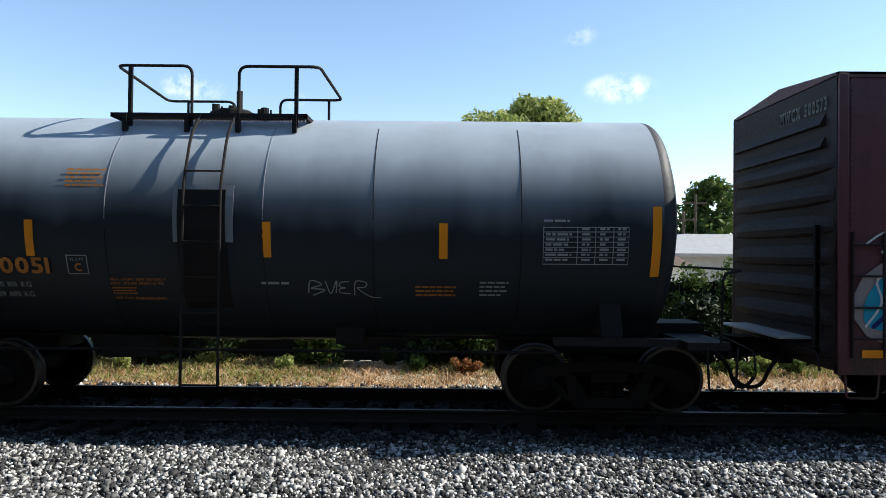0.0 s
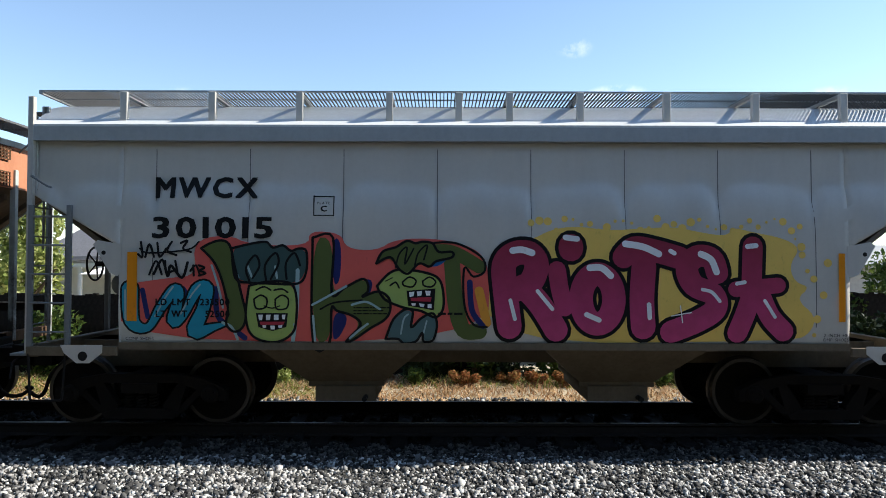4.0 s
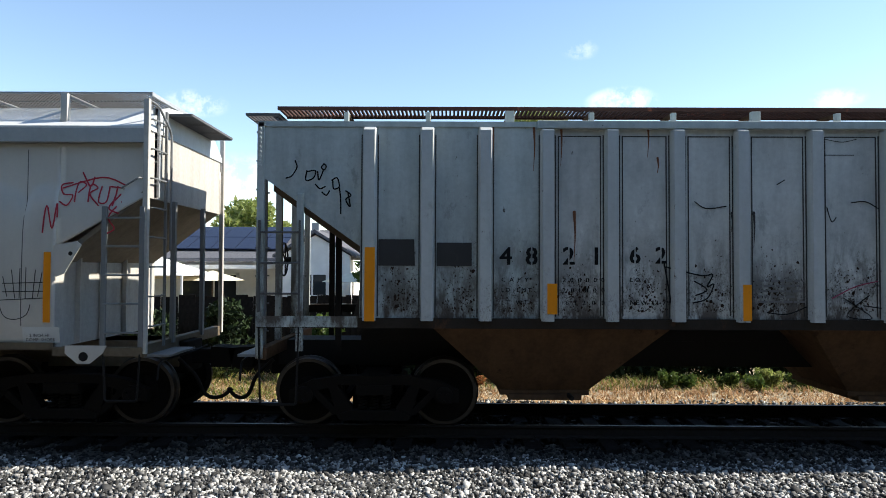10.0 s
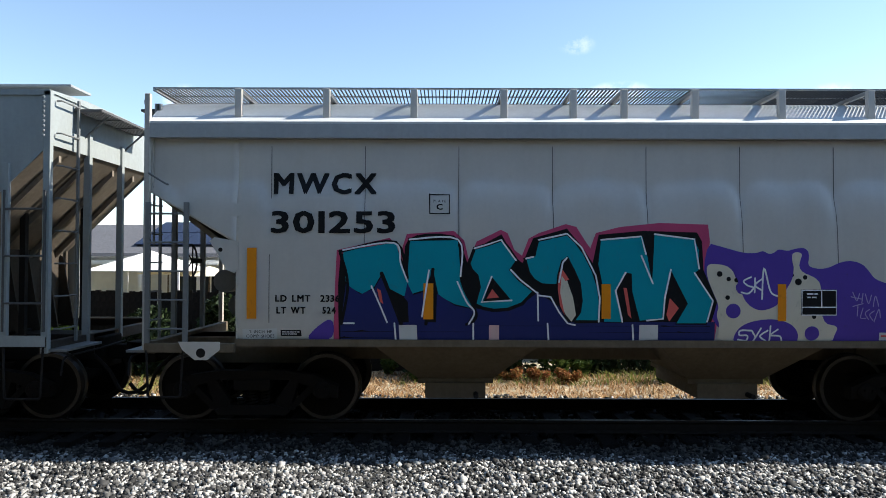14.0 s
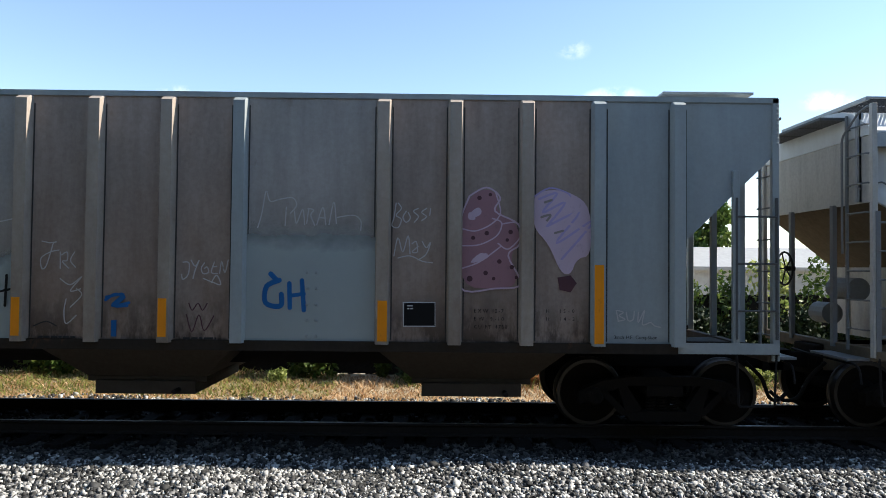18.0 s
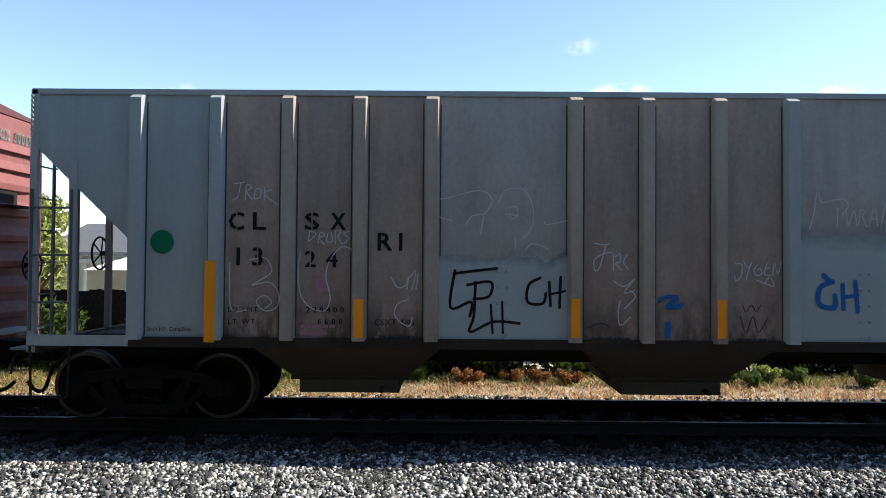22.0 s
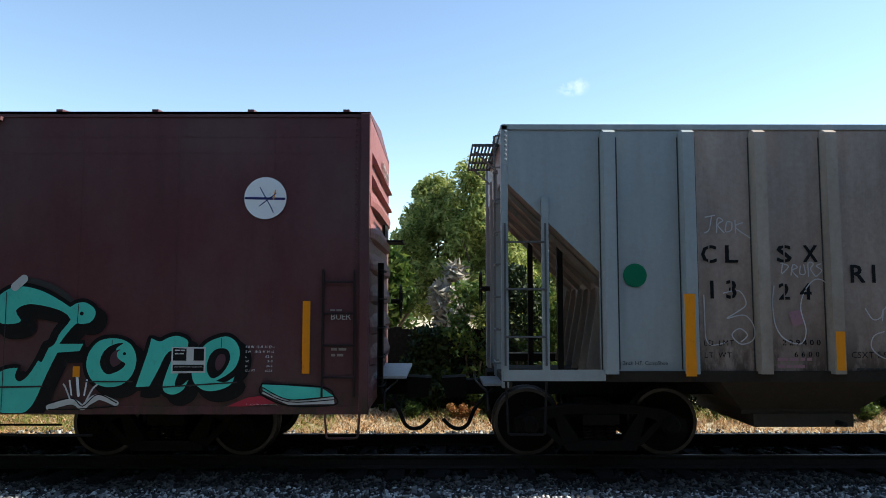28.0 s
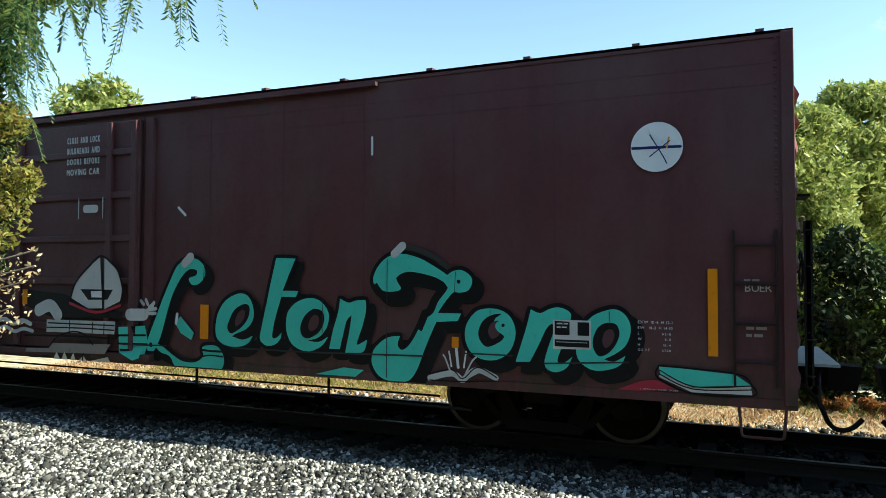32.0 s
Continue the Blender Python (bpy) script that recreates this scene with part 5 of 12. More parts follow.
MID_A = -29.24


def ribs_about(mid, xs):
    return [round(v - mid, 3) for v in xs]


hopper_r, ribbed_depth = ribbed_hopper(
    MID_A, "weathered blue-grey ribbed covered hopper with rust and scratches", 8.52, 4.055, 1.5, 1.32, 3.38, 2.45, ribs_about(MID_A, RIBS_A), 7.05,
    [(-4.72, 1.54, 0.56, 1.4, 0.44, 1.46, 0.72, 0.36), (0.09, 1.46, 0.56, 1.4, 0.44, 1.46, 0.72, 0.36), (4.75, 1.5, 0.56, 1.4, 0.44, 1.46, 0.72, 0.36)],
    (lambda xm: M["ribbed_teal" if abs(xm) > 4.9 else "ribbed_blue"], lambda r: M["rust_rib"] if abs(r - 6.41) < 0.1 else M["rib_pale"], M["ribbed_rust"], M["ribbed_teal"]), 0.16, 0.0, True)
hopper_b, _ = smooth_hopper(-45.08, "grey curved-side covered hopper with teal and purple spray paint", "freight train cars")
MID_B = -60.57
RIB_STEP = 0.924
RIBS_B = [-67.56] + [round(MID_B + 0.04 + RIB_STEP * (k - 6.5), 3) for k in range(14) if k not in (4, 9)] + [-53.5]
hopper_c, rib_depth_b = ribbed_hopper(
    MID_B, "taupe and grey ribbed covered hopper with stencilled letters", 8.37, 4.395, 1.18, 1.25, 3.7, 2.48, ribs_about(MID_B, RIBS_B), 7.04,
    [(-4.3, 1.3, 0.75, 1.12, 0.6, 1.4, 0.9, 0.42), (0.05, 1.3, 0.75, 1.12, 0.6, 1.4, 0.9, 0.42), (4.45, 1.3, 0.75, 1.12, 0.6, 1.4, 0.9, 0.42)],
    (lambda xm: M["cool_grey"] if abs(xm) > 6.05 else M["taupe_clean" if 1.8 < abs(xm) < 2.9 else "taupe"], lambda r: M["taupe_rib"] if abs(r) < 5.9 and not 1.0 < r < 1.8 else M["cool_grey"], M["under_taupe"], M["cool_grey"]), 0.17, 0.0, None)
boxcar_back = boxcar(-70.65, 20.4, "oxide-red boxcar with large teal spray-painted script", -8.7)

# ---- loose ballast ----
stones("ballast_stones", 42000, (-10.5, 2.0), (3.6, 6.0), 0.0235, -0.235, 41, "grey crushed-stone ballast in sun and shadow")
stones("ballast_stones", 15000, (-12, 10), (-3.8, 3.6), 0.036, -0.235, 43, "grey crushed-stone ballast underfoot")
stones("ballast_stones", 9000, (2.0, 11.0), (3.6, 6.0), 0.034, -0.235, 44, "grey crushed-stone ballast in sun and shadow")
# stones under and beside the train, with its shade in their colour
stones("track_bed_stones", 7000, (-11, 8), (9.3, 12.2), 0.036, -0.235, 31, "dark ballast between the sleepers, the train's shade painted in").data.materials[0] = M["shaded_track_stone"]
stones("track_bed_stones", 22000, (-11, 8), (8.55, 9.4), 0.0225, -0.235, 32, "brown ballast along the sleeper ends, the train's shade painted in").data.materials[0] = M["shaded_edge_stone"]
stones("ballast_stones", 74000, (-11.0, 7.6), (6.0, 8.75), 0.0215, -0.235, 3, "grey crushed-stone ballast in sun and shadow")


# ---- plants ----
M["leaf_bright"] = island("bright_leaves", [(0.11, 0.16, 0.035), (0.29, 0.335, 0.09), (0.52, 0.53, 0.2), (0.18, 0.23, 0.055)], 0.4, 0.45)
M["leaf_dark"] = island("dark_leaves", [(0.03, 0.065, 0.015), (0.075, 0.125, 0.025), (0.14, 0.18, 0.04), (0.045, 0.085, 0.018)], 0.45, 0.4)
# dark copy of the leaves with the hedge's shade put into its colour
M["leaf_shaded"] = island("shaded_green_leaves", [(0.008, 0.017, 0.005), (0.018, 0.034, 0.01), (0.034, 0.055, 0.015), (0.012, 0.024, 0.007)], 0.6, 0.05)
M["leaf_pepper"] = island("pepper_tree_leaves", [(0.03, 0.09, 0.05), (0.07, 0.15, 0.06), (0.16, 0.24, 0.07), (0.3, 0.32, 0.09)], 0.4, 0.4)
M["leaf_shrub"] = island("sunlit_shrub_leaves", [(0.06, 0.08, 0.015), (0.28, 0.28, 0.05), (0.5, 0.44, 0.13), (0.12, 0.15, 0.025), (0.42, 0.27, 0.1)], 0.5, 0.5)
M["dry_twigs"] = island("dry_twigs", [(0.2, 0.16, 0.12), (0.36, 0.32, 0.26), (0.45, 0.42, 0.36)], 0.9)
M["dry_leaf"] = island("dry_golden_leaves", [(0.3, 0.2, 0.1), (0.6, 0.46, 0.26), (0.75, 0.64, 0.44), (0.42, 0.28, 0.14)], 0.8, 0.3)
M["straw"] = island("dry_grass", [(0.2, 0.1, 0.045), (0.5, 0.31, 0.15), (0.72, 0.53, 0.32), (0.34, 0.17, 0.075), (0.6, 0.41, 0.23), (0.11, 0.075, 0.03)], 0.9, 0.25)
M["green_grass"] = island("green_grass", [(0.08, 0.1, 0.02), (0.2, 0.22, 0.05), (0.35, 0.33, 0.1)], 0.8, 0.3)
M["red_weed"] = island("reddish_weed", [(0.25, 0.08, 0.03), (0.35, 0.16, 0.06), (0.16, 0.14, 0.04)], 0.8, 0.25)
M["sky_block"] = simple("dark_sky_block", (0.03, 0.045, 0.02), 0.9, 0.5, 3.0, 1.0, 0.1)
M["bark"] = simple("tree_bark", (0.12, 0.09, 0.065), 0.9, 0.4, 12.0)


def leaves(name, clumps, per, size, material, parent, seed, long=1.6):
    """Small leaves in uneven clumps; a clump is its middle and radius."""
    rng = np.random.default_rng(seed)
    mids = []
    for (x, y, z, r) in clumps:
        n = int(per * max(0.15, r) ** 2)
        d = rng.normal(0, 1, (n, 3))
        d /= np.linalg.norm(d, axis=1)[:, None]
        d *= (r * rng.uniform(0.55, 1.08, (n, 1)) ** 0.7)
        d[:, 2] *= 0.85
        mids.append(d + (x, y, z))
    c = np.concatenate(mids)
    n = len(c)
    a = rng.normal(0, 1, (n, 3))
    a /= np.linalg.norm(a, axis=1)[:, None]
    b = np.cross(a, rng.normal(0, 1, (n, 3)))
    b /= np.linalg.norm(b, axis=1)[:, None]
    s = size * rng.uniform(0.6, 1.4, (n, 1))
    v = np.stack([c - a * s * long / 2, c + b * s * 0.35, c + a * s * long / 2, c - b * s * 0.35], 1).reshape(-1, 3)
    f = np.arange(4 * n).reshape(n, 4)
    return mesh_part(name, mesh_from(name, v, f), M[material], parent)


def clumps_in(x, y, z0, z1, rx, ry, n, r, seed, point=0.35):
    """Clumps for a crown between z0 and z1, narrower towards its top, with an uneven outline."""
    rng = random.Random(seed)
    out = []
    for k in range(n):
        t = rng.random()
        w = (1 - point * t) * math.sqrt(max(0.05, 1 - (2 * t - 0.9) ** 2 * 0.75))
        a = rng.uniform(0, 2 * math.pi)
        q = math.sqrt(rng.uniform(0.1, 1))
        out.append((x + rx * w * q * math.cos(a), y + ry * w * q * math.sin(a), z0 + (z1 - z0) * t, r * rng.uniform(0.6, 1.25)))
    return out


def tree(label, x, y, ground, trunk_h, z0, z1, rx, n, r, per, size, material, seed, point=0.35, long=1.6):
    rng = random.Random(seed)
    t = thing("tree", label, "tree", x, y, ground, "trees beyond the track")
    bm = bmesh.new()
    tube(bm, [(0, 0, -0.1), (0.06, 0.02, trunk_h * 0.5), (-0.05, 0.05, trunk_h), (0.05, 0, trunk_h + (z1 - z0) * 0.5)], [0.2, 0.15, 0.11, 0.03], 9)
    part("trunk", bm, M["bark"], t, smooth=True)
    for k in range(6):
        a = k * 1.05 + rng.random()
        h = trunk_h * rng.uniform(0.7, 1.0)
        part("limb", tubes([(0, 0, h), (0.4 * rx * math.cos(a), 0.4 * rx * math.sin(a), h + 0.25 * (z1 - z0)), (0.75 * rx * math.cos(a), 0.75 * rx * math.sin(a), h + 0.45 * (z1 - z0))], r=0.045, seg=6), M["bark"], t)
    leaves("crown", clumps_in(0, 0, z0 - ground, z1 - ground, rx, rx, n, r, seed, point), per, size, material, t, seed, long)
    return t


def bush(label, x, y, ground, rx, ry, h, n, r, per, size, material, seed):
    t = thing("bush", label, "bush", x, y, ground, "bushes by the fence")
    part("stem", tubes([(0, 0, -0.05), (0.05, 0, h * 0.4)], [(0, 0, -0.05), (-0.15, 0.1, h * 0.45)], [(0, 0, -0.05), (0.2, -0.1, h * 0.4)], r=0.02, seg=5), M["bark"], t)
    leaves("foliage", clumps_in(0, 0, 0.02, h, rx, ry, n, r, seed, 0.2), per, size, material, t, seed)
    return t


tree("tall tree with yellow-green leaves behind the hedge", 3.4, 26.5, -0.4, 3.0, 2.0, 7.75, 2.3, 200, 0.55, 560, 0.12, "leaf_bright", 11, 0.02, 2.2)
tree("dense tree with pale green leaves", 1.5, 23.0, -0.4, 2.2, 1.6, 6.8, 1.7, 150, 0.45, 760, 0.1, "leaf_bright", 20, 0.3, 2.2)
tree("bushy tree with drooping green leaves", -0.1, 24.5, -0.4, 2.6, 1.8, 6.2, 1.9, 160, 0.5, 700, 0.105, "leaf_bright", 12, 0.45, 2.2)
tree("small dark broad-leaved tree beside the fence", -1.55, 20.5, -0.4, 1.6, 1.3, 3.5, 1.0, 46, 0.4, 420, 0.16, "leaf_dark", 13, 0.3, 2.2)
tree("wide tree with bare top twigs behind the house", -11.8, 42.0, -0.4, 2.0, 2.0, 5.6, 3.3, 70, 0.8, 200, 0.24, "leaf_bright", 14, 0.1)
tree("tall sunlit tree behind the boxcar", -23.2, 21.0, -0.4, 3.5, 3.0, 9.3, 3.2, 150, 0.65, 330, 0.17, "leaf_bright", 19, 0.4)
tree("narrow dark cypress behind the house", -6.0, 40.0, -0.4, 2.0, 1.5, 6.6, 0.65, 50, 0.45, 420, 0.18, "leaf_dark", 15, 0.7)
tree("dark round tree behind the pale building", 14.2, 37.0, -0.4, 2.4, 2.5, 6.0, 1.7, 60, 0.6, 300, 0.2, "leaf_dark", 16, 0.2)
tree("yellow-green tree at the end of the fence", -13.2, 22.0, -0.4, 1.5, 0.9, 3.9, 1.5, 60, 0.5, 300, 0.15, "leaf_bright", 17, 0.3)
tree("yellow-green tree at the end of the fence", -16.2, 22.5, -0.4, 1.5, 0.6, 4.3, 1.7, 60, 0.55, 280, 0.15, "leaf_bright", 18, 0.3)
# low front bushes take the leaf copy that has shade painted in
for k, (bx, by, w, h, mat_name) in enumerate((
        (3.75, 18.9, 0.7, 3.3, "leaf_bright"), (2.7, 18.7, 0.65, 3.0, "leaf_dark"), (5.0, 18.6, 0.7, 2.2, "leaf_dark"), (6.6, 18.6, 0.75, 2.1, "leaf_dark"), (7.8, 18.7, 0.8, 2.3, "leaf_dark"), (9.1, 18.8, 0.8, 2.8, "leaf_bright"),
        (10.6, 19.0, 0.95, 3.0, "leaf_dark"), (12.3, 19.0, 1.0, 3.0, "leaf_dark"), (1.75, 17.0, 0.8, 3.2, "leaf_shaded"), (0.75, 16.9, 0.75, 2.9, "leaf_dark"), (-0.3, 17.0, 0.6, 1.8, "leaf_shaded"), (2.7, 17.2, 0.7, 2.7, "leaf_dark"), (3.7, 17.4, 0.7, 1.5, "leaf_shaded"), (4.9, 17.5, 0.8, 1.4, "leaf_shaded"), (6.2, 17.5, 0.8, 1.5, "leaf_shaded"), (7.5, 17.5, 0.8, 1.4, "leaf_shaded"), (8.7, 17.5, 0.8, 1.5, "leaf_shaded"), (9.9, 17.5, 0.8, 1.3, "leaf_shaded"), (11.1, 17.5, 0.8, 1.4, "leaf_shaded"), (12.3, 17.5, 0.8, 1.4, "leaf_shaded"), (-2.9, 17.0, 0.5, 1.25, "leaf_bright"),
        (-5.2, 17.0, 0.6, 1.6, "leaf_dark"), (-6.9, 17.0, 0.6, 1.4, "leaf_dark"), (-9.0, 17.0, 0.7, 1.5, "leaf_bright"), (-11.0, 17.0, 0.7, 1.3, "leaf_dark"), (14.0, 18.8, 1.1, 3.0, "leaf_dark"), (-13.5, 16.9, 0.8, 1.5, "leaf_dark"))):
    bush("leafy green bush against the fence" if bx < 1 else "tall green hedge bush beside the track", bx, by - 0.85 if by < 17.6 else by, -0.42, w, w * 0.6, h, 64 if mat_name == "leaf_shaded" else 34, 0.3, 620, 0.1, mat_name if bx > 0.5 else {"leaf_bright": "leaf_dark", "leaf_dark": "leaf_shaded"}.get(mat_name, mat_name), 30 + k)

dry = thing("dry_vine", "grey dried vine heaped over a post", "dry plant", 0.3, 20.2, -0.4)
part("post", tubes([(0, 0, -0.05), (0, 0, 2.6)], r=0.04), M["bark"], dry)
leaves("twig_mass", clumps_in(0, 0, 1.6, 3.5, 0.55, 0.4, 18, 0.3, 71, 0.6), 900, 0.16, "dry_twigs", dry, 71, 3.0)


def blades(name, n, xr, yr, h, material, seed, label, base=None):
    """Loose blades of grass: thin bent slips."""
    rng = np.random.default_rng(seed)
    x, y = rng.uniform(*xr, n), rng.uniform(*yr, n)
    z = np.array([ground_height(a, b) for a, b in zip(x, y)]) if base is None else np.full(n, base)
    hh, a = h * rng.uniform(0.35, 1.3, n), rng.uniform(0, 6.283, n)
    lean = rng.uniform(0.4, 2.2, n) * hh
    hh = hh * (0.45 + 0.75 * (0.5 + 0.5 * np.sin(x * 2.3 + 1.7 * np.sin(y * 1.9)) * np.sin(y * 2.7 + x)))
    w = 0.006 + 0.012 * rng.random(n)
    c, s = np.cos(a), np.sin(a)
    low0, low1 = np.stack([x - s * w, y + c * w, z], -1), np.stack([x + s * w, y - c * w, z], -1)
    mid0, mid1 = np.stack([x - s * w * 0.8 + c * lean * 0.3, y + c * w * 0.8 + s * lean * 0.3, z + hh * 0.6], -1), np.stack([x + s * w * 0.8 + c * lean * 0.3, y - c * w * 0.8 + s * lean * 0.3, z + hh * 0.6], -1)
    tip = np.stack([x + c * lean, y + s * lean, z + hh], -1)
    v = np.stack([low0, low1, mid1, mid0, tip], 1).reshape(-1, 3)
    i = 5 * np.arange(n)[:, None]
    f = np.concatenate([i + [0, 1, 2], i + [0, 2, 3], i + [3, 2, 4]], 1).reshape(-1, 3)
    return tagged(mesh_part(name, mesh_from(name, v, f), M[material]), label, "grass", kind="stuff")


blades("dry_grass", 30000, (-17, 15), (13.2, 16.5), 0.12, "straw", 5, "sunlit dry straw grass on the verge")
blades("green_grass", 6500, (-14, -2.2), (13.8, 16.5), 0.16, "green_grass", 6, "patchy green grass on the verge")
blades("green_grass", 2200, (-1.0, 9.5), (14.9, 16.6), 0.2, "green_grass", 7, "patchy green grass on the verge")
stones("verge_pebbles", 3600, (-16, 14), (11.9, 12.9), 0.022, -0.29, 8, "pale pebbles along the far edge of the track")


def weed(x, y, h, material, seed, label):
    """A single weed: a few stalks with small leaves."""
    rng = random.Random(seed)
    t = thing("weed", label, "weed", x, y, ground_height(x, y), "weeds on the verge")
    clumps = []
    for k in range(6):
        a, q = rng.uniform(0, 6.28), rng.uniform(0.05, 0.3)
        top = h * rng.uniform(0.6, 1.0)
        part("stalk", tubes([(0.04 * math.cos(a), 0.04 * math.sin(a), -0.02), (q * math.cos(a), q * math.sin(a), top)], r=0.008, seg=4), M["red_weed"] if material == "red_weed" else M["bark"], t)
        clumps += [(q * u * math.cos(a), q * u * math.sin(a), top * u, 0.1) for u in (0.4, 0.65, 0.85, 1.0)]
    leaves("weed_leaves", clumps, 2600, 0.045, material, t, seed)


for k, (wx, wy, wh, wm) in enumerate(((0.5, 15.2, 0.3, "red_weed"), (1.6, 15.6, 0.24, "red_weed"), (2.8, 15.3, 0.26, "red_weed"), (4.8, 15.2, 0.4, "leaf_dark"), (5.3, 15.4, 0.26, "leaf_dark"), (6.3, 15.4, 0.3, "leaf_dark"),
                                      (6.8, 15.1, 0.32, "leaf_dark"), (7.2, 15.5, 0.38, "leaf_bright"), (7.8, 15.3, 0.34, "leaf_dark"), (2.1, 15.3, 0.28, "red_weed"), (-0.6, 15.5, 0.3, "leaf_dark"), (-1.3, 16.2, 0.36, "leaf_dark"),
                                      (3.2, 16.2, 0.4, "leaf_dark"), (-3.6, 15.4, 0.3, "leaf_bright"), (-5.4, 15.8, 0.34, "leaf_bright"), (-7.1, 15.2, 0.3, "leaf_bright"), (9.2, 15.2, 0.4, "leaf_dark"), (10.4, 15.6, 0.4, "leaf_bright"))):
    weed(wx, wy, wh, wm, 90 + k, "reddish dry weed on the verge" if wm == "red_weed" else "green weed among dry grass on the verge")

# ---- fence, houses and poles beyond the track ----
M["fence_wood"] = simple("dark_fence_boards", (0.022, 0.018, 0.015), 0.9, 0.4, 7.0)
M["white_wall"] = simple("white_painted_wall", (0.8, 0.79, 0.76), 0.8, 0.06, 3.0, 0.1, 0.005)
M["roof_grey"] = simple("grey_shingles", (0.13, 0.13, 0.14), 0.85, 0.25, 14.0)
M["roof_brown"] = simple("brown_roof", (0.16, 0.12, 0.1), 0.85, 0.25, 14.0)
M["pale_roof"] = simple("pale_sheet_roof", (0.36, 0.36, 0.355), 0.7, 0.1, 4.0, 0.1, 0.005)
M["window_glass"], _nt, _b = shader("dark_window_glass")
_b.inputs["Base Color"].default_value = (0.03, 0.035, 0.04, 1)
_b.inputs["Roughness"].default_value = 0.05
M["solar"] = simple("solar_cells", (0.02, 0.026, 0.05), 0.25, 0.2, 20.0, 0.02, 0.001)
M["canvas"] = simple("cream_canvas", (0.75, 0.68, 0.52), 0.8, 0.08, 5.0, 0.1, 0.004)

fence = thing("fence", "dark timber board fence with posts", "fence", 0, 16.7, -0.45)
bm = bmesh.new()
box(bm, -0.072, 0.072, -0.012, 0.012, 0, 1.92)
board_mesh = bpy.data.meshes.new("board")
bm.to_mesh(board_mesh)
bm.free()
board_mesh.materials.append(M["fence_wood"])
rng_f = random.Random(9)
# from board 211 and post 13 on: backing added to keep the hedge dark
for k in range(305):
    b = piece("board", board_mesh, fence, Matrix.Translation((-28 + k * 0.14, 0 if k < 211 else 2.0, rng_f.uniform(-0.03, 0.04))) @ Matrix.Rotation(rng_f.uniform(-0.008, 0.008), 4, "Y"))
for k in range(18):
    part("post", boxes((-28 + k * 2.45 - 0.05, -28 + k * 2.45 + 0.05, (0.02 if k < 13 else 2.02), (0.12 if k < 13 else 2.12), -0.1, 1.95)), M["fence_wood"], fence)
part("rail", boxes((-28.1, 1.4, 0.014, 0.06, 0.4, 0.5)), M["fence_wood"], fence)
part("rail", boxes((-28.1, 1.4, 0.014, 0.06, 1.4, 1.5)), M["fence_wood"], fence)


def house_with_panels(x, y):
    h = thing("house", "white house with solar panels on a grey roof", "house", x, y, -0.45)
    part("wall", boxes((-9.5, 2.2, 0, 0.2, 0, 2.95), (-9.5, -9.3, 0.2, 7, 0, 2.95), (2.0, 2.2, 0.2, 7, 0, 2.95)), M["white_wall"], h)
    bm = bmesh.new()
    slab(bm, [(-0.5, 2.85), (-0.5, 2.98), (3.4, 4.3), (7.4, 2.98), (7.4, 2.85), (3.4, 4.16)], -9.9, 2.4)
    roof = part("roof", bm, M["roof_grey"], h)
    for r in range(2):
        for c in range(6):
            x0 = -6.3 + c * 0.98
            t0, t1 = 0.3 + r * 1.6, 0.3 + r * 1.6 + 1.52
            z = lambda t: 2.98 + (t + 0.5) * 1.32 / 3.9 + 0.08
            bm = bmesh.new()
            slab(bm, [(t0, z(t0)), (t1, z(t1)), (t1, z(t1) + 0.04), (t0, z(t0) + 0.04)], x0, x0 + 0.94)
            part("solar_panel", bm, M["solar"], roof, "dark blue solar panel")
    # front gable
    bm = bmesh.new()
    prism(bm, [(0.0, 0), (2.6, 0), (2.6, 3.05), (1.3, 3.82), (0.0, 3.05)], -1.9, -1.7)
    part("gable_wall", bm, M["white_wall"], h)
    bm = bmesh.new()
    prism(bm, [(-0.25, 2.98), (1.3, 3.9), (2.85, 2.98), (2.85, 3.08), (1.3, 4.02), (-0.25, 3.08)], -2.1, 2.0)
    part("gable_roof", bm, M["roof_grey"], h)
    w = part("window", boxes((0.7, 1.7, -1.915, -1.89, 1.6, 2.35)), M["window_glass"], h)
    part("window_frame", boxes((0.64, 1.76, -1.93, -1.905, 2.35, 2.42), (0.64, 1.76, -1.93, -1.905, 1.53, 1.6), (1.17, 1.23, -1.93, -1.912, 1.6, 2.35)), M["white_wall"], w)
    # covered patio
    part("patio_roof", boxes((-9.2, -0.4, -2.6, 0.0, 2.55, 2.7)), M["white_wall"], h)
    for px in (-9.0, -6.9, -4.8, -2.7, -0.6):
        part("patio_post", boxes((px - 0.06, px + 0.06, -2.55, -2.43, 0, 2.55)), M["white_wall"], h)
    door = part("patio_door", boxes((-4.4, -2.2, -0.03, 0.0, 0.1, 2.3)), M["window_glass"], h)
    part("door_frame", boxes((-4.5, -4.4, -0.05, 0.0, 0.1, 2.4), (-2.2, -2.1, -0.05, 0.0, 0.1, 2.4), (-4.5, -2.1, -0.05, 0.0, 2.3, 2.4)), M["white_wall"], door)
    part("chimney", boxes((0.2, 0.5, 3.0, 3.3, 3.9, 4.6)), M["pale_roof"], h)


house_with_panels(-6.2, 27.5)


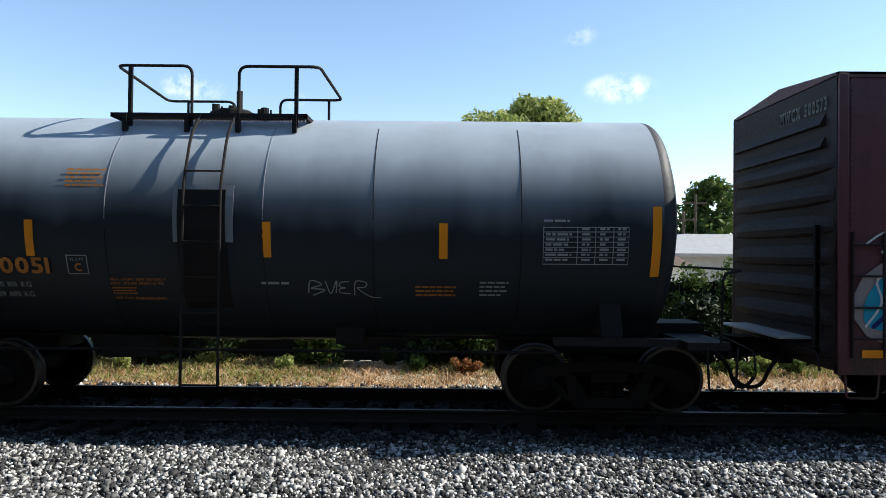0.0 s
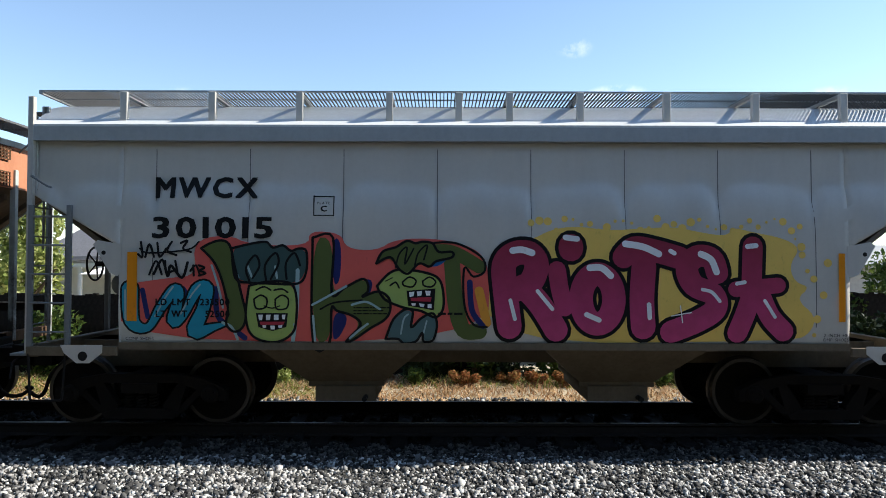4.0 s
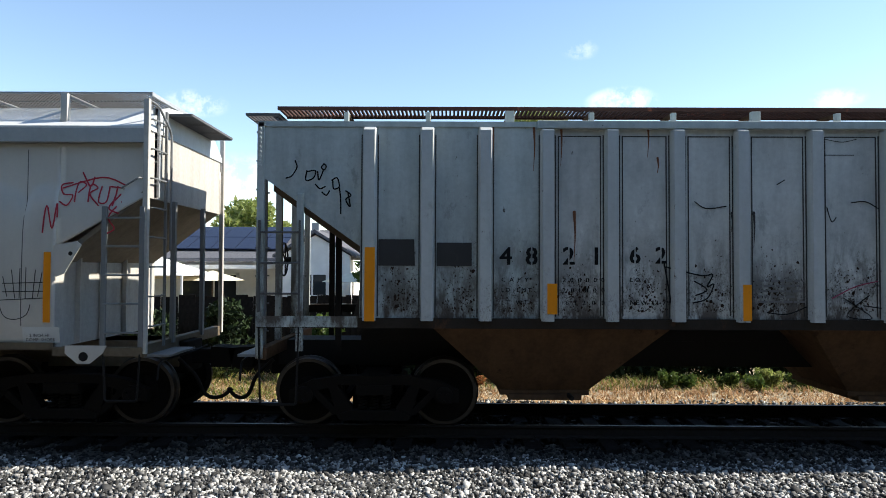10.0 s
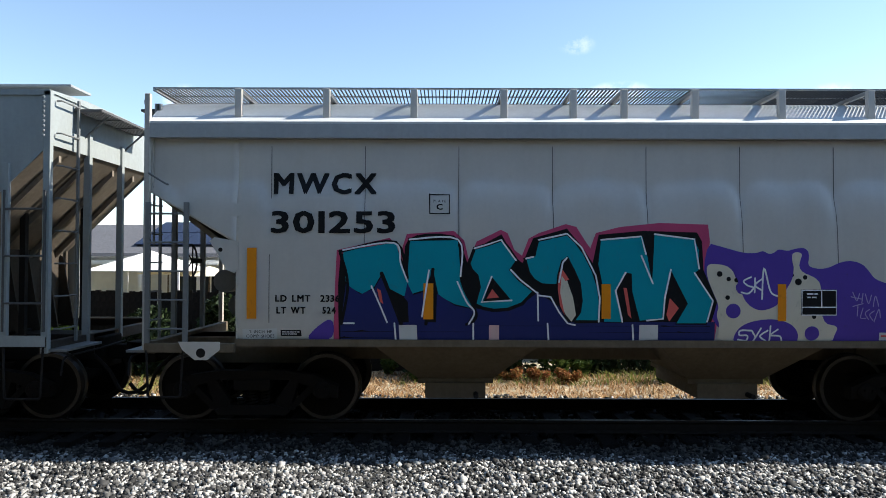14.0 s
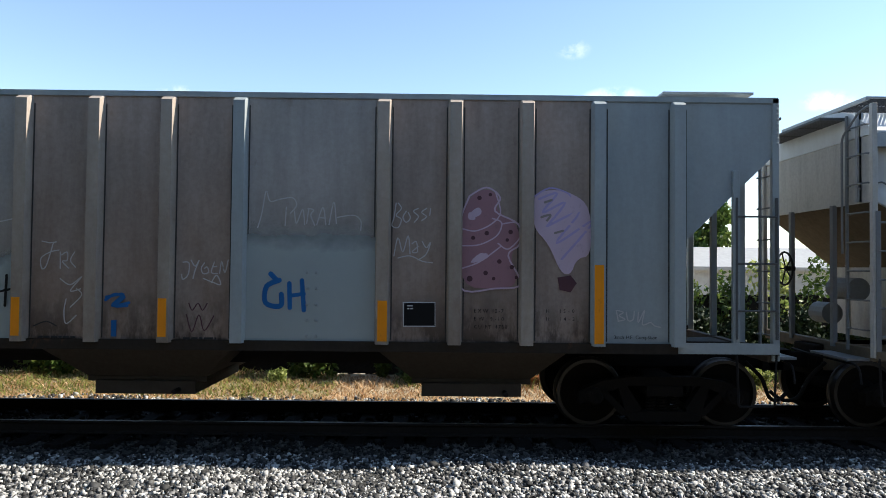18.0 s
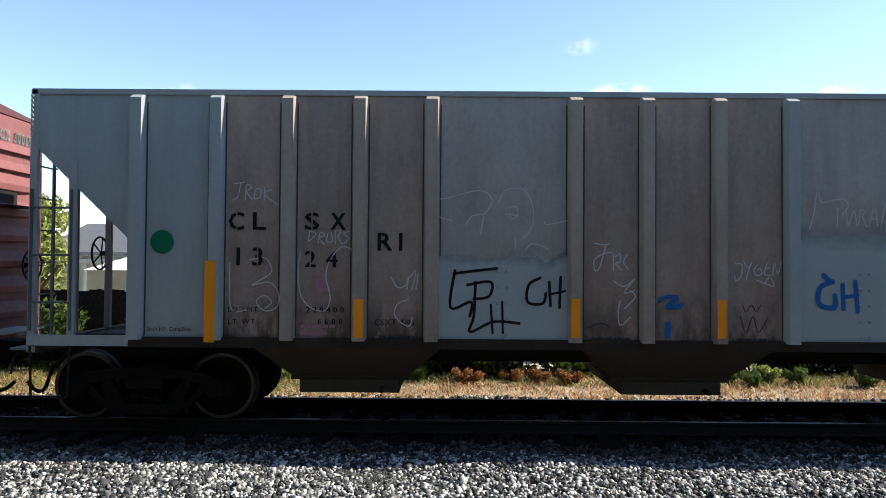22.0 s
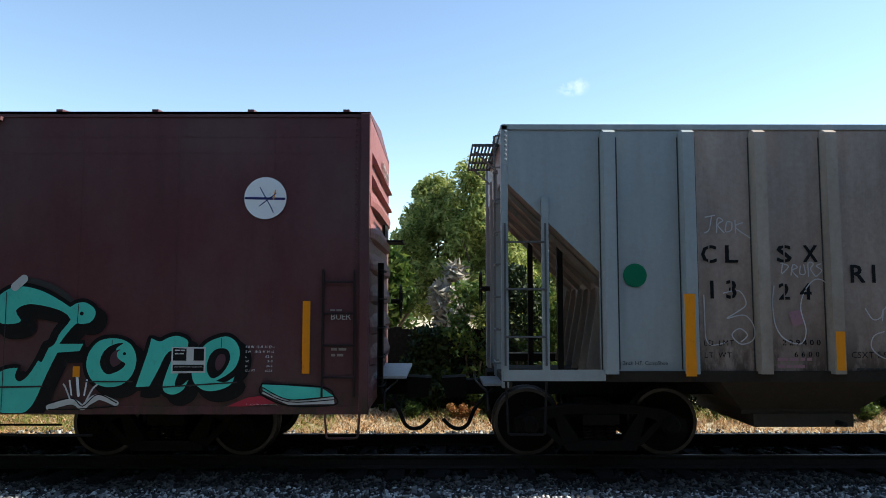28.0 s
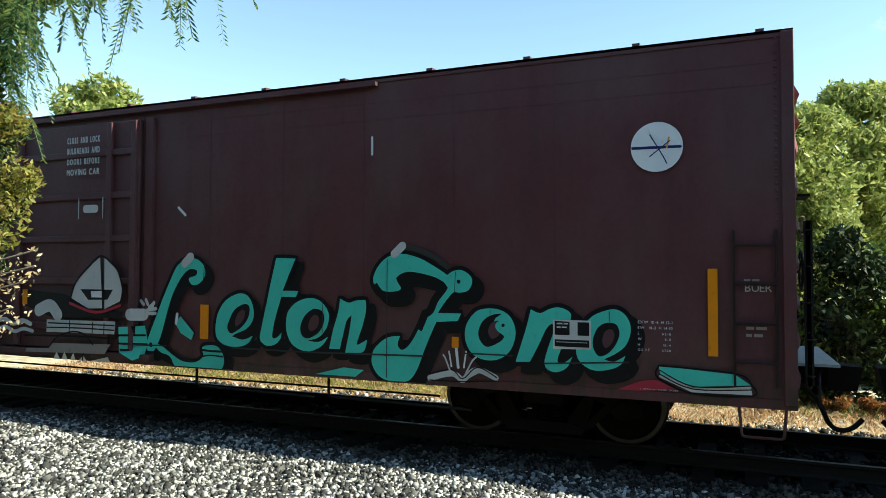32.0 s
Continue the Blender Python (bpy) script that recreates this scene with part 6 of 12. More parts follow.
def parasol(x, y, z):
    t = thing("patio_umbrella", "cream canvas patio umbrella standing open", "umbrella", x, y, -0.45, "patio umbrellas")
    part("pole", tubes([(0, 0, 0), (0, 0, z)], r=0.025), M["bark"], t)
    bm = bmesh.new()
    tip = bm.verts.new((0, 0, z + 0.05))
    rim = [bm.verts.new((1.1 * math.cos(a), 1.1 * math.sin(a), z - 0.28)) for a in (2 * math.pi * k / 8 for k in range(8))]
    for k in range(8):
        bm.faces.new((tip, rim[k], rim[(k + 1) % 8]))
    thick(part("canopy", bm, M["canvas"], t), 0.01)


parasol(-8.0, 23.5, 2.45)
parasol(-9.6, 24.0, 2.5)
parasol(-3.3, 24.2, 2.4)

canopy_tent = thing("canopy_tent", "white peaked canopy tent behind the fence", "tent", -9.6, 22.6, -0.45)
bm = bmesh.new()
tip = bm.verts.new((0, 0, 3.0))
rim = [bm.verts.new(p) for p in ((-1.5, -1.5, 2.35), (1.5, -1.5, 2.35), (1.5, 1.5, 2.35), (-1.5, 1.5, 2.35))]
for k in range(4):
    bm.faces.new((tip, rim[k], rim[(k + 1) % 4]))
thick(part("tent_top", bm, M["white_wall"], canopy_tent), 0.012)
for sx in (-1.45, 1.45):
    for sy in (-1.45, 1.45):
        part("tent_leg", boxes((sx - 0.03, sx + 0.03, sy - 0.03, sy + 0.03, 0, 2.36)), M["white_wall"], canopy_tent)

shed = thing("long_building", "long pale building with a low sheet roof", "building", 14.4, 32.0, -0.45)
part("wall", boxes((-4.2, 9, 0, 6, 0, 2.7)), M["pale_roof"], shed)
bm = bmesh.new()
slab(bm, [(-0.4, 2.6), (-0.4, 2.75), (3, 3.75), (6.4, 2.75), (6.4, 2.6)], -4.5, 9.3)
part("roof", bm, M["pale_roof"], shed)
hip = thing("house", "low house with a brown hipped roof", "house", 8.3, 29.0, -0.45)
part("wall", boxes((-2.2, 1.7, 0, 5, 0, 2.3)), M["white_wall"], hip)
bm = bmesh.new()
a = [bm.verts.new(p) for p in ((-2.6, -0.4, 2.25), (2.1, -0.4, 2.25), (2.1, 5.4, 2.25), (-2.6, 5.4, 2.25))]
b = [bm.verts.new(p) for p in ((-1.0, 2.0, 3.5), (0.3, 2.0, 3.5), (0.3, 3.0, 3.5), (-1.0, 3.0, 3.5))]
bm.faces.new(b)
bm.faces.new(a[::-1])
for k in range(4):
    bm.faces.new((a[k], a[(k + 1) % 4], b[(k + 1) % 4], b[k]))
part("roof", bm, M["roof_brown"], hip)
part("chimney", boxes((-0.6, -0.25, 2.4, 2.8, 3.2, 4.1)), M["roof_brown"], hip)
for px, py, pz in ((12.1, 35.0, 4.9), (12.9, 35.5, 5.8)):
    pole = thing("utility_pole", "wooden utility pole with a crossarm", "utility pole", px, py, -0.45, "utility poles")
    part("pole", tubes([(0, 0, 0), (0, 0, pz)], r=0.07), M["bark"], pole)
    part("crossarm", boxes((-0.6, 0.6, -0.05, 0.05, pz - 0.5, pz - 0.4)), M["bark"], pole)

# ---- pepper tree on the camera's side of the track ----
pepper = thing("pepper_tree", "pepper tree with drooping feathery branches", "tree", -8.2, 2.6, -0.25)
bm = bmesh.new()
tube(bm, [(0, 0, -0.1), (0.2, 0.1, 1.4), (0.5, 0.4, 2.8), (1.2, 0.9, 4.4)], [0.3, 0.24, 0.18, 0.09], 12)
part("trunk", bm, M["bark"], pepper, smooth=True)
for k, (ex, ey, ez) in enumerate(((3.4, 2.2, 5.6), (4.6, 2.5, 5.5), (2.4, 2.6, 5.2), (2.0, 1.2, 5.4), (1.6, 2.4, 3.6))):
    part("limb", tubes([(0.5, 0.4, 2.8), (0.5 + ex * 0.4, 0.4 + ey * 0.4, 2.8 + (ez - 2.8) * 0.7), (ex, ey, ez)], r=0.04, seg=6), M["bark"], pepper)


def fronds(name, starts, length, seed, parent):
    """Hanging stems with paired narrow leaflets."""
    rng = np.random.default_rng(seed)
    vs = []
    for (x, y, z) in starts:
        a, sway = rng.uniform(0, 6.283), rng.uniform(0.15, 0.8)
        n = int(rng.uniform(22, 34))
        ln = length * rng.uniform(0.35, 1.25)
        t = np.arange(n) / n
        p = np.stack([x + sway * ln * np.cos(a) * np.sqrt(t), y + sway * ln * np.sin(a) * np.sqrt(t), z - ln * t ** 1.1], -1)
        side = np.array([-np.sin(a), np.cos(a), 0.0])
        out = np.array([np.cos(a), np.sin(a), 0.0])
        for sgn in (-1, 1):
            lf = (0.06 + 0.045 * np.sin(np.pi * np.minimum(1, t + 0.2)))[:, None]
            d = side * sgn * 0.75 + out * 0.25 + np.array([0, 0, -0.6]) + rng.normal(0, 0.18, (n, 3))
            tip = p + d * lf
            mid = p + d * lf * 0.5
            w = np.array([0, 0, 1.0]) * 0.008 + out * 0.005
            vs.append(np.stack([p, mid + w, tip, mid - w], 1).reshape(-1, 3))
        st = out * 0.0025 + side * 0.0025
        vs.append(np.stack([p[:-1] - st, p[1:] - st, p[1:] + st, p[:-1] + st], 1).reshape(-1, 3))
    v = np.concatenate(vs)
    return mesh_part(name, mesh_from(name, v, np.arange(len(v)).reshape(-1, 4)), M["leaf_pepper"], parent)


rng_p = random.Random(21)
hang = []
for k in range(190):
    u = rng_p.random() ** 0.8
    hang.append((1.6 + 2.4 * u + rng_p.uniform(-0.2, 0.2), 1.6 + 0.9 * u + rng_p.uniform(-0.5, 0.5), 5.55 - 0.35 * u + rng_p.uniform(-0.3, 0.3)))
leaves("crown_leaves", clumps_in(0.15, 3.1, 4.3, 6.3, 1.2, 0.6, 70, 0.34, 26, -0.2), 900, 0.06, "leaf_dark", pepper, 26, 2.2)
leaves("crown_leaves", clumps_in(0.7, 2.7, 4.9, 6.4, 1.0, 0.6, 40, 0.3, 27, -0.2), 900, 0.055, "leaf_shrub", pepper, 27, 2.2)
fronds("hanging_leaves", hang, 0.85, 22, pepper)
low = [(0.9 + rng_p.uniform(-1.1, 1.0), 2.7 + rng_p.uniform(-0.7, 0.7), 4.75 + 1.3 * rng_p.random()) for k in range(420)]
low += [(0.3 + rng_p.uniform(-0.9, 0.9), 2.9 + rng_p.uniform(-0.6, 0.6), 4.2 + 1.0 * rng_p.random()) for k in range(200)]
fronds("leaf_mass", low, 0.75, 23, pepper)
leaves("inner_leaves", clumps_in(0.5, 2.9, 4.2, 6.2, 1.1, 0.7, 60, 0.3, 24, -0.15), 1300, 0.045, "leaf_pepper", pepper, 24, 2.4)

shrub = thing("shrub", "sunlit yellow-green shrub with dry twigs beside the track", "shrub", -9.9, 4.6, -0.25)
for k in range(7):
    a = k * 0.9
    part("stem", tubes([(0.1 * math.cos(a), 0.1 * math.sin(a), -0.05), (0.5 + 0.2 * math.cos(a), 0.2 + 0.2 * math.sin(a), 1.6), (1.7 + 0.3 * math.cos(a), 0.6 + 0.25 * math.sin(a), 2.8 + 0.15 * k), (2.5 + 0.5 * math.cos(a), 0.9 + 0.4 * math.sin(a), 3.2 + 0.1 * k)], r=0.02, seg=6), M["bark"], shrub)
leaves("foliage", clumps_in(2.35, 0.9, 2.45, 4.2, 0.85, 0.6, 78, 0.19, 51, -0.2), 3000, 0.046, "leaf_shrub", shrub, 51, 1.5)
# inner leaves carry the shrub's inner shade in their colour
leaves("inner_foliage", clumps_in(2.0, 1.2, 2.3, 4.3, 0.8, 0.45, 45, 0.26, 52, 0.0), 1900, 0.048, "leaf_shaded", shrub, 52, 1.6)
for k, (tx, ty, tz) in enumerate(((0.9, 0.1, 2.35), (0.95, -0.05, 2.2), (0.6, 0.1, 1.95), (0.35, 0.15, 1.75), (0.75, 0.2, 2.5))):
    tw = part("dry_twig", tubes([(0.5, 0.3, tz - 0.9), (1.9, 0.9, tz - 0.55), (2.6, 0.9 + ty * 0.5, tz - 0.18), (tx + 2.65, 0.9 + ty, tz)], r=0.009, seg=5), M["dry_twigs"], shrub)
    leaves("dry_leaves", [(1.9 + (tx + 0.7) * q / 9 + 0.02, 0.9 + ty * q / 9, tz - 0.55 + 0.55 * q / 9 - 0.06, 0.08 + 0.05 * ((q * 3 + k) % 3)) for q in range(10)], 620, 0.034, "dry_leaf", tw, 60 + k)
leaves("low_leaves", clumps_in(2.0, 1.0, 1.25, 2.3, 0.55, 0.4, 12, 0.13, 53, 0.3), 700, 0.04, "dry_leaf", shrub, 53, 1.8)
leaves("low_leaves", clumps_in(2.0, 1.0, 1.25, 2.4, 0.6, 0.4, 12, 0.14, 54, 0.3), 800, 0.045, "leaf_shrub", shrub, 54, 1.8)

# ---- unseen wall added behind the camera to block low sky light ----
bm = bmesh.new()
box(bm, -60, 60, -5.5, -4.0, -0.3, 9.0)
tagged(part("sky_block_wall", bm, M["sky_block"]), "unseen dark wall added behind the camera to block low sky light", "hedge", kind="structure")


# ---- writing and spray paint on the cars ----
INK = {
    "black": (0.005, 0.005, 0.006), "white": (0.75, 0.76, 0.76), "navy": (0.014, 0.02, 0.11), "teal": (0.0, 0.26, 0.32), "teal2": (0.08, 0.55, 0.44), "cyan": (0.02, 0.27, 0.38),
    "mustard": (0.74, 0.5, 0.12), "coral": (0.64, 0.11, 0.09), "olive": (0.085, 0.11, 0.03), "lime": (0.31, 0.4, 0.11), "darkteal": (0.045, 0.09, 0.085), "slateteal": (0.08, 0.14, 0.14),
    "paleteal": (0.3, 0.42, 0.42), "pink": (0.46, 0.06, 0.14), "palepink": (0.6, 0.4, 0.38), "purple": (0.085, 0.045, 0.3), "lilac": (0.36, 0.3, 0.5), "palegrey": (0.55, 0.55, 0.53), "orangey": (0.7, 0.3, 0.04),
    "red": (0.38, 0.03, 0.05), "dusty": (0.26, 0.22, 0.2), "soot": (0.045, 0.043, 0.042), "chalk": (0.45, 0.43, 0.42), "blueink": (0.01, 0.1, 0.28), "green": (0.0, 0.13, 0.06), "rosy": (0.3, 0.16, 0.18), "faded": (0.17, 0.165, 0.16), "wine": (0.1, 0.045, 0.055),
    "rust": (0.17, 0.065, 0.03), "cream": (0.6, 0.54, 0.42), "palelilac": (0.5, 0.38, 0.45), "tankorange": (0.4, 0.15, 0.03), "tanklight": (0.28, 0.29, 0.29),
}
for key, value in INK.items():
    M["ink_" + key] = flat_paint(key + "_spray_paint", value, 0.55, 0.55 if key in ("soot", "chalk", "dusty", "rust") else 0.22)


def graded_ink(name, low, high, z0, z1):
    """Spray paint faded from one colour at the foot to another at the head of the letters."""
    m, nt, b = shader(name)
    tc, sep = nt.nodes.new("ShaderNodeTexCoord"), nt.nodes.new("ShaderNodeSeparateXYZ")
    nt.links.new(tc.outputs["Object"], sep.inputs[0])
    col = mixed(nt, ramp(nt, sep.outputs["Z"], z0, z1), low, high)
    col = mixed(nt, ramp(nt, noise_of(nt, 5.0), 0.35, 0.75, 0.0, 0.35), col, [c * 0.6 for c in high])
    nt.links.new(col, b.inputs["Base Color"])
    b.inputs["Roughness"].default_value = 0.5
    return m


def repaint(name, colour, z0, z1):
    """A rolled-on patch that thins out towards its upper edge."""
    m, nt, b = shader(name)
    tc, sep = nt.nodes.new("ShaderNodeTexCoord"), nt.nodes.new("ShaderNodeSeparateXYZ")
    nt.links.new(tc.outputs["Object"], sep.inputs[0])
    cloudy = ramp(nt, noise_of(nt, 1.6, (1, 1, 1), 5.0), 0.3, 0.7)
    nt.links.new(mixed(nt, times(nt, cloudy, 0.4), colour, [c * 0.78 for c in colour]), b.inputs["Base Color"])
    b.inputs["Roughness"].default_value = 0.6
    add = nt.nodes.new("ShaderNodeMath")
    nt.links.new(sep.outputs["Z"], add.inputs[0])
    nt.links.new(ramp(nt, noise_of(nt, 3.0, (1, 1, 1), 5.0), 0.2, 0.8, -0.1, 0.1), add.inputs[1])
    clear, mix = nt.nodes.new("ShaderNodeBsdfTransparent"), nt.nodes.new("ShaderNodeMixShader")
    nt.links.new(ramp(nt, add.outputs[0], z0, z1), mix.inputs[0])
    nt.links.new(b.outputs[0], mix.inputs[1])
    nt.links.new(clear.outputs[0], mix.inputs[2])
    nt.links.new(mix.outputs[0], nt.nodes["Material Output"].inputs["Surface"])
    return m


M["ink_repaint_low"] = repaint("grey_green_repaint", (0.32, 0.36, 0.355), 2.14, 2.36)
M["ink_repaint_high"] = repaint("grey_green_repaint", (0.32, 0.36, 0.355), 2.36, 2.74)
M["ink_maroon"] = graded_ink("magenta_spray_paint", (0.56, 0.05, 0.19), (0.27, 0.014, 0.045), 1.2, 2.5)


def flat_depth(z, x):
    return -1.726 if -11.8 < x < -8.68 and z < 4.3 else -1.646 if -8.68 <= x < -8.44 else -1.592


def tank_depth(z, x):
    return tank_skin(z)


ON_A, ON_B = (hopper_a, smooth_depth), (hopper_b, smooth_depth)
ON_D, ON_R, ON_C, ON_T = (boxcar_back, flat_depth), (hopper_r, ribbed_depth), (hopper_c, rib_depth_b), (tank, tank_depth)


LAID = {}
SILL_LOW = 0.7


def draped(canvas, name, ink, layer, bm, step=0.08):
    """Lay a flat drawing in x and z on the side of a car, a few millimetres proud."""
    car, depth = canvas
    if depth in (smooth_depth, tank_depth):
        zs = [v.co.z for v in bm.verts]
        z = min(zs) + step
        while z < max(zs):
            bmesh.ops.bisect_plane(bm, geom=bm.verts[:] + bm.edges[:] + bm.faces[:], plane_co=(0, 0, z), plane_no=(0, 0, 1))
            z += step
    if depth == smooth_depth:
        xs = [v.co.x for v in bm.verts]
        x = math.floor(min(xs) / 0.11) * 0.11 + 0.11
        while x < max(xs):
            bmesh.ops.bisect_plane(bm, geom=bm.verts[:] + bm.edges[:] + bm.faces[:], plane_co=(x, 0, 0), plane_no=(1, 0, 0))
            x += 0.11
    if canvas == ON_D:
        # nothing is sprayed below the sill
        bmesh.ops.bisect_plane(bm, geom=bm.verts[:] + bm.edges[:] + bm.faces[:], plane_co=(0, 0, SILL_LOW), plane_no=(0, 0, -1), clear_outer=True)
        if not bm.faces:
            bm.free()
            return None
    LAID[car.name] = LAID.get(car.name, 0) + 1
    lift = (0.016 if depth in (ribbed_depth, rib_depth_b) else 0.011) + 0.003 * layer + 0.00019 * (LAID[car.name] % 15)
    for v in bm.verts:
        v.co.y += depth(v.co.z, v.co.x) - lift
    for f in bm.faces:
        f.normal_update()
        if f.normal.y > 0:
            f.normal_flip()
    me = bpy.data.meshes.new(name)
    bm.to_mesh(me)
    bm.free()
    return mesh_part(name, me, M["ink_" + ink], car)


def curve_through(pts, steps=5, closed=False):
    """A smooth line through the points."""
    n = len(pts)
    if n < 3:
        return list(pts)
    out = []
    for i in range(n if closed else n - 1):
        if closed and pts[i] == pts[(i + 1) % n]:
            continue
        p0, p1, p2, p3 = (pts[(i + k) % n] if closed else pts[min(max(i + k, 0), n - 1)] for k in (-1, 0, 1, 2))
        for q in range(steps):
            t = q / steps
            out.append(tuple(0.5 * (2 * b + (c - a) * t + (2 * a - 5 * b + 4 * c - d) * t * t + (3 * b - a - 3 * c + d) * t ** 3) for a, b, c, d in zip(p0, p1, p2, p3)))
    return out if closed else out + [pts[-1]]


def ribbon_bm(pts, width, closed=False, smooth=True):
    line = curve_through(pts, 5, closed) if smooth else list(pts)
    n, h = len(line), width / 2
    bm = bmesh.new()
    left, right = [], []
    for i, (x, z, *own) in enumerate(line):
        h = own[0] * width / 2 if own else width / 2
        a = line[(i - 1) % n] if closed else line[max(i - 1, 0)]
        b = line[(i + 1) % n] if closed else line[min(i + 1, n - 1)]
        dx, dz = b[0] - a[0], b[1] - a[1]
        d = math.hypot(dx, dz) or 1e-6
        left.append(bm.verts.new((x - dz / d * h, -2e-5 * i, z + dx / d * h)))
        right.append(bm.verts.new((x + dz / d * h, -2e-5 * i, z - dx / d * h)))
    for i in range(n if closed else n - 1):
        j = (i + 1) % n
        bm.faces.new((left[i], right[i], right[j], left[j]))
    if not closed:
        for (x, z, *own), a, b, sign in ((line[0], left[0], right[0], 1), (line[-1], left[-1], right[-1], -1)):
            t0 = math.atan2(a.co.z - z, a.co.x - x)
            h = math.hypot(a.co.z - z, a.co.x - x)
            arc = [bm.verts.new((x + h * math.cos(t0 + sign * math.pi * k / 7), 0, z + h * math.sin(t0 + sign * math.pi * k / 7))) for k in range(1, 7)]
            bm.faces.new([a, *arc, b])
    return bm


EDGED = {"maroon": ("black", 0.095, 0.0), "cyan": ("black", 0.05, 0.0)}


def edge_of(canvas, ink, layer, width, pts, closed=False):
    """The dark outline behind a letter, and the drop shadow of the script."""
    dark, more, drop = EDGED[ink]
    wider = [(p[0], p[1], p[2] + more) if len(p) > 2 else p for p in pts]
    full = 1.0 if len(pts[0]) > 2 else width + more
    draped(canvas, "graffiti_outline", dark, layer - 1, ribbon_bm(wider, full, closed))
    if drop:
        draped(canvas, "graffiti_shadow", dark, layer - 2, ribbon_bm([(p[0] + drop, p[1] - drop, *p[2:]) for p in wider], full, closed))


def swelling(canvas, name, ink, layer, closed, *pts):
    """A stroke whose width, the third number of each point, swells and thins."""
    pts = [(p[0], p[1], p[2] * 0.9) for p in pts]
    if ink in EDGED:
        edge_of(canvas, ink, layer, 1.0, pts, closed)
    draped(canvas, name, ink, layer, ribbon_bm(pts, 1.0, closed))


def ribbon(canvas, name, ink, layer, width, *pts):
    if name == "graffiti_letter" and ink in EDGED:
        edge_of(canvas, ink, layer, width, pts)
    draped(canvas, name, ink, layer, ribbon_bm(pts, width, smooth=name != "frame"))


def ring(canvas, name, ink, layer, width, mid, rx, rz):
    pts = [(mid[0] + rx * math.cos(a), mid[1] + rz * math.sin(a)) for a in (2 * math.pi * k / 14 for k in range(14))]
    if ink in EDGED:
        edge_of(canvas, ink, layer, width, pts, True)
    draped(canvas, name, ink, layer, ribbon_bm(pts, width, True))


def softened(pts):
    """An outline with its corners cut twice."""
    for _ in range(2):
        pts = [q for (x, z), (u, w) in zip(pts, tuple(pts[1:]) + tuple(pts[:1])) for q in ((x * 0.75 + u * 0.25, z * 0.75 + w * 0.25), (x * 0.25 + u * 0.75, z * 0.25 + w * 0.75))]
    return pts


def patch(canvas, name, ink, layer, *pts):
    line = softened(pts) if name.startswith(("spray", "graffiti_s", "graffiti_hea")) else pts
    bm = bmesh.new()
    bm.faces.new([bm.verts.new((x, 0, z)) for x, z in line])
    bm.normal_update()
    bmesh.ops.triangulate(bm, faces=bm.faces[:])
    draped(canvas, name, ink, layer, bm)


def filled(pts):
    bm = bmesh.new()
    line = [p for p, q in zip(pts, pts[1:] + pts[:1]) if math.hypot(p[0] - q[0], p[1] - q[1]) > 1e-4]
    bm.faces.new([bm.verts.new((x, 0, z)) for x, z in line])
    bm.normal_update()
    bmesh.ops.triangulate(bm, faces=bm.faces[:], ngon_method="EAR_CLIP")
    return bm


def script_letter(canvas, *pts):
    """A filled letter with its dark edge and the drop shadow below it."""
    line = curve_through(pts, 4, True)
    draped(canvas, "graffiti_letter", "teal2", 3, filled(line))
    draped(canvas, "graffiti_outline", "black", 2, ribbon_bm(line, 0.1, True, False))
    under = [(x + 0.1, z - 0.09) for x, z in line]
    draped(canvas, "graffiti_shadow", "black", 1, filled(under))
    draped(canvas, "graffiti_shadow", "black", 1, ribbon_bm(under, 0.1, True, False))


def script_gap(canvas, *pts):
    """The hole of a letter: bare paint with a dark edge."""
    line = curve_through(pts, 4, True)
    draped(canvas, "graffiti_gap", "black", 4, filled(line))
    mid = [sum(p[k] for p in line) / len(line) for k in (0, 1)]
    draped(canvas, "bare_paint", "wine", 5, filled([(mid[0] + 0.03 + (x - mid[0]) * 0.45, mid[1] + 0.01 + (z - mid[1]) * 0.55) for x, z in line]))


def disc(canvas, name, ink, layer, mid, r):
    bm = bmesh.new()
    bm.faces.new([bm.verts.new((mid[0] + r * math.cos(a), 0, mid[1] + r * math.sin(a))) for a in (2 * math.pi * k / 36 for k in range(36))])
    draped(canvas, name, ink, layer, bm)


def bars(canvas, name, ink, layer, x0, x1, z0, z1, rows):
    """Lines of small print, too small to read: one short bar for each word."""
    pitch = (z1 - z0) / (rows - 0.4)
    high = min(pitch * 0.42, 0.04) if name != "sign_lettering" else pitch * 0.6
    rng = random.Random(int(x0 * 100) + rows)
    for k in range(rows):
        z = z1 - k * pitch
        x, cut = x0, x1 - (x1 - x0) * (0.0, 0.12, 0.05, 0.2)[k % 4]
        bm = bmesh.new()
        while x < cut - 0.02:
            e = min(cut, x + high * rng.uniform(1.4, 5.0)) if name != "sign_lettering" else cut
            bm.faces.new([bm.verts.new((u, 0, zz)) for u, zz in ((x, z - high), (e, z - high), (e, z), (x, z))])
            x = e + high * 0.7
        draped(canvas, name, ink, layer, bm)


GLYPHS = {}


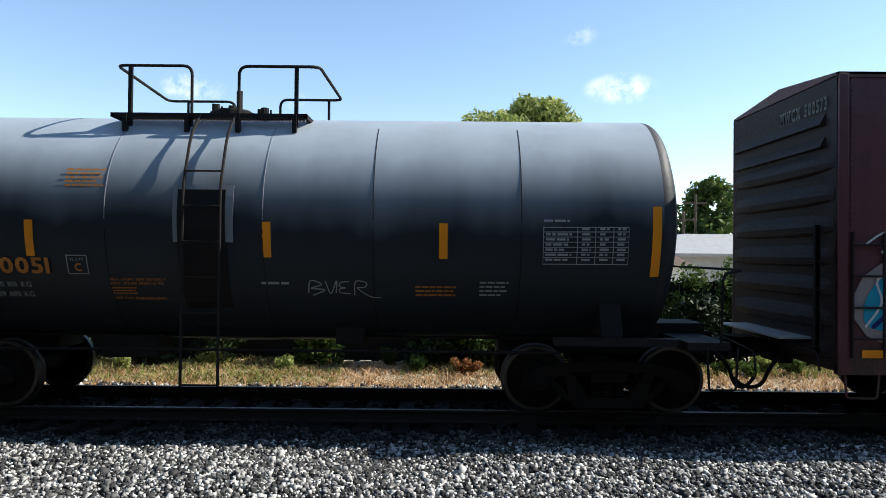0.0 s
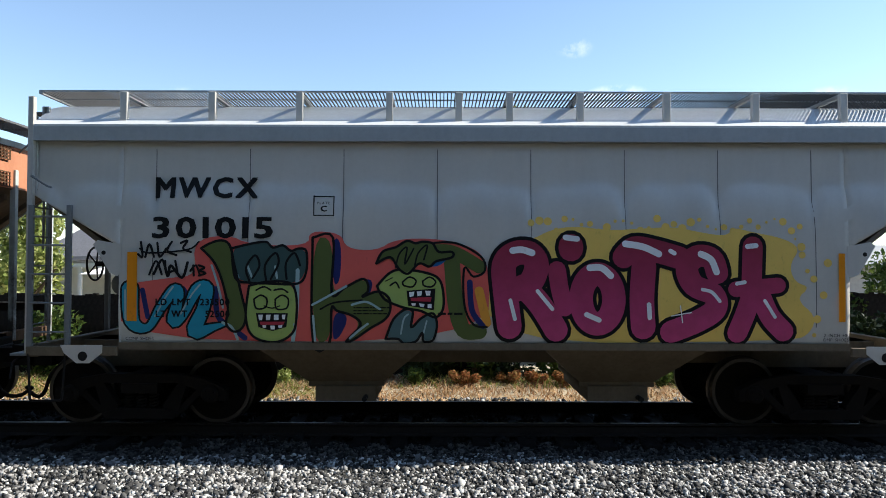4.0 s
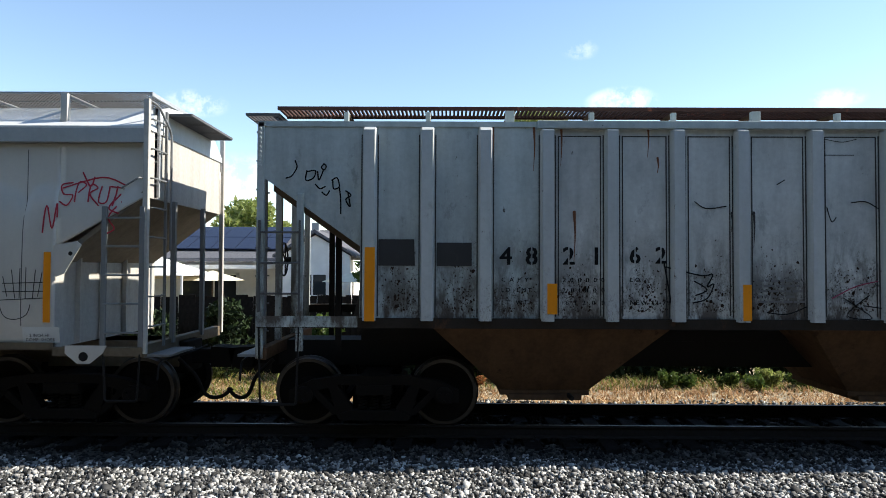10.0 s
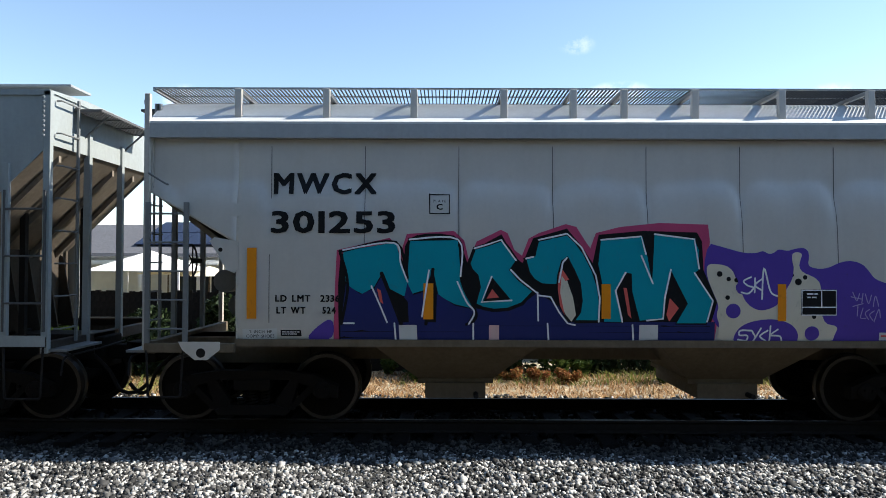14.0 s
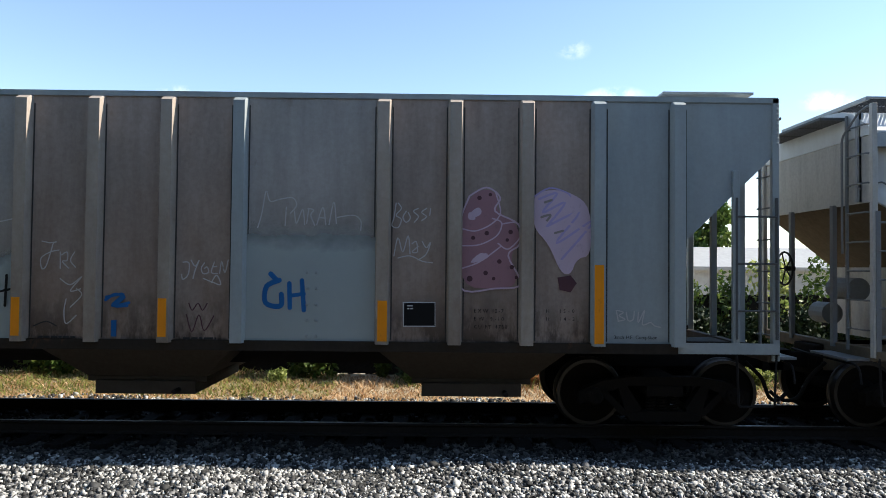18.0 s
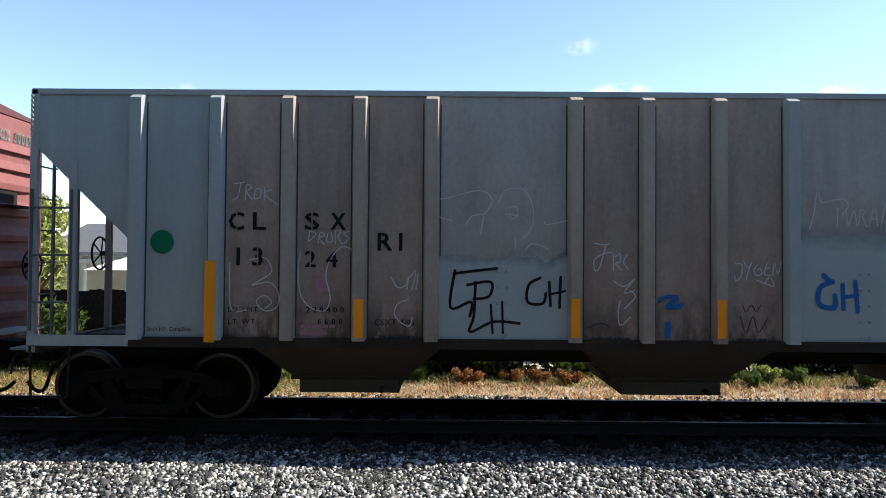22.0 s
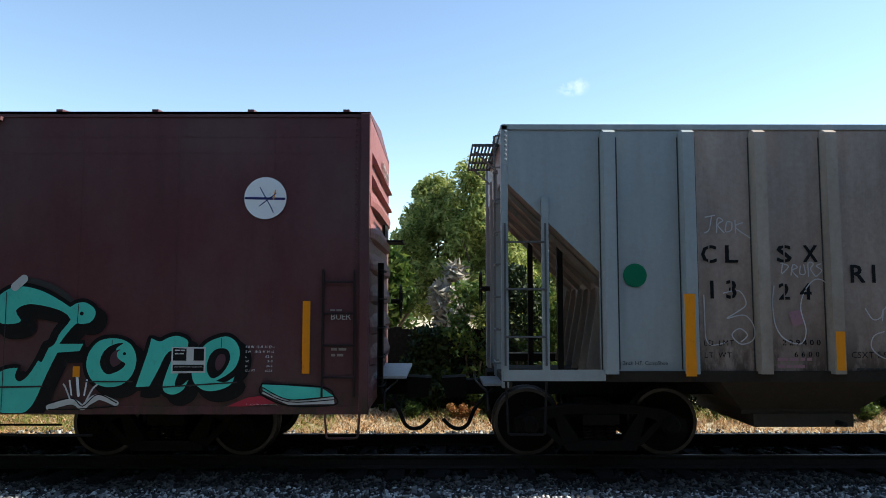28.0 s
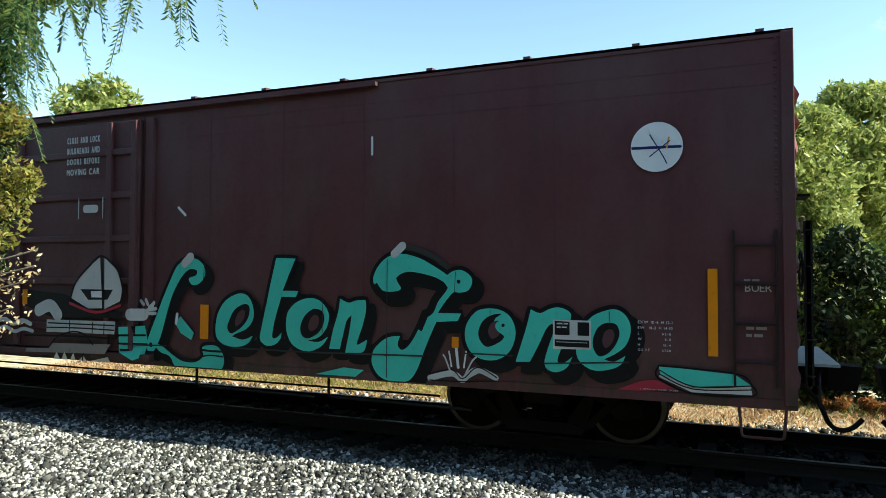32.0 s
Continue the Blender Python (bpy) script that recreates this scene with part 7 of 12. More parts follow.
def glyph(letter):
    """One letter of the built-in face: its corners in x and z, its faces and its width, one high."""
    if letter not in GLYPHS:
        cu = bpy.data.curves.new("letter", "FONT")
        cu.body, cu.size, cu.resolution_u = letter, 1.0, 2
        tmp = bpy.data.objects.new("letter", cu)
        me = bpy.data.meshes.new_from_object(tmp)
        vs, fs = [(v.co.x, v.co.y) for v in me.vertices], [tuple(p.vertices) for p in me.polygons]
        bpy.data.objects.remove(tmp)
        bpy.data.meshes.remove(me)
        bpy.data.curves.remove(cu)
        low, high, cap = min(v[0] for v in vs), max(v[0] for v in vs), 0.73
        GLYPHS[letter] = ([((x - low) / cap, z / cap) for x, z in vs], fs, (high - low) / cap)
    return GLYPHS[letter]


STENCILLED = "CS203698"


def words(canvas, name, ink, layer, text, x0, x1, z0, z1, bold):
    """Letters in the built-in face, spaced out to fill their box; large letters are parts of their own."""
    h = z1 - z0
    stroke = ((0.05 if canvas in (ON_R, ON_C) else 0.085) if bold else 0.0) * h
    widths = [0.45 if c == " " else glyph(c)[2] for c in text]
    natural = sum(widths) * h
    squeeze = min(1.0, (x1 - x0) / (natural + 0.08 * h * (len(text) - 1)))
    if len(text) == 1:
        squeeze = (x1 - x0) / natural
    elif bold and canvas not in (ON_R, ON_C):
        squeeze = min(1.4, (x1 - x0 - 0.2 * h * (len(text) - 1)) / natural)
    gap = (x1 - x0 - natural * squeeze) / max(1, len(text) - 1)
    x, line = x0, bmesh.new()
    for c, w in zip(text, widths):
        if c != " ":
            vs, fs, _ = glyph(c)
            made = bmesh.new()
            for k, (shift, rise) in enumerate(((0, 0), (1, 0), (0, 0.7), (1, 0.7)) if bold else ((0, 0),)):
                new_verts = [made.verts.new((x + shift * stroke + u * h * squeeze, -0.0003 * k, z0 + rise * stroke + v * (h - 0.7 * stroke))) for u, v in vs]
                for f in fs:
                    made.faces.new([new_verts[q] for q in f])
            if bold and canvas in (ON_R, ON_C) and c in STENCILLED:
                mid = x + w * h * squeeze / 2 + 0.025 * h
                for cut in (-0.04 * h, 0.04 * h):
                    bmesh.ops.bisect_plane(made, geom=made.verts[:] + made.edges[:] + made.faces[:], plane_co=(mid + cut, 0, 0), plane_no=(1, 0, 0))
                bmesh.ops.delete(made, geom=[f for f in made.faces if abs(f.calc_center_median().x - mid) < 0.04 * h], context="FACES")
            if h > 0.13:
                draped(canvas, name, ink, layer, made)
            else:
                tmp = bpy.data.meshes.new("letter")
                made.to_mesh(tmp)
                made.free()
                line.from_mesh(tmp)
                bpy.data.meshes.remove(tmp)
        x += w * h * squeeze + gap
    if line.verts:
        draped(canvas, name, ink, layer, line)
    else:
        line.free()


def safety_strip(canvas, x0, x1, z0, z1, on_rib):
    car, depth = canvas
    bm = bmesh.new()
    for a, b in ((0, 0.25), (0.25, 0.5), (0.5, 0.75), (0.75, 1)):
        za, zb = z0 + (z1 - z0) * a, z0 + (z1 - z0) * b
        proud = (0.129 if on_rib else 0.026)
        bm.faces.new([bm.verts.new((x, depth(z, x) - proud, z)) for x, z in ((x0, za), (x1, za), (x1, zb), (x0, zb))])
    bmesh.ops.remove_doubles(bm, verts=bm.verts[:], dist=0.001)
    part("reflective_strip", bm, M["orange"], car, "orange reflective safety strip")


rng_m = random.Random(5)
for k in range(46):
    a = k / 45
    mx, mz = (0.6 + 3.9 * a * 1.25, 2.66 + rng_m.uniform(-0.02, 0.14)) if a < 0.72 else (4.05 + rng_m.uniform(-0.05, 0.4), 2.6 - 1.3 * (a - 0.72) / 0.28)
    disc(ON_A, "spray_dot", "mustard", 1, (mx, mz), rng_m.uniform(0.015, 0.055))
patch(ON_A, "spray_background", "mustard", 1, (0.03, 1.18), (0.07, 2.19), (0.3, 2.54), (0.59, 2.51), (0.85, 2.65), (1.17, 2.7), (1.61, 2.64), (2.04, 2.67), (2.48, 2.69), (2.77, 2.62), (3.13, 2.57), (3.2, 2.69), (3.42, 2.63), (3.85, 2.55), (4.07, 2.42), (3.92, 2.2), (3.99, 1.98), (4.19, 1.92), (4, 1.76), (4.26, 1.55), (4.2, 1.33), (3.98, 1.22))
ribbon(ON_A, "graffiti_letter", "maroon", 3, 0.317, (0.32, 1.4), (0.27, 1.83), (0.25, 2.19), (0.39, 2.34), (0.58, 2.34), (0.67, 2.19), (0.59, 1.97), (0.41, 1.88))
ribbon(ON_A, "graffiti_letter", "maroon", 3, 0.302, (0.52, 1.9), (0.72, 1.68), (0.92, 1.36))
ribbon(ON_A, "graffiti_letter", "maroon", 3, 0.230, (0.93, 2.13), (0.97, 1.87), (1.03, 1.65))
ribbon(ON_A, "graffiti_letter", "maroon", 3, 0.317, (1.11, 2.44), (1.11, 2.4))
ring(ON_A, "graffiti_letter", "maroon", 3, 0.302, (1.45, 1.76), 0.21, 0.32)
ribbon(ON_A, "graffiti_letter", "maroon", 3, 0.292, (1.79, 2.3), (1.93, 2.42), (2.19, 2.38), (2.51, 2.29))
ribbon(ON_A, "graffiti_letter", "maroon", 3, 0.317, (2.05, 2.19), (2.02, 1.76), (2.04, 1.4))
ribbon(ON_A, "graffiti_letter", "maroon", 3, 0.288, (2.99, 2.1), (2.92, 2.28), (2.73, 2.31), (2.6, 2.16), (2.69, 1.94), (2.94, 1.82), (2.96, 1.63), (2.72, 1.47), (2.4, 1.34))
ribbon(ON_A, "graffiti_letter", "maroon", 3, 0.259, (3.45, 2.44), (3.43, 1.94))
ribbon(ON_A, "graffiti_letter", "maroon", 3, 0.202, (3.23, 1.89), (3.77, 1.94))
ribbon(ON_A, "graffiti_letter", "maroon", 3, 0.259, (3.45, 1.87), (3.35, 1.58), (3.25, 1.33))
ribbon(ON_A, "graffiti_letter", "maroon", 3, 0.261, (3.52, 1.87), (3.66, 1.55), (3.84, 1.35))
ribbon(ON_A, "highlight", "white", 5, 0.086, (0.36, 2.38), (0.48, 2.39), (0.61, 2.35))
ribbon(ON_A, "highlight", "white", 5, 0.072, (1.04, 2.55), (1.19, 2.53))
ribbon(ON_A, "highlight", "white", 5, 0.086, (1.35, 2.16), (1.5, 2.16), (1.62, 2.06))
ribbon(ON_A, "highlight", "white", 5, 0.086, (1.81, 2.47), (2.04, 2.43), (2.24, 2.34))
ribbon(ON_A, "highlight", "white", 5, 0.058, (2.39, 2.38), (2.44, 2.35))
ribbon(ON_A, "highlight", "white", 5, 0.086, (2.78, 2.34), (2.91, 2.27), (2.98, 2.11))
ribbon(ON_A, "highlight", "white", 5, 0.065, (3.38, 2.44), (3.49, 2.45))
ribbon(ON_A, "highlight", "white", 5, 0.050, (0.33, 1.74), (0.39, 1.5))
ribbon(ON_A, "highlight", "white", 5, 0.050, (0.68, 1.86), (0.87, 1.63))
ribbon(ON_A, "highlight", "white", 5, 0.058, (2.11, 1.69), (2.12, 1.52))
ribbon(ON_A, "highlight", "white", 5, 0.065, (1.31, 1.56), (1.47, 1.49))
ribbon(ON_A, "highlight", "white", 5, 0.044, (2.797, 1.885), (2.919, 1.849), (3.019, 1.734))
ribbon(ON_A, "highlight", "white", 5, 0.044, (3.598, 1.743), (3.726, 1.534))
ribbon(ON_A, "highlight", "white", 5, 0.050, (3.24, 1.96), (3.34, 1.98))
ribbon(ON_A, "highlight", "white", 5, 0.014, (2.397, 1.545), (2.657, 1.589))
ribbon(ON_A, "highlight", "white", 5, 0.014, (2.513, 1.675), (2.541, 1.459))
patch(ON_A, "spray_background", "coral", 1, (-4.66, 1.2), (-4.67, 1.9), (-4.46, 1.96), (-4.03, 2.02), (-3.7, 2.05), (-3.75, 2.5), (-3.31, 2.58), (-3.02, 2.45), (-2.26, 2.43), (-2.26, 2.63), (-1.85, 2.6), (-1.78, 2.4), (-1.39, 2.37), (-1.14, 2.53), (-0.56, 2.53), (-0.13, 2.42), (0.07, 2.19), (0.04, 1.21))
swelling(ON_A, "spray_letter", "cyan", 3, False, (-4.55, 1.87, 0.23), (-4.52, 1.46, 0.2), (-4.32, 1.38, 0.1), (-4.15, 1.64, 0.13), (-3.98, 1.86, 0.16), (-3.92, 1.79, 0.13), (-3.99, 1.47, 0.17), (-3.86, 1.54, 0.1), (-3.7, 1.86, 0.16), (-3.56, 1.89, 0.16), (-3.61, 1.62, 0.17), (-3.72, 1.33, 0.2), (-3.47, 1.39, 0.09), (-3.29, 1.44, 0.03))
ribbon(ON_A, "outline", "paleteal", 4, 0.022, (-4.61, 1.86), (-4.604, 1.485))
ribbon(ON_A, "outline", "paleteal", 4, 0.022, (-4.223, 1.529), (-4.096, 1.76), (-3.997, 1.904))
ribbon(ON_A, "outline", "paleteal", 4, 0.022, (-3.892, 1.559), (-3.765, 1.79), (-3.651, 1.934))
ribbon(ON_A, "outline", "navy", 2, 0.065, (-4.39, 1.86), (-4.32, 1.52))
ribbon(ON_A, "outline", "navy", 2, 0.065, (-3.87, 1.88), (-3.81, 1.75), (-3.89, 1.53))
ribbon(ON_A, "outline", "navy", 2, 0.072, (-3.45, 1.88), (-3.42, 1.53), (-3.23, 1.37), (-3.08, 1.25))
patch(ON_A, "spray_letter", "olive", 4, (-3.64, 2.4), (-3.51, 2.47), (-3.37, 2.5), (-3.27, 2.43), (-3.21, 2.18), (-3.12, 1.82), (-3.06, 1.56), (-3.1, 1.39), (-3.21, 1.33), (-3.31, 1.43), (-3.29, 1.64), (-3.36, 1.96), (-3.47, 2.22))
ribbon(ON_A, "outline", "black", 5, 0.032, (-3.64, 2.4), (-3.51, 2.47), (-3.37, 2.5), (-3.27, 2.43), (-3.21, 2.18), (-3.12, 1.82), (-3.06, 1.56), (-3.1, 1.39), (-3.21, 1.33), (-3.31, 1.43), (-3.29, 1.64), (-3.36, 1.96), (-3.47, 2.22), (-3.64, 2.4))
ribbon(ON_A, "highlight", "paleteal", 5, 0.029, (-3.503, 2.18), (-3.42, 1.927), (-3.352, 1.639))
ribbon(ON_A, "highlight", "paleteal", 4, 0.036, (-3.358, 1.445), (-3.242, 1.388), (-3.168, 1.23))
patch(ON_A, "spray_letter", "darkteal", 3, (-3.25, 2.4), (-3.09, 2.44), (-2.95, 2.47), (-2.8, 2.48), (-2.72, 2.41), (-2.59, 2.44), (-2.49, 2.37), (-2.38, 2.4), (-2.29, 2.36), (-2.29, 2.1), (-2.4, 1.95), (-2.8, 1.95), (-3.02, 1.96), (-3.2, 2.02))
ribbon(ON_A, "outline", "black", 4, 0.032, (-3.25, 2.4), (-3.09, 2.44), (-2.95, 2.47), (-2.8, 2.48), (-2.72, 2.41), (-2.59, 2.44), (-2.49, 2.37), (-2.38, 2.4), (-2.29, 2.36), (-2.29, 2.1), (-2.4, 1.95), (-2.8, 1.95), (-3.02, 1.96), (-3.2, 2.02), (-3.25, 2.4))
ribbon(ON_A, "outline", "black", 5, 0.029, (-3.017, 1.979), (-3.062, 2.152), (-2.948, 2.311), (-2.889, 2.181), (-2.974, 2.022))
ribbon(ON_A, "outline", "black", 5, 0.029, (-2.8, 1.979), (-2.817, 2.182), (-2.688, 2.341), (-2.644, 2.211), (-2.743, 2.008))
ribbon(ON_A, "outline", "black", 5, 0.029, (-2.541, 2.009), (-2.55, 2.211), (-2.442, 2.341), (-2.369, 2.183))
ribbon(ON_A, "highlight", "paleteal", 5, 0.029, (-3.228, 2.18), (-3.162, 2.022))
ribbon(ON_A, "highlight", "paleteal", 5, 0.029, (-3.04, 2.167), (-2.989, 2.037))
ribbon(ON_A, "highlight", "paleteal", 5, 0.029, (-2.687, 2.167), (-2.664, 2.023))
ribbon(ON_A, "highlight", "paleteal", 4, 0.051, (-2.4, 2.12), (-2.41, 1.61), (-2.46, 1.22))
patch(ON_A, "spray_letter", "lime", 4, (-3.02, 1.92), (-2.8, 1.97), (-2.51, 1.96), (-2.42, 1.82), (-2.41, 1.53), (-2.46, 1.32), (-2.65, 1.2), (-2.87, 1.22), (-3.01, 1.32), (-3.06, 1.53), (-3.04, 1.78))
ribbon(ON_A, "outline", "black", 5, 0.032, (-3.02, 1.92), (-2.8, 1.97), (-2.51, 1.96), (-2.42, 1.82), (-2.41, 1.53), (-2.46, 1.32), (-2.65, 1.2), (-2.87, 1.22), (-3.01, 1.32), (-3.06, 1.53), (-3.04, 1.78), (-3.02, 1.92))
ribbon(ON_A, "marking", "black", 5, 0.022, (-2.957, 1.748), (-2.871, 1.799), (-2.791, 1.749), (-2.812, 1.641), (-2.927, 1.633), (-2.957, 1.748))
ribbon(ON_A, "marking", "black", 5, 0.022, (-2.683, 1.749), (-2.597, 1.8), (-2.517, 1.75), (-2.538, 1.634), (-2.668, 1.627), (-2.683, 1.749))
ribbon(ON_A, "marking", "black", 5, 0.022, (-2.929, 1.864), (-2.829, 1.907), (-2.742, 1.864))
ribbon(ON_A, "marking", "black", 5, 0.022, (-2.698, 1.864), (-2.598, 1.879), (-2.525, 1.836))
ribbon(ON_A, "marking", "black", 5, 0.014, (-2.826, 1.662), (-2.725, 1.634), (-2.625, 1.663))
patch(ON_A, "marking", "black", 5, (-2.93, 1.57), (-2.52, 1.57), (-2.54, 1.39), (-2.72, 1.34), (-2.9, 1.39))
patch(ON_A, "marking", "white", 6, (-2.9, 1.55), (-2.84, 1.55), (-2.85, 1.48), (-2.89, 1.48))
patch(ON_A, "marking", "white", 6, (-2.8, 1.55), (-2.74, 1.55), (-2.75, 1.48), (-2.8, 1.48))
patch(ON_A, "marking", "white", 6, (-2.7, 1.55), (-2.64, 1.55), (-2.64, 1.48), (-2.7, 1.48))
patch(ON_A, "marking", "white", 6, (-2.6, 1.55), (-2.55, 1.55), (-2.56, 1.49), (-2.59, 1.49))
patch(ON_A, "marking", "red", 6, (-2.88, 1.46), (-2.56, 1.46), (-2.58, 1.42), (-2.87, 1.42))
patch(ON_A, "marking", "white", 6, (-2.85, 1.41), (-2.8, 1.42), (-2.8, 1.38), (-2.84, 1.38))
patch(ON_A, "marking", "white", 6, (-2.75, 1.41), (-2.69, 1.41), (-2.69, 1.36), (-2.74, 1.36))
patch(ON_A, "marking", "white", 6, (-2.65, 1.41), (-2.59, 1.42), (-2.6, 1.38), (-2.64, 1.38))
patch(ON_A, "spray_letter", "olive", 3, (-2.21, 2.54), (-1.95, 2.54), (-1.96, 1.82), (-1.79, 1.9), (-1.57, 2.01), (-1.5, 1.95), (-1.5, 1.85), (-1.57, 1.78), (-1.37, 1.85), (-1.23, 1.77), (-1.21, 1.61), (-1.28, 1.49), (-1.46, 1.38), (-1.68, 1.23), (-1.78, 1.2), (-1.59, 1.42), (-1.7, 1.54), (-1.89, 1.6), (-1.96, 1.64), (-1.99, 1.2), (-2.2, 1.19))
ribbon(ON_A, "outline", "black", 4, 0.033, (-2.21, 2.54), (-1.95, 2.54), (-1.96, 1.82), (-1.79, 1.9), (-1.57, 2.01), (-1.5, 1.95), (-1.5, 1.85), (-1.57, 1.78), (-1.37, 1.85), (-1.23, 1.77), (-1.21, 1.61), (-1.28, 1.49), (-1.46, 1.38), (-1.68, 1.23), (-1.78, 1.2), (-1.59, 1.42), (-1.7, 1.54), (-1.89, 1.6), (-1.96, 1.64), (-1.99, 1.2), (-2.2, 1.19), (-2.21, 2.54))
patch(ON_A, "spray_side", "navy", 2, (-1.95, 2.56), (-1.84, 2.49), (-1.85, 1.97), (-1.95, 1.92))
patch(ON_A, "spray_side", "navy", 2, (-1.57, 2.01), (-1.43, 2), (-1.46, 1.82), (-1.57, 1.77))
patch(ON_A, "spray_side", "navy", 2, (-1.93, 1.61), (-1.73, 1.54), (-1.86, 1.25), (-1.96, 1.22))
ribbon(ON_A, "highlight", "paleteal", 5, 0.029, (-2.206, 1.678), (-1.969, 1.808), (-1.775, 1.917))
ribbon(ON_A, "highlight", "paleteal", 5, 0.029, (-1.702, 1.679), (-1.514, 1.716), (-1.341, 1.623))
ribbon(ON_A, "highlight", "paleteal", 5, 0.029, (-1.728, 1.248), (-1.613, 1.349), (-1.498, 1.435))
ribbon(ON_A, "highlight", "paleteal", 5, 0.029, (-2.198, 1.534), (-2.174, 1.218))
ribbon(ON_A, "outline", "black", 5, 0.022, (-2.105, 1.621), (-1.918, 1.708), (-1.572, 1.737))
patch(ON_A, "spray_letter", "olive", 5, (-1.39, 2.21), (-1.31, 2.36), (-1.14, 2.42), (-1, 2.5), (-0.89, 2.47), (-0.8, 2.49), (-0.67, 2.47), (-0.59, 2.36), (-0.42, 2.36), (-0.42, 2.29), (-0.62, 2.24), (-0.71, 2.17), (-0.84, 2.21), (-0.98, 2.08), (-1.1, 2.14), (-1.21, 2.29))
ribbon(ON_A, "outline", "black", 6, 0.032, (-1.39, 2.21), (-1.31, 2.36), (-1.14, 2.42), (-1, 2.5), (-0.89, 2.47), (-0.8, 2.49), (-0.67, 2.47), (-0.59, 2.36), (-0.42, 2.36), (-0.42, 2.29), (-0.62, 2.24), (-0.71, 2.17), (-0.84, 2.21), (-0.98, 2.08), (-1.1, 2.14), (-1.21, 2.29), (-1.39, 2.21))
ribbon(ON_A, "outline", "black", 6, 0.022, (-1.141, 2.157), (-1.098, 2.33), (-0.997, 2.417), (-1.026, 2.2), (-0.911, 2.403))
ribbon(ON_A, "outline", "black", 6, 0.022, (-0.895, 2.186), (-0.853, 2.345), (-0.737, 2.447), (-0.78, 2.259))
patch(ON_A, "spray_side", "blueink", 4, (-0.77, 2.19), (-0.59, 2.26), (-0.49, 2.32), (-0.49, 2.24), (-0.63, 2.16))
patch(ON_A, "spray_letter", "lime", 3, (-1.38, 1.92), (-1.24, 2.07), (-1.1, 2.13), (-0.84, 2.11), (-0.62, 2.04), (-0.54, 1.9), (-0.53, 1.64), (-0.63, 1.52), (-0.81, 1.6), (-1.02, 1.64), (-1.21, 1.71), (-1.31, 1.78))
ribbon(ON_A, "outline", "black", 4, 0.033, (-1.38, 1.92), (-1.24, 2.07), (-1.1, 2.13), (-0.84, 2.11), (-0.62, 2.04), (-0.54, 1.9), (-0.53, 1.64), (-0.63, 1.52), (-0.81, 1.6), (-1.02, 1.64), (-1.21, 1.71), (-1.31, 1.78), (-1.38, 1.92))
ribbon(ON_A, "marking", "black", 5, 0.022, (-1.054, 1.969), (-0.967, 2.035), (-0.88, 1.991), (-0.923, 1.912), (-1.032, 1.926), (-1.054, 1.969))
ribbon(ON_A, "marking", "black", 5, 0.022, (-0.794, 1.984), (-0.707, 2.035), (-0.628, 1.978), (-0.678, 1.913), (-0.779, 1.927), (-0.794, 1.984))
ribbon(ON_A, "marking", "black", 5, 0.022, (-1.212, 1.926), (-1.14, 1.969), (-1.097, 1.897))
ribbon(ON_A, "marking", "black", 5, 0.014, (-1.27, 1.983), (-1.184, 2.027))
patch(ON_A, "marking", "black", 5, (-1, 1.86), (-0.63, 1.89), (-0.65, 1.61), (-0.98, 1.67))
patch(ON_A, "marking", "white", 6, (-0.97, 1.84), (-0.9, 1.85), (-0.91, 1.79), (-0.96, 1.78))
patch(ON_A, "marking", "white", 6, (-0.87, 1.85), (-0.8, 1.86), (-0.81, 1.8), (-0.86, 1.79))
patch(ON_A, "marking", "white", 6, (-0.76, 1.86), (-0.69, 1.86), (-0.7, 1.8), (-0.75, 1.8))
patch(ON_A, "marking", "red", 6, (-0.95, 1.77), (-0.68, 1.78), (-0.69, 1.72), (-0.94, 1.73))
patch(ON_A, "marking", "white", 6, (-0.94, 1.7), (-0.88, 1.7), (-0.89, 1.67), (-0.93, 1.67))
patch(ON_A, "marking", "white", 6, (-0.84, 1.7), (-0.77, 1.69), (-0.78, 1.65), (-0.83, 1.66))
patch(ON_A, "marking", "white", 6, (-0.73, 1.69), (-0.68, 1.69), (-0.68, 1.64), (-0.73, 1.64))
patch(ON_A, "spray_letter", "slateteal", 4, (-1.27, 1.24), (-1.17, 1.49), (-1.02, 1.62), (-0.92, 1.59), (-0.94, 1.39), (-0.81, 1.51), (-0.66, 1.57), (-0.61, 1.42), (-0.66, 1.23), (-0.78, 1.21), (-0.8, 1.32), (-0.88, 1.21), (-1.03, 1.18), (-1.11, 1.24))
ribbon(ON_A, "outline", "black", 5, 0.032, (-1.27, 1.24), (-1.17, 1.49), (-1.02, 1.62), (-0.92, 1.59), (-0.94, 1.39), (-0.81, 1.51), (-0.66, 1.57), (-0.61, 1.42), (-0.66, 1.23), (-0.78, 1.21), (-0.8, 1.32), (-0.88, 1.21), (-1.03, 1.18), (-1.11, 1.24), (-1.27, 1.24))
ribbon(ON_A, "highlight", "paleteal", 5, 0.022, (-1.072, 1.307), (-1.037, 1.494), (-0.98, 1.559))
ribbon(ON_A, "highlight", "paleteal", 5, 0.021, (-0.784, 1.308), (-0.741, 1.473))
ribbon(ON_A, "tag_scribble", "black", 4, 0.029, (-4.416, 2.481), (-4.392, 2.286), (-4.45, 2.322))
ribbon(ON_A, "tag_scribble", "black", 4, 0.029, (-4.356, 2.286), (-4.307, 2.452), (-4.247, 2.286))
ribbon(ON_A, "tag_scribble", "black", 4, 0.029, (-4.206, 2.467), (-4.175, 2.286), (-4.09, 2.395))
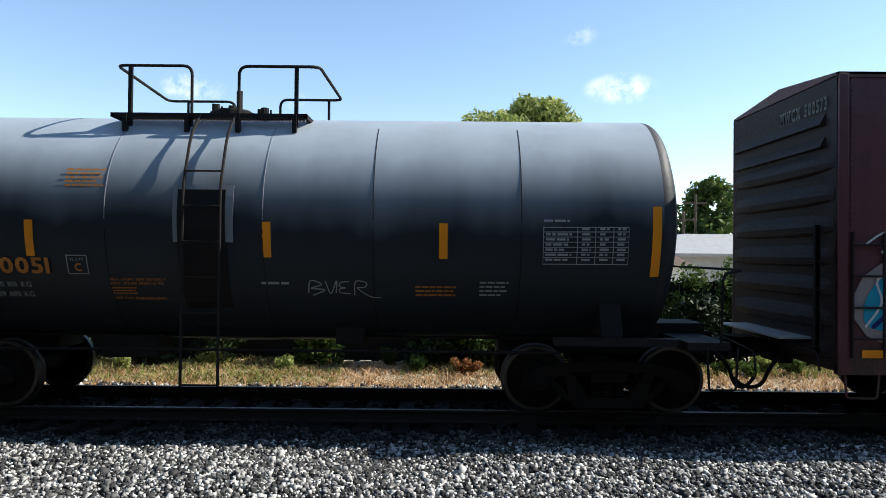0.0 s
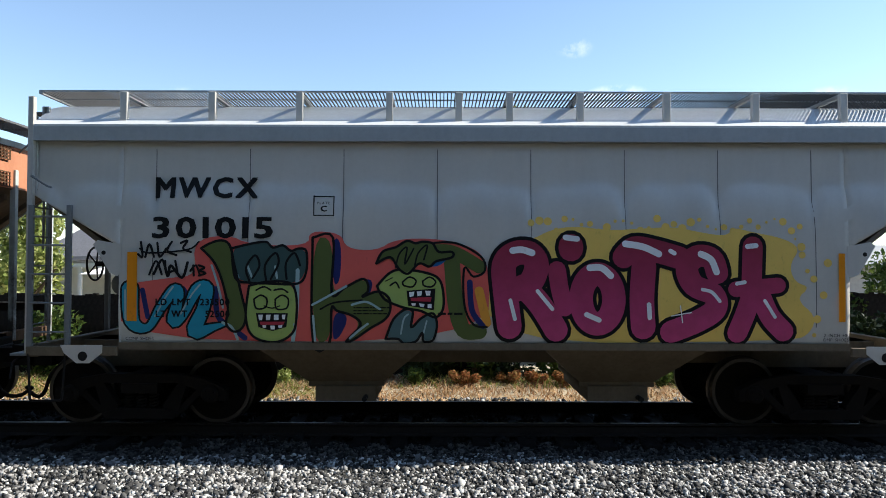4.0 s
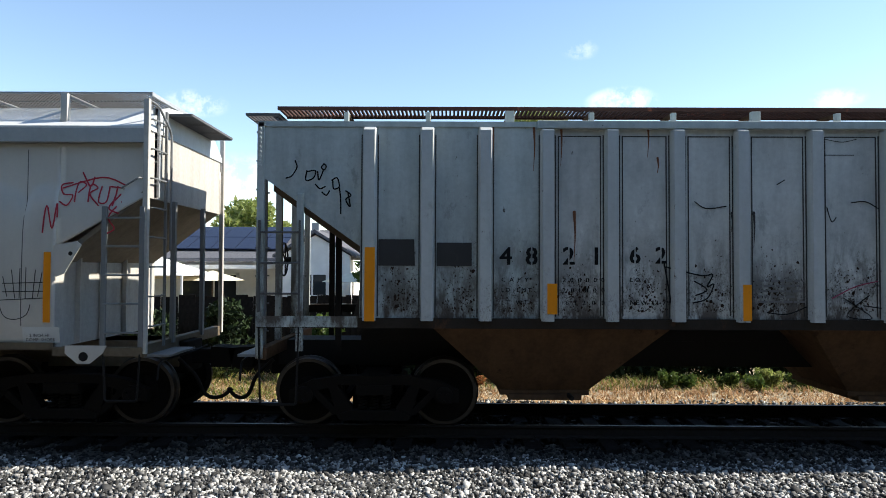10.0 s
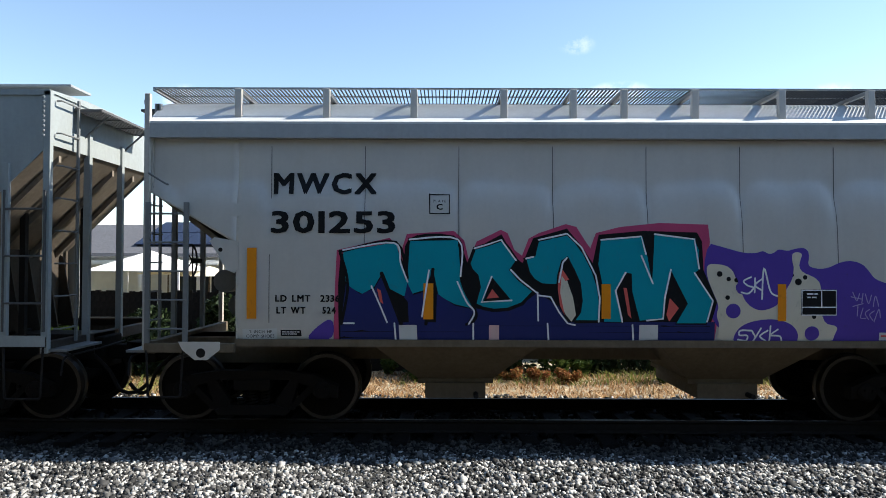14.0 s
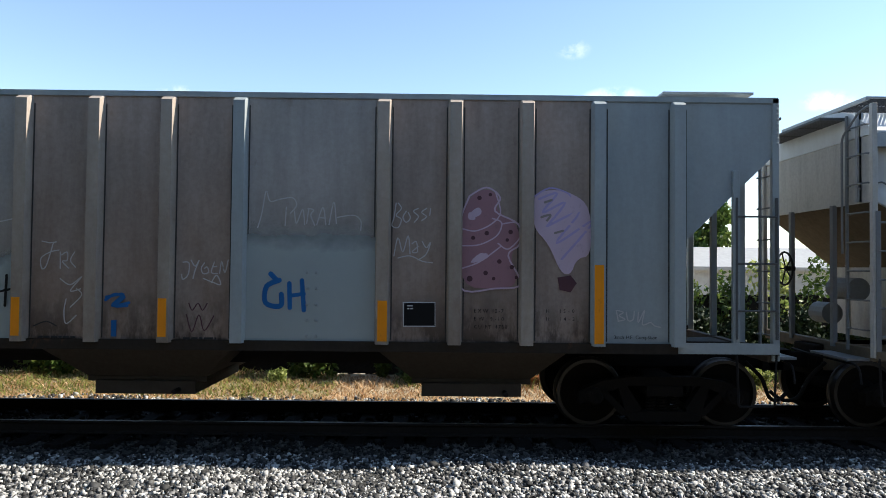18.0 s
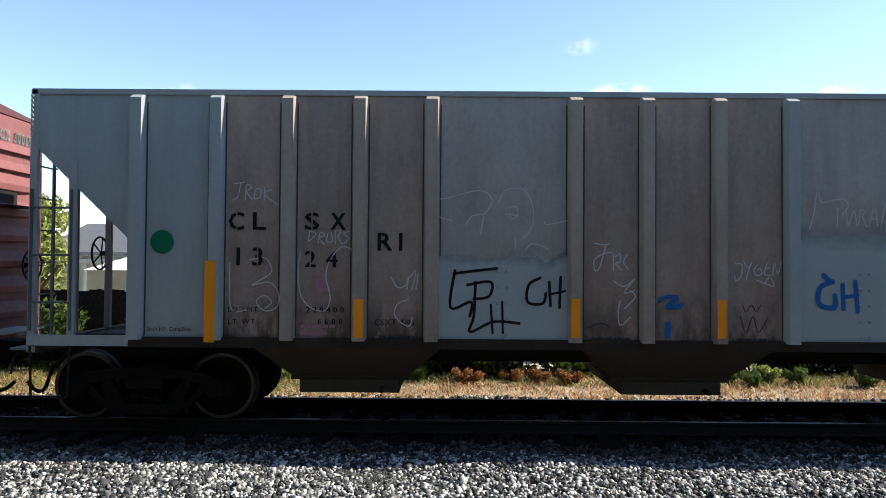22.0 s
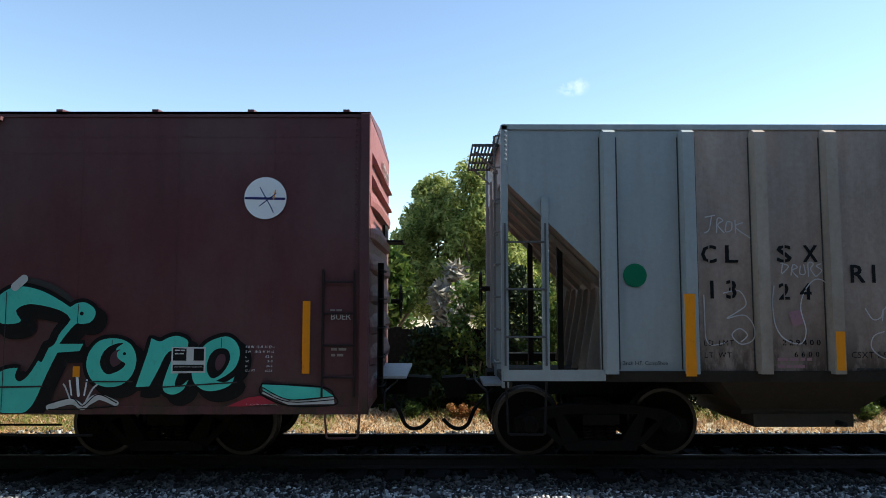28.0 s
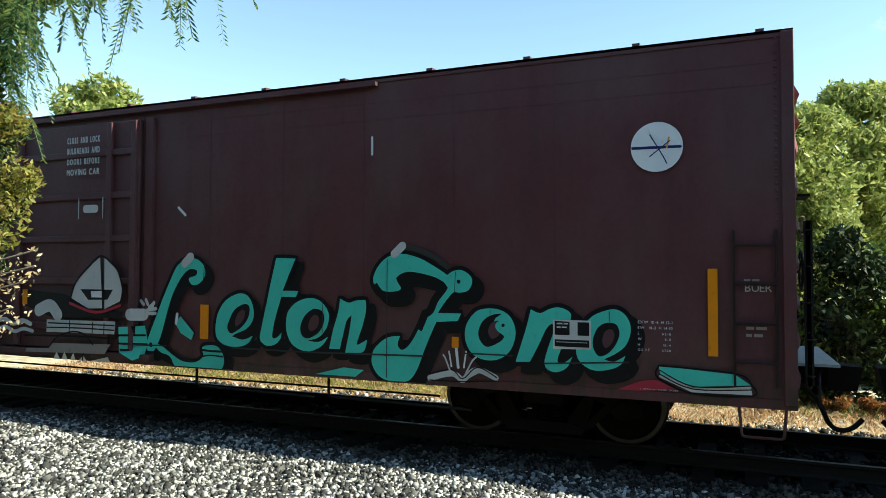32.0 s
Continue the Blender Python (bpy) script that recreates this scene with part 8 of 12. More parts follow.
ribbon(ON_A, "tag_scribble", "black", 4, 0.029, (-4.019, 2.482), (-4.075, 2.366), (-3.959, 2.309))
ribbon(ON_A, "tag_scribble", "black", 4, 0.029, (-3.903, 2.468), (-3.817, 2.497), (-3.873, 2.396), (-3.772, 2.352))
ribbon(ON_A, "tag_scribble", "black", 4, 0.029, (-4.302, 2.062), (-4.218, 2.236), (-4.143, 2.063))
ribbon(ON_A, "tag_scribble", "black", 4, 0.029, (-4.102, 2.236), (-4.086, 2.092), (-4, 2.106))
ribbon(ON_A, "tag_scribble", "black", 4, 0.029, (-3.972, 2.236), (-3.942, 2.092))
ribbon(ON_A, "tag_scribble", "black", 4, 0.029, (-3.741, 2.179), (-3.732, 2.049))
ribbon(ON_A, "tag_scribble", "black", 4, 0.029, (-3.669, 2.179), (-3.596, 2.151), (-3.653, 2.114), (-3.581, 2.079), (-3.667, 2.049))
ribbon(ON_A, "graffiti_letter", "olive", 3, 0.173, (-0.77, 2.36), (-0.42, 2.36), (-0.07, 2.17))
ribbon(ON_A, "graffiti_letter", "olive", 3, 0.203, (-0.42, 2.22), (-0.37, 1.68), (-0.27, 1.36), (-0.07, 1.34))
ribbon(ON_A, "outline", "navy", 4, 0.073, (-0.19, 1.97), (-0.16, 1.61), (-0.02, 1.41))
ribbon(ON_A, "outline", "black", 4, 0.029, (-0.781, 2.461), (-0.383, 2.477), (-0.043, 2.297), (0.001, 2.116), (-0.144, 2.044), (-0.26, 2.152), (-0.259, 1.683), (-0.143, 1.431), (0.03, 1.396))
ribbon(ON_A, "highlight", "orangey", 3, 0.115, (-0.07, 1.86), (-0.02, 1.65), (0.03, 1.45))
ribbon(ON_A, "tag_scribble", "black", 4, 0.036, (-4.245, 2.07), (-4.139, 2.25), (-4.064, 2.034), (-4.029, 2.178), (-3.883, 2.02), (-3.813, 2.215))
ribbon(ON_A, "tag_scribble", "black", 4, 0.022, (-4.429, 2.394), (-4.306, 2.337), (-3.815, 2.381), (-3.672, 2.483))
ribbon(ON_A, "tag_scribble", "black", 4, 0.029, (-3.776, 2.107), (-3.705, 2.179), (-3.653, 2.05))
words(ON_A, "reporting_mark", "black", 2, "MWCX", -4.276, -2.962, 3.05, 3.344, True)
words(ON_A, "car_number", "black", 2, "301015", -4.283, -2.748, 2.529, 2.822, True)
words(ON_A, "weight_data", "black", 15, "LD LMT  233500", -4.205, -3.266, 1.668, 1.76, True)
words(ON_A, "weight_data", "black", 15, "LT WT    52500", -4.203, -3.265, 1.517, 1.609, True)
words(ON_A, "stencil", "black", 4, "COMP SHOES", -4.608, -4.248, 1.22, 1.263, False)
ribbon(ON_A, "frame", "black", 2, 0.017, (-2.202, 3.074), (-1.949, 3.074), (-1.947, 2.828), (-2.2, 2.827), (-2.202, 3.081))
words(ON_A, "plate_mark", "black", 2, "PLATE", -2.158, -1.999, 2.973, 3.008, False)
words(ON_A, "plate_mark", "black", 2, "C", -2.114, -2.041, 2.878, 2.958, True)
words(ON_A, "stencil", "black", 2, "2 INCH HF", 4.366, 4.676, 1.277, 1.32, False)
words(ON_A, "stencil", "black", 2, "OMP SHOES", 4.358, 4.69, 1.22, 1.262, False)
bars(ON_A, "fine_print", "black", 5, -1.68, -1.211, 1.551, 1.651, 3)
bars(ON_A, "fine_print", "black", 5, -0.598, -0.273, 1.539, 1.581, 1)
safety_strip(ON_A, -4.588, -4.46, 1.464, 2.35, False)
safety_strip(ON_A, 4.552, 4.635, 1.472, 2.352, False)
patch(ON_B, "graffiti_halo", "pink", 1, (-3.44, 1.19), (-3.42, 1.9), (-3.4, 2.34), (-2.72, 2.5), (-2.58, 2.3), (-2.5, 2.55), (-1.893, 2.591), (-1.761, 2.468), (-1.701, 2.221), (-1.601, 2.454), (-1.289, 2.607), (-1.202, 2.564), (-1.113, 2.346), (-1.018, 2.274), (-0.932, 2.492), (-0.802, 2.565), (-0.454, 2.683), (-0.316, 2.647), (-0.213, 2.48), (-0.14, 2.371), (-0.068, 2.568), (0.251, 2.649), (0.759, 2.701), (1.377, 2.681), (1.399, 2.464), (1.362, 2.173), (1.449, 1.884), (1.558, 1.631), (1.485, 1.378), (1.456, 1.132))
patch(ON_B, "graffiti_gap", "black", 2, (-3.37, 1.19), (-3.38, 1.9), (-3.35, 2.29), (-2.66, 2.45), (-2.55, 2.2), (-2.48, 2.5), (-1.892, 2.533), (-1.789, 2.381), (-1.707, 2.148), (-1.586, 2.381), (-1.282, 2.549), (-1.127, 2.274), (-1.01, 2.18), (-0.874, 2.5), (-0.439, 2.625), (-0.256, 2.407), (-0.11, 2.183), (-0.032, 2.546), (0.542, 2.599), (1.232, 2.579), (1.297, 2.463), (1.312, 2.1), (1.486, 1.681), (1.399, 1.377), (1.391, 1.132))
patch(ON_B, "spray_background", "purple", 1, (1.304, 2.463), (1.594, 2.384), (1.812, 2.32), (1.993, 2.313), (2.08, 2.35), (2.16, 2.299), (2.225, 2.321), (2.284, 2.372), (2.392, 2.343), (2.465, 2.365), (2.559, 2.387), (2.646, 2.373), (2.675, 2.286), (2.653, 2.163), (2.718, 2.127), (2.826, 2.113), (2.935, 2.135), (3.08, 2.208), (3.225, 2.223), (3.356, 2.18), (3.442, 2.086), (3.5, 1.999), (3.601, 1.949), (3.731, 1.92), (3.817, 1.855), (3.853, 1.711), (3.888, 1.53), (3.945, 1.422), (4.017, 1.386), (3.958, 1.206), (3.928, 1.126), (1.341, 1.117))
patch(ON_B, "graffiti_shape", "cream", 2, (1.355, 2.173), (1.486, 2.174), (1.594, 2.159), (1.681, 2.102), (1.718, 2.015), (1.775, 1.885), (1.826, 1.74), (1.905, 1.654), (2.028, 1.596), (2.137, 1.611), (2.246, 1.669), (2.297, 1.742), (2.369, 1.872), (2.427, 1.959), (2.479, 2.104), (2.45, 2.235), (2.45, 2.307), (2.515, 2.337), (2.588, 2.308), (2.559, 2.235), (2.537, 2.141), (2.587, 2.068), (2.681, 2.033), (2.775, 1.982), (2.826, 1.888), (2.824, 1.418), (3.048, 1.383), (3.004, 1.275), (2.967, 1.152), (1.471, 1.146), (1.529, 1.378), (1.471, 1.522), (1.514, 1.631), (1.428, 1.826), (1.355, 2.014))
patch(ON_B, "spray_dot", "purple", 3, (1.674, 2.203), (1.732, 2.015), (1.775, 1.885), (1.826, 1.726), (1.905, 1.632), (2.028, 1.574), (2.152, 1.597), (2.267, 1.655), (2.326, 1.756), (2.384, 1.872), (2.442, 1.959), (2.471, 2.09), (2.443, 2.235), (2.138, 2.284))
patch(ON_B, "spray_dot", "purple", 3, (1.688, 1.14), (1.724, 1.306), (1.847, 1.415), (2.064, 1.466), (2.282, 1.467), (2.462, 1.395), (2.541, 1.273), (2.512, 1.143))
patch(ON_B, "spray_dot", "purple", 3, (1.725, 1.899), (1.775, 1.957), (1.848, 1.943), (1.891, 1.871), (1.862, 1.798), (1.775, 1.783), (1.725, 1.841))
ribbon(ON_B, "tag_scribble", "white", 4, 0.022, (1.92, 2.008), (1.826, 1.957), (1.877, 1.899), (1.949, 1.871), (1.884, 1.798), (1.797, 1.812))
ribbon(ON_B, "tag_scribble", "white", 4, 0.022, (1.971, 1.994), (1.964, 1.813))
ribbon(ON_B, "tag_scribble", "white", 4, 0.022, (2.065, 1.987), (1.971, 1.907), (2.051, 1.842))
ribbon(ON_B, "tag_scribble", "white", 4, 0.022, (2.058, 1.726), (2.087, 2.125), (2.166, 1.828), (2.268, 1.763))
ribbon(ON_B, "tag_scribble", "white", 4, 0.022, (1.92, 1.321), (1.789, 1.321), (1.775, 1.263), (1.876, 1.256), (1.861, 1.191), (1.76, 1.205))
ribbon(ON_B, "tag_scribble", "white", 4, 0.022, (1.934, 1.321), (1.977, 1.249))
ribbon(ON_B, "tag_scribble", "white", 4, 0.022, (2.05, 1.351), (1.955, 1.184))
ribbon(ON_B, "tag_scribble", "white", 4, 0.022, (2.137, 1.322), (2.042, 1.25), (2.122, 1.185))
ribbon(ON_B, "tag_scribble", "white", 4, 0.022, (2.173, 1.38), (2.165, 1.178))
ribbon(ON_B, "tag_scribble", "white", 4, 0.022, (2.267, 1.337), (2.18, 1.264), (2.295, 1.25), (2.324, 1.178))
ribbon(ON_B, "tag_scribble", "lilac", 3, 0.012, (3.202, 1.759), (3.332, 1.731))
ribbon(ON_B, "tag_scribble", "lilac", 3, 0.012, (3.224, 1.817), (3.274, 1.709), (3.31, 1.803))
ribbon(ON_B, "tag_scribble", "lilac", 3, 0.012, (3.354, 1.803), (3.339, 1.687))
ribbon(ON_B, "tag_scribble", "lilac", 3, 0.012, (3.383, 1.796), (3.425, 1.673), (3.462, 1.782))
ribbon(ON_B, "tag_scribble", "lilac", 3, 0.012, (3.483, 1.637), (3.513, 1.768), (3.555, 1.638))
ribbon(ON_B, "tag_scribble", "lilac", 3, 0.012, (3.223, 1.636), (3.353, 1.673))
ribbon(ON_B, "tag_scribble", "lilac", 3, 0.012, (3.288, 1.651), (3.28, 1.514))
ribbon(ON_B, "tag_scribble", "lilac", 3, 0.012, (3.353, 1.615), (3.323, 1.492), (3.388, 1.485))
ribbon(ON_B, "tag_scribble", "lilac", 3, 0.012, (3.44, 1.601), (3.381, 1.55), (3.424, 1.471))
ribbon(ON_B, "tag_scribble", "lilac", 3, 0.012, (3.497, 1.58), (3.439, 1.529), (3.482, 1.457))
ribbon(ON_B, "tag_scribble", "lilac", 3, 0.012, (3.497, 1.442), (3.555, 1.601), (3.576, 1.493))
ribbon(ON_B, "tag_scribble", "soot", 2, 0.011, (4.036, 2.037), (4.092, 1.784))
ribbon(ON_B, "tag_scribble", "soot", 2, 0.011, (4.145, 2.124), (4.193, 1.763))
ribbon(ON_B, "tag_scribble", "soot", 2, 0.011, (4.254, 2.146), (4.251, 1.763))
ribbon(ON_B, "tag_scribble", "soot", 2, 0.011, (4.333, 2.161), (4.33, 1.763))
ribbon(ON_B, "tag_scribble", "soot", 2, 0.011, (4.456, 2.125), (4.424, 1.763))
ribbon(ON_B, "tag_scribble", "soot", 2, 0.011, (4.543, 2.097), (4.49, 1.785))
ribbon(ON_B, "tag_scribble", "soot", 2, 0.011, (4.035, 1.95), (4.563, 1.966))
ribbon(ON_B, "tag_scribble", "soot", 2, 0.011, (4.034, 1.842), (4.562, 1.851))
ribbon(ON_B, "tag_scribble", "soot", 2, 0.011, (3.968, 1.733), (4.562, 1.764))
ribbon(ON_B, "tag_scribble", "soot", 2, 0.011, (3.983, 1.711), (4.054, 1.531), (4.198, 1.488), (4.343, 1.546), (4.395, 1.677))
patch(ON_B, "graffiti_letter", "navy", 3, (-1.623, 1.598), (-1.376, 1.563), (-1.195, 1.578), (-1.014, 1.651), (-0.819, 1.803), (-0.543, 1.623), (-0.433, 1.407), (-1.621, 1.403))
patch(ON_B, "graffiti_letter", "teal", 3, (-1.629, 2.367), (-1.455, 2.418), (-1.281, 2.477), (-1.201, 2.382), (-1.083, 2.209), (-1.162, 2.092), (-1.053, 1.969), (-0.87, 1.818), (-1.014, 1.658), (-1.195, 1.585), (-1.376, 1.57), (-1.521, 1.598), (-1.623, 1.656), (-1.567, 1.873), (-1.597, 2.018), (-1.67, 2.091), (-1.7, 2.177))
draped(ON_B, "outline", "black", 3, ribbon_bm([(-1.629, 2.367), (-1.455, 2.418), (-1.281, 2.477), (-1.201, 2.382), (-1.083, 2.209), (-1.162, 2.092), (-1.053, 1.969), (-0.87, 1.818), (-1.014, 1.658), (-1.195, 1.585), (-1.376, 1.57), (-1.521, 1.598), (-1.623, 1.656), (-1.567, 1.873), (-1.597, 2.018), (-1.67, 2.091), (-1.7, 2.177)], 0.045, True, False))
patch(ON_B, "graffiti_letter", "teal", 3, (-0.816, 2.471), (-0.62, 2.515), (-0.439, 2.559), (-0.329, 2.458), (-0.22, 2.313), (-0.11, 2.096), (-0.037, 1.879), (-0.007, 1.661), (-0.028, 1.43), (-0.339, 1.429), (-0.282, 1.552), (-0.261, 1.697), (-0.283, 1.914), (-0.364, 2.095), (-0.445, 2.254), (-0.495, 2.203), (-0.545, 2.022), (-0.566, 1.891), (-0.762, 1.898), (-0.871, 1.963), (-0.937, 2.057), (-0.982, 2.238), (-0.866, 2.275))
draped(ON_B, "outline", "black", 3, ribbon_bm([(-0.816, 2.471), (-0.62, 2.515), (-0.439, 2.559), (-0.329, 2.458), (-0.22, 2.313), (-0.11, 2.096), (-0.037, 1.879), (-0.007, 1.661), (-0.028, 1.43), (-0.339, 1.429), (-0.282, 1.552), (-0.261, 1.697), (-0.283, 1.914), (-0.364, 2.095), (-0.445, 2.254), (-0.495, 2.203), (-0.545, 2.022), (-0.566, 1.891), (-0.762, 1.898), (-0.871, 1.963), (-0.937, 2.057), (-0.982, 2.238), (-0.866, 2.275)], 0.045, True, False))
patch(ON_B, "graffiti_letter", "teal", 3, (-0.003, 2.481), (0.527, 2.526), (0.586, 2.301), (0.652, 1.932), (0.687, 2.556), (1.195, 2.492), (1.253, 2.354), (1.254, 2.1), (1.196, 2.057), (1.428, 1.703), (1.341, 1.413), (0.964, 1.412), (1.109, 1.665), (0.891, 2.099), (0.819, 1.809), (0.776, 1.462), (0.494, 1.446), (0.399, 1.808), (0.391, 2.047), (0.311, 2.061), (0.181, 1.821), (0.269, 1.424), (0.037, 1.43), (0.007, 1.951), (-0.038, 2.168))
draped(ON_B, "outline", "black", 3, ribbon_bm([(-0.003, 2.481), (0.527, 2.526), (0.586, 2.301), (0.652, 1.932), (0.687, 2.556), (1.195, 2.492), (1.253, 2.354), (1.254, 2.1), (1.196, 2.057), (1.428, 1.703), (1.341, 1.413), (0.964, 1.412), (1.109, 1.665), (0.891, 2.099), (0.819, 1.809), (0.776, 1.462), (0.494, 1.446), (0.399, 1.808), (0.391, 2.047), (0.311, 2.061), (0.181, 1.821), (0.269, 1.424), (0.037, 1.43), (0.007, 1.951), (-0.038, 2.168)], 0.045, True, False))
patch(ON_B, "letter_gap", "black", 4, (-1.408, 2.004), (-1.16, 1.708), (-1.515, 1.685))
patch(ON_B, "letter_gap", "coral", 5, (-1.4, 1.845), (-1.312, 1.737), (-1.472, 1.722))
patch(ON_B, "letter_gap", "cream", 4, (-0.509, 2.022), (-0.436, 1.95), (-0.362, 1.733), (-0.325, 1.516), (-0.383, 1.429), (-0.455, 1.515), (-0.529, 1.66), (-0.544, 1.841))
patch(ON_B, "letter_gap", "coral", 4, (-0.545, 2.058), (-0.495, 2.094), (-0.414, 1.971), (-0.458, 1.95), (-0.509, 2.022), (-0.529, 1.804), (-0.47, 1.515), (-0.528, 1.623), (-0.559, 1.841))
patch(ON_B, "letter_gap", "coral", 4, (0.326, 1.865), (0.282, 1.865), (0.341, 1.518), (0.385, 1.475))
patch(ON_B, "letter_gap", "coral", 4, (0.877, 1.737), (0.993, 1.607), (0.87, 1.433), (0.834, 1.52))
ribbon(ON_B, "frame", "white", 6, 0.022, (-1.629, 2.367), (-1.455, 2.418), (-1.288, 2.477), (-1.098, 2.216))
ribbon(ON_B, "frame", "white", 6, 0.022, (-1.162, 2.092), (-1.038, 1.962), (-0.834, 1.803))
ribbon(ON_B, "frame", "white", 6, 0.022, (-1.408, 2.004), (-1.537, 1.678), (-1.152, 1.701))
ribbon(ON_B, "frame", "white", 6, 0.022, (-0.802, 2.478), (-0.439, 2.559), (-0.256, 2.386), (-0.073, 2.023), (-0.022, 1.734), (-0.035, 1.43))
ribbon(ON_B, "frame", "white", 6, 0.022, (-0.967, 2.238), (-0.873, 2.26))
ribbon(ON_B, "frame", "white", 6, 0.022, (-0.444, 2.247), (-0.495, 2.189), (-0.545, 1.935))
ribbon(ON_B, "frame", "white", 6, 0.022, (-0.819, 1.803), (-0.81, 1.442))
ribbon(ON_B, "frame", "white", 6, 0.022, (-0.819, 1.767), (-0.652, 1.746), (-0.543, 1.551), (-0.433, 1.407), (-0.339, 1.386))
ribbon(ON_B, "frame", "white", 6, 0.022, (-0.003, 2.481), (0.513, 2.526), (0.571, 2.301))
ribbon(ON_B, "frame", "white", 6, 0.022, (0.513, 2.279), (0.659, 1.924))
ribbon(ON_B, "frame", "white", 6, 0.022, (0.311, 2.061), (0.181, 1.829), (0.269, 1.431))
ribbon(ON_B, "frame", "white", 6, 0.022, (0.687, 2.556), (1.195, 2.492), (1.254, 2.115))
ribbon(ON_B, "frame", "white", 6, 0.022, (1.196, 2.057), (1.428, 1.703), (1.355, 1.435))
ribbon(ON_B, "frame", "white", 6, 0.022, (0.891, 2.099), (0.812, 1.737), (0.79, 1.469), (0.581, 1.447))
ribbon(ON_B, "tag_scribble", "red", 2, 0.02, (4.532, 2.612), (4.57, 2.965), (4.653, 2.662), (4.701, 2.995), (4.713, 2.813))
ribbon(ON_B, "tag_scribble", "red", 2, 0.02, (5.001, 3.399), (5.103, 3.217), (5.153, 3.339))
ribbon(ON_B, "tag_scribble", "red", 2, 0.02, (4.871, 3.268), (4.73, 3.237), (4.771, 3.116), (4.902, 3.096), (4.833, 2.965), (4.731, 3.015))
ribbon(ON_B, "tag_scribble", "red", 2, 0.02, (4.933, 3.015), (4.952, 3.268), (5.053, 3.238), (4.973, 3.136))
ribbon(ON_B, "tag_scribble", "red", 2, 0.02, (5.105, 3.015), (5.113, 3.238), (5.205, 3.197), (5.114, 3.116), (5.236, 2.965))
ribbon(ON_B, "tag_scribble", "red", 2, 0.02, (5.255, 3.217), (5.236, 3.015), (5.337, 3.016), (5.356, 3.217))
ribbon(ON_B, "tag_scribble", "red", 2, 0.02, (5.376, 3.217), (5.537, 3.197))
ribbon(ON_B, "tag_scribble", "red", 2, 0.02, (5.457, 3.217), (5.417, 2.965))
ribbon(ON_B, "tag_scribble", "red", 2, 0.02, (5.497, 3.117), (5.377, 2.935), (5.499, 2.864))
ribbon(ON_B, "tag_scribble", "red", 2, 0.02, (5.518, 3.016), (5.378, 2.814), (5.459, 2.663), (5.339, 2.592))
ribbon(ON_B, "tag_scribble", "red", 2, 0.02, (4.75, 3.197), (5.254, 3.339), (5.557, 3.238))
patch(ON_B, "spray_background", "purple", 1, (-3.82, 1.17), (-3.65, 1.36), (-3.44, 1.49), (-3.43, 1.17))
patch(ON_B, "graffiti_band", "navy", 2, (-3.35, 1.41), (1.46, 1.43), (1.46, 1.19), (-3.35, 1.18))
patch(ON_B, "graffiti_letter", "teal", 3, (-3.32, 2.33), (-2.64, 2.44), (-2.56, 2.15), (-2.49, 1.94), (-2.46, 2.46), (-1.84, 2.47), (-1.8, 1.96), (-1.63, 1.59), (-1.88, 1.65), (-2.09, 1.76), (-2.16, 2.1), (-2.27, 1.83), (-2.53, 1.75), (-2.75, 1.86), (-2.82, 2.04), (-2.92, 1.86), (-3.07, 1.78), (-3.21, 1.85), (-3.28, 1.93))
patch(ON_B, "graffiti_letter", "navy", 3, (-3.28, 1.91), (-3.09, 1.77), (-2.91, 1.85), (-2.82, 2.01), (-2.58, 1.4), (-3.34, 1.39))
patch(ON_B, "graffiti_letter", "navy", 3, (-2.49, 1.92), (-2.53, 1.73), (-2.27, 1.81), (-2.2, 1.94), (-2.23, 1.4), (-2.47, 1.4))
patch(ON_B, "graffiti_letter", "navy", 3, (-2.11, 1.79), (-1.88, 1.63), (-1.62, 1.58), (-1.72, 1.4), (-2.12, 1.4))
ribbon(ON_B, "outline", "black", 4, 0.036, (-3.332, 2.325), (-2.637, 2.442), (-2.494, 1.936), (-2.463, 2.472), (-1.832, 2.473), (-1.792, 1.938), (-1.6, 1.52), (-1.729, 1.39))
ribbon(ON_B, "outline", "black", 4, 0.036, (-3.361, 2.325), (-3.254, 1.898), (-3.335, 1.393))
ribbon(ON_B, "outline", "black", 4, 0.050, (-2.82, 2.04), (-2.69, 1.72), (-2.57, 1.4))
ribbon(ON_B, "outline", "black", 4, 0.043, (-2.162, 2.096), (-2.209, 1.72), (-2.25, 1.396))
ribbon(ON_B, "highlight", "white", 5, 0.022, (-3.317, 2.34), (-2.666, 2.435), (-2.576, 2.167), (-2.487, 1.936))
ribbon(ON_B, "highlight", "white", 5, 0.022, (-2.463, 2.479), (-1.84, 2.48), (-1.807, 2.01))
patch(ON_B, "letter_foot", "palegrey", 3, (-2.6, 1.38), (-2.37, 1.38), (-2.36, 1.19), (-2.59, 1.19))
patch(ON_B, "letter_foot", "palegrey", 3, (0.49, 1.39), (0.73, 1.39), (0.73, 1.2), (0.49, 1.19))
patch(ON_B, "letter_foot", "palepink", 3, (-1.44, 1.38), (-1.31, 1.38), (-1.31, 1.19), (-1.44, 1.19))
ribbon(ON_B, "outline", "white", 4, 0.022, (-1.642, 1.397), (-1.641, 1.189))
ribbon(ON_B, "outline", "white", 4, 0.022, (-0.689, 1.4), (-0.673, 1.191))
ribbon(ON_B, "outline", "white", 4, 0.022, (0.401, 1.388), (0.416, 1.194))
ribbon(ON_B, "highlight", "white", 6, 0.022, (-2.95, 1.877), (-2.846, 1.647), (-2.749, 1.416))
ribbon(ON_B, "highlight", "white", 6, 0.022, (-2.213, 2.082), (-2.267, 1.72), (-2.301, 1.489))
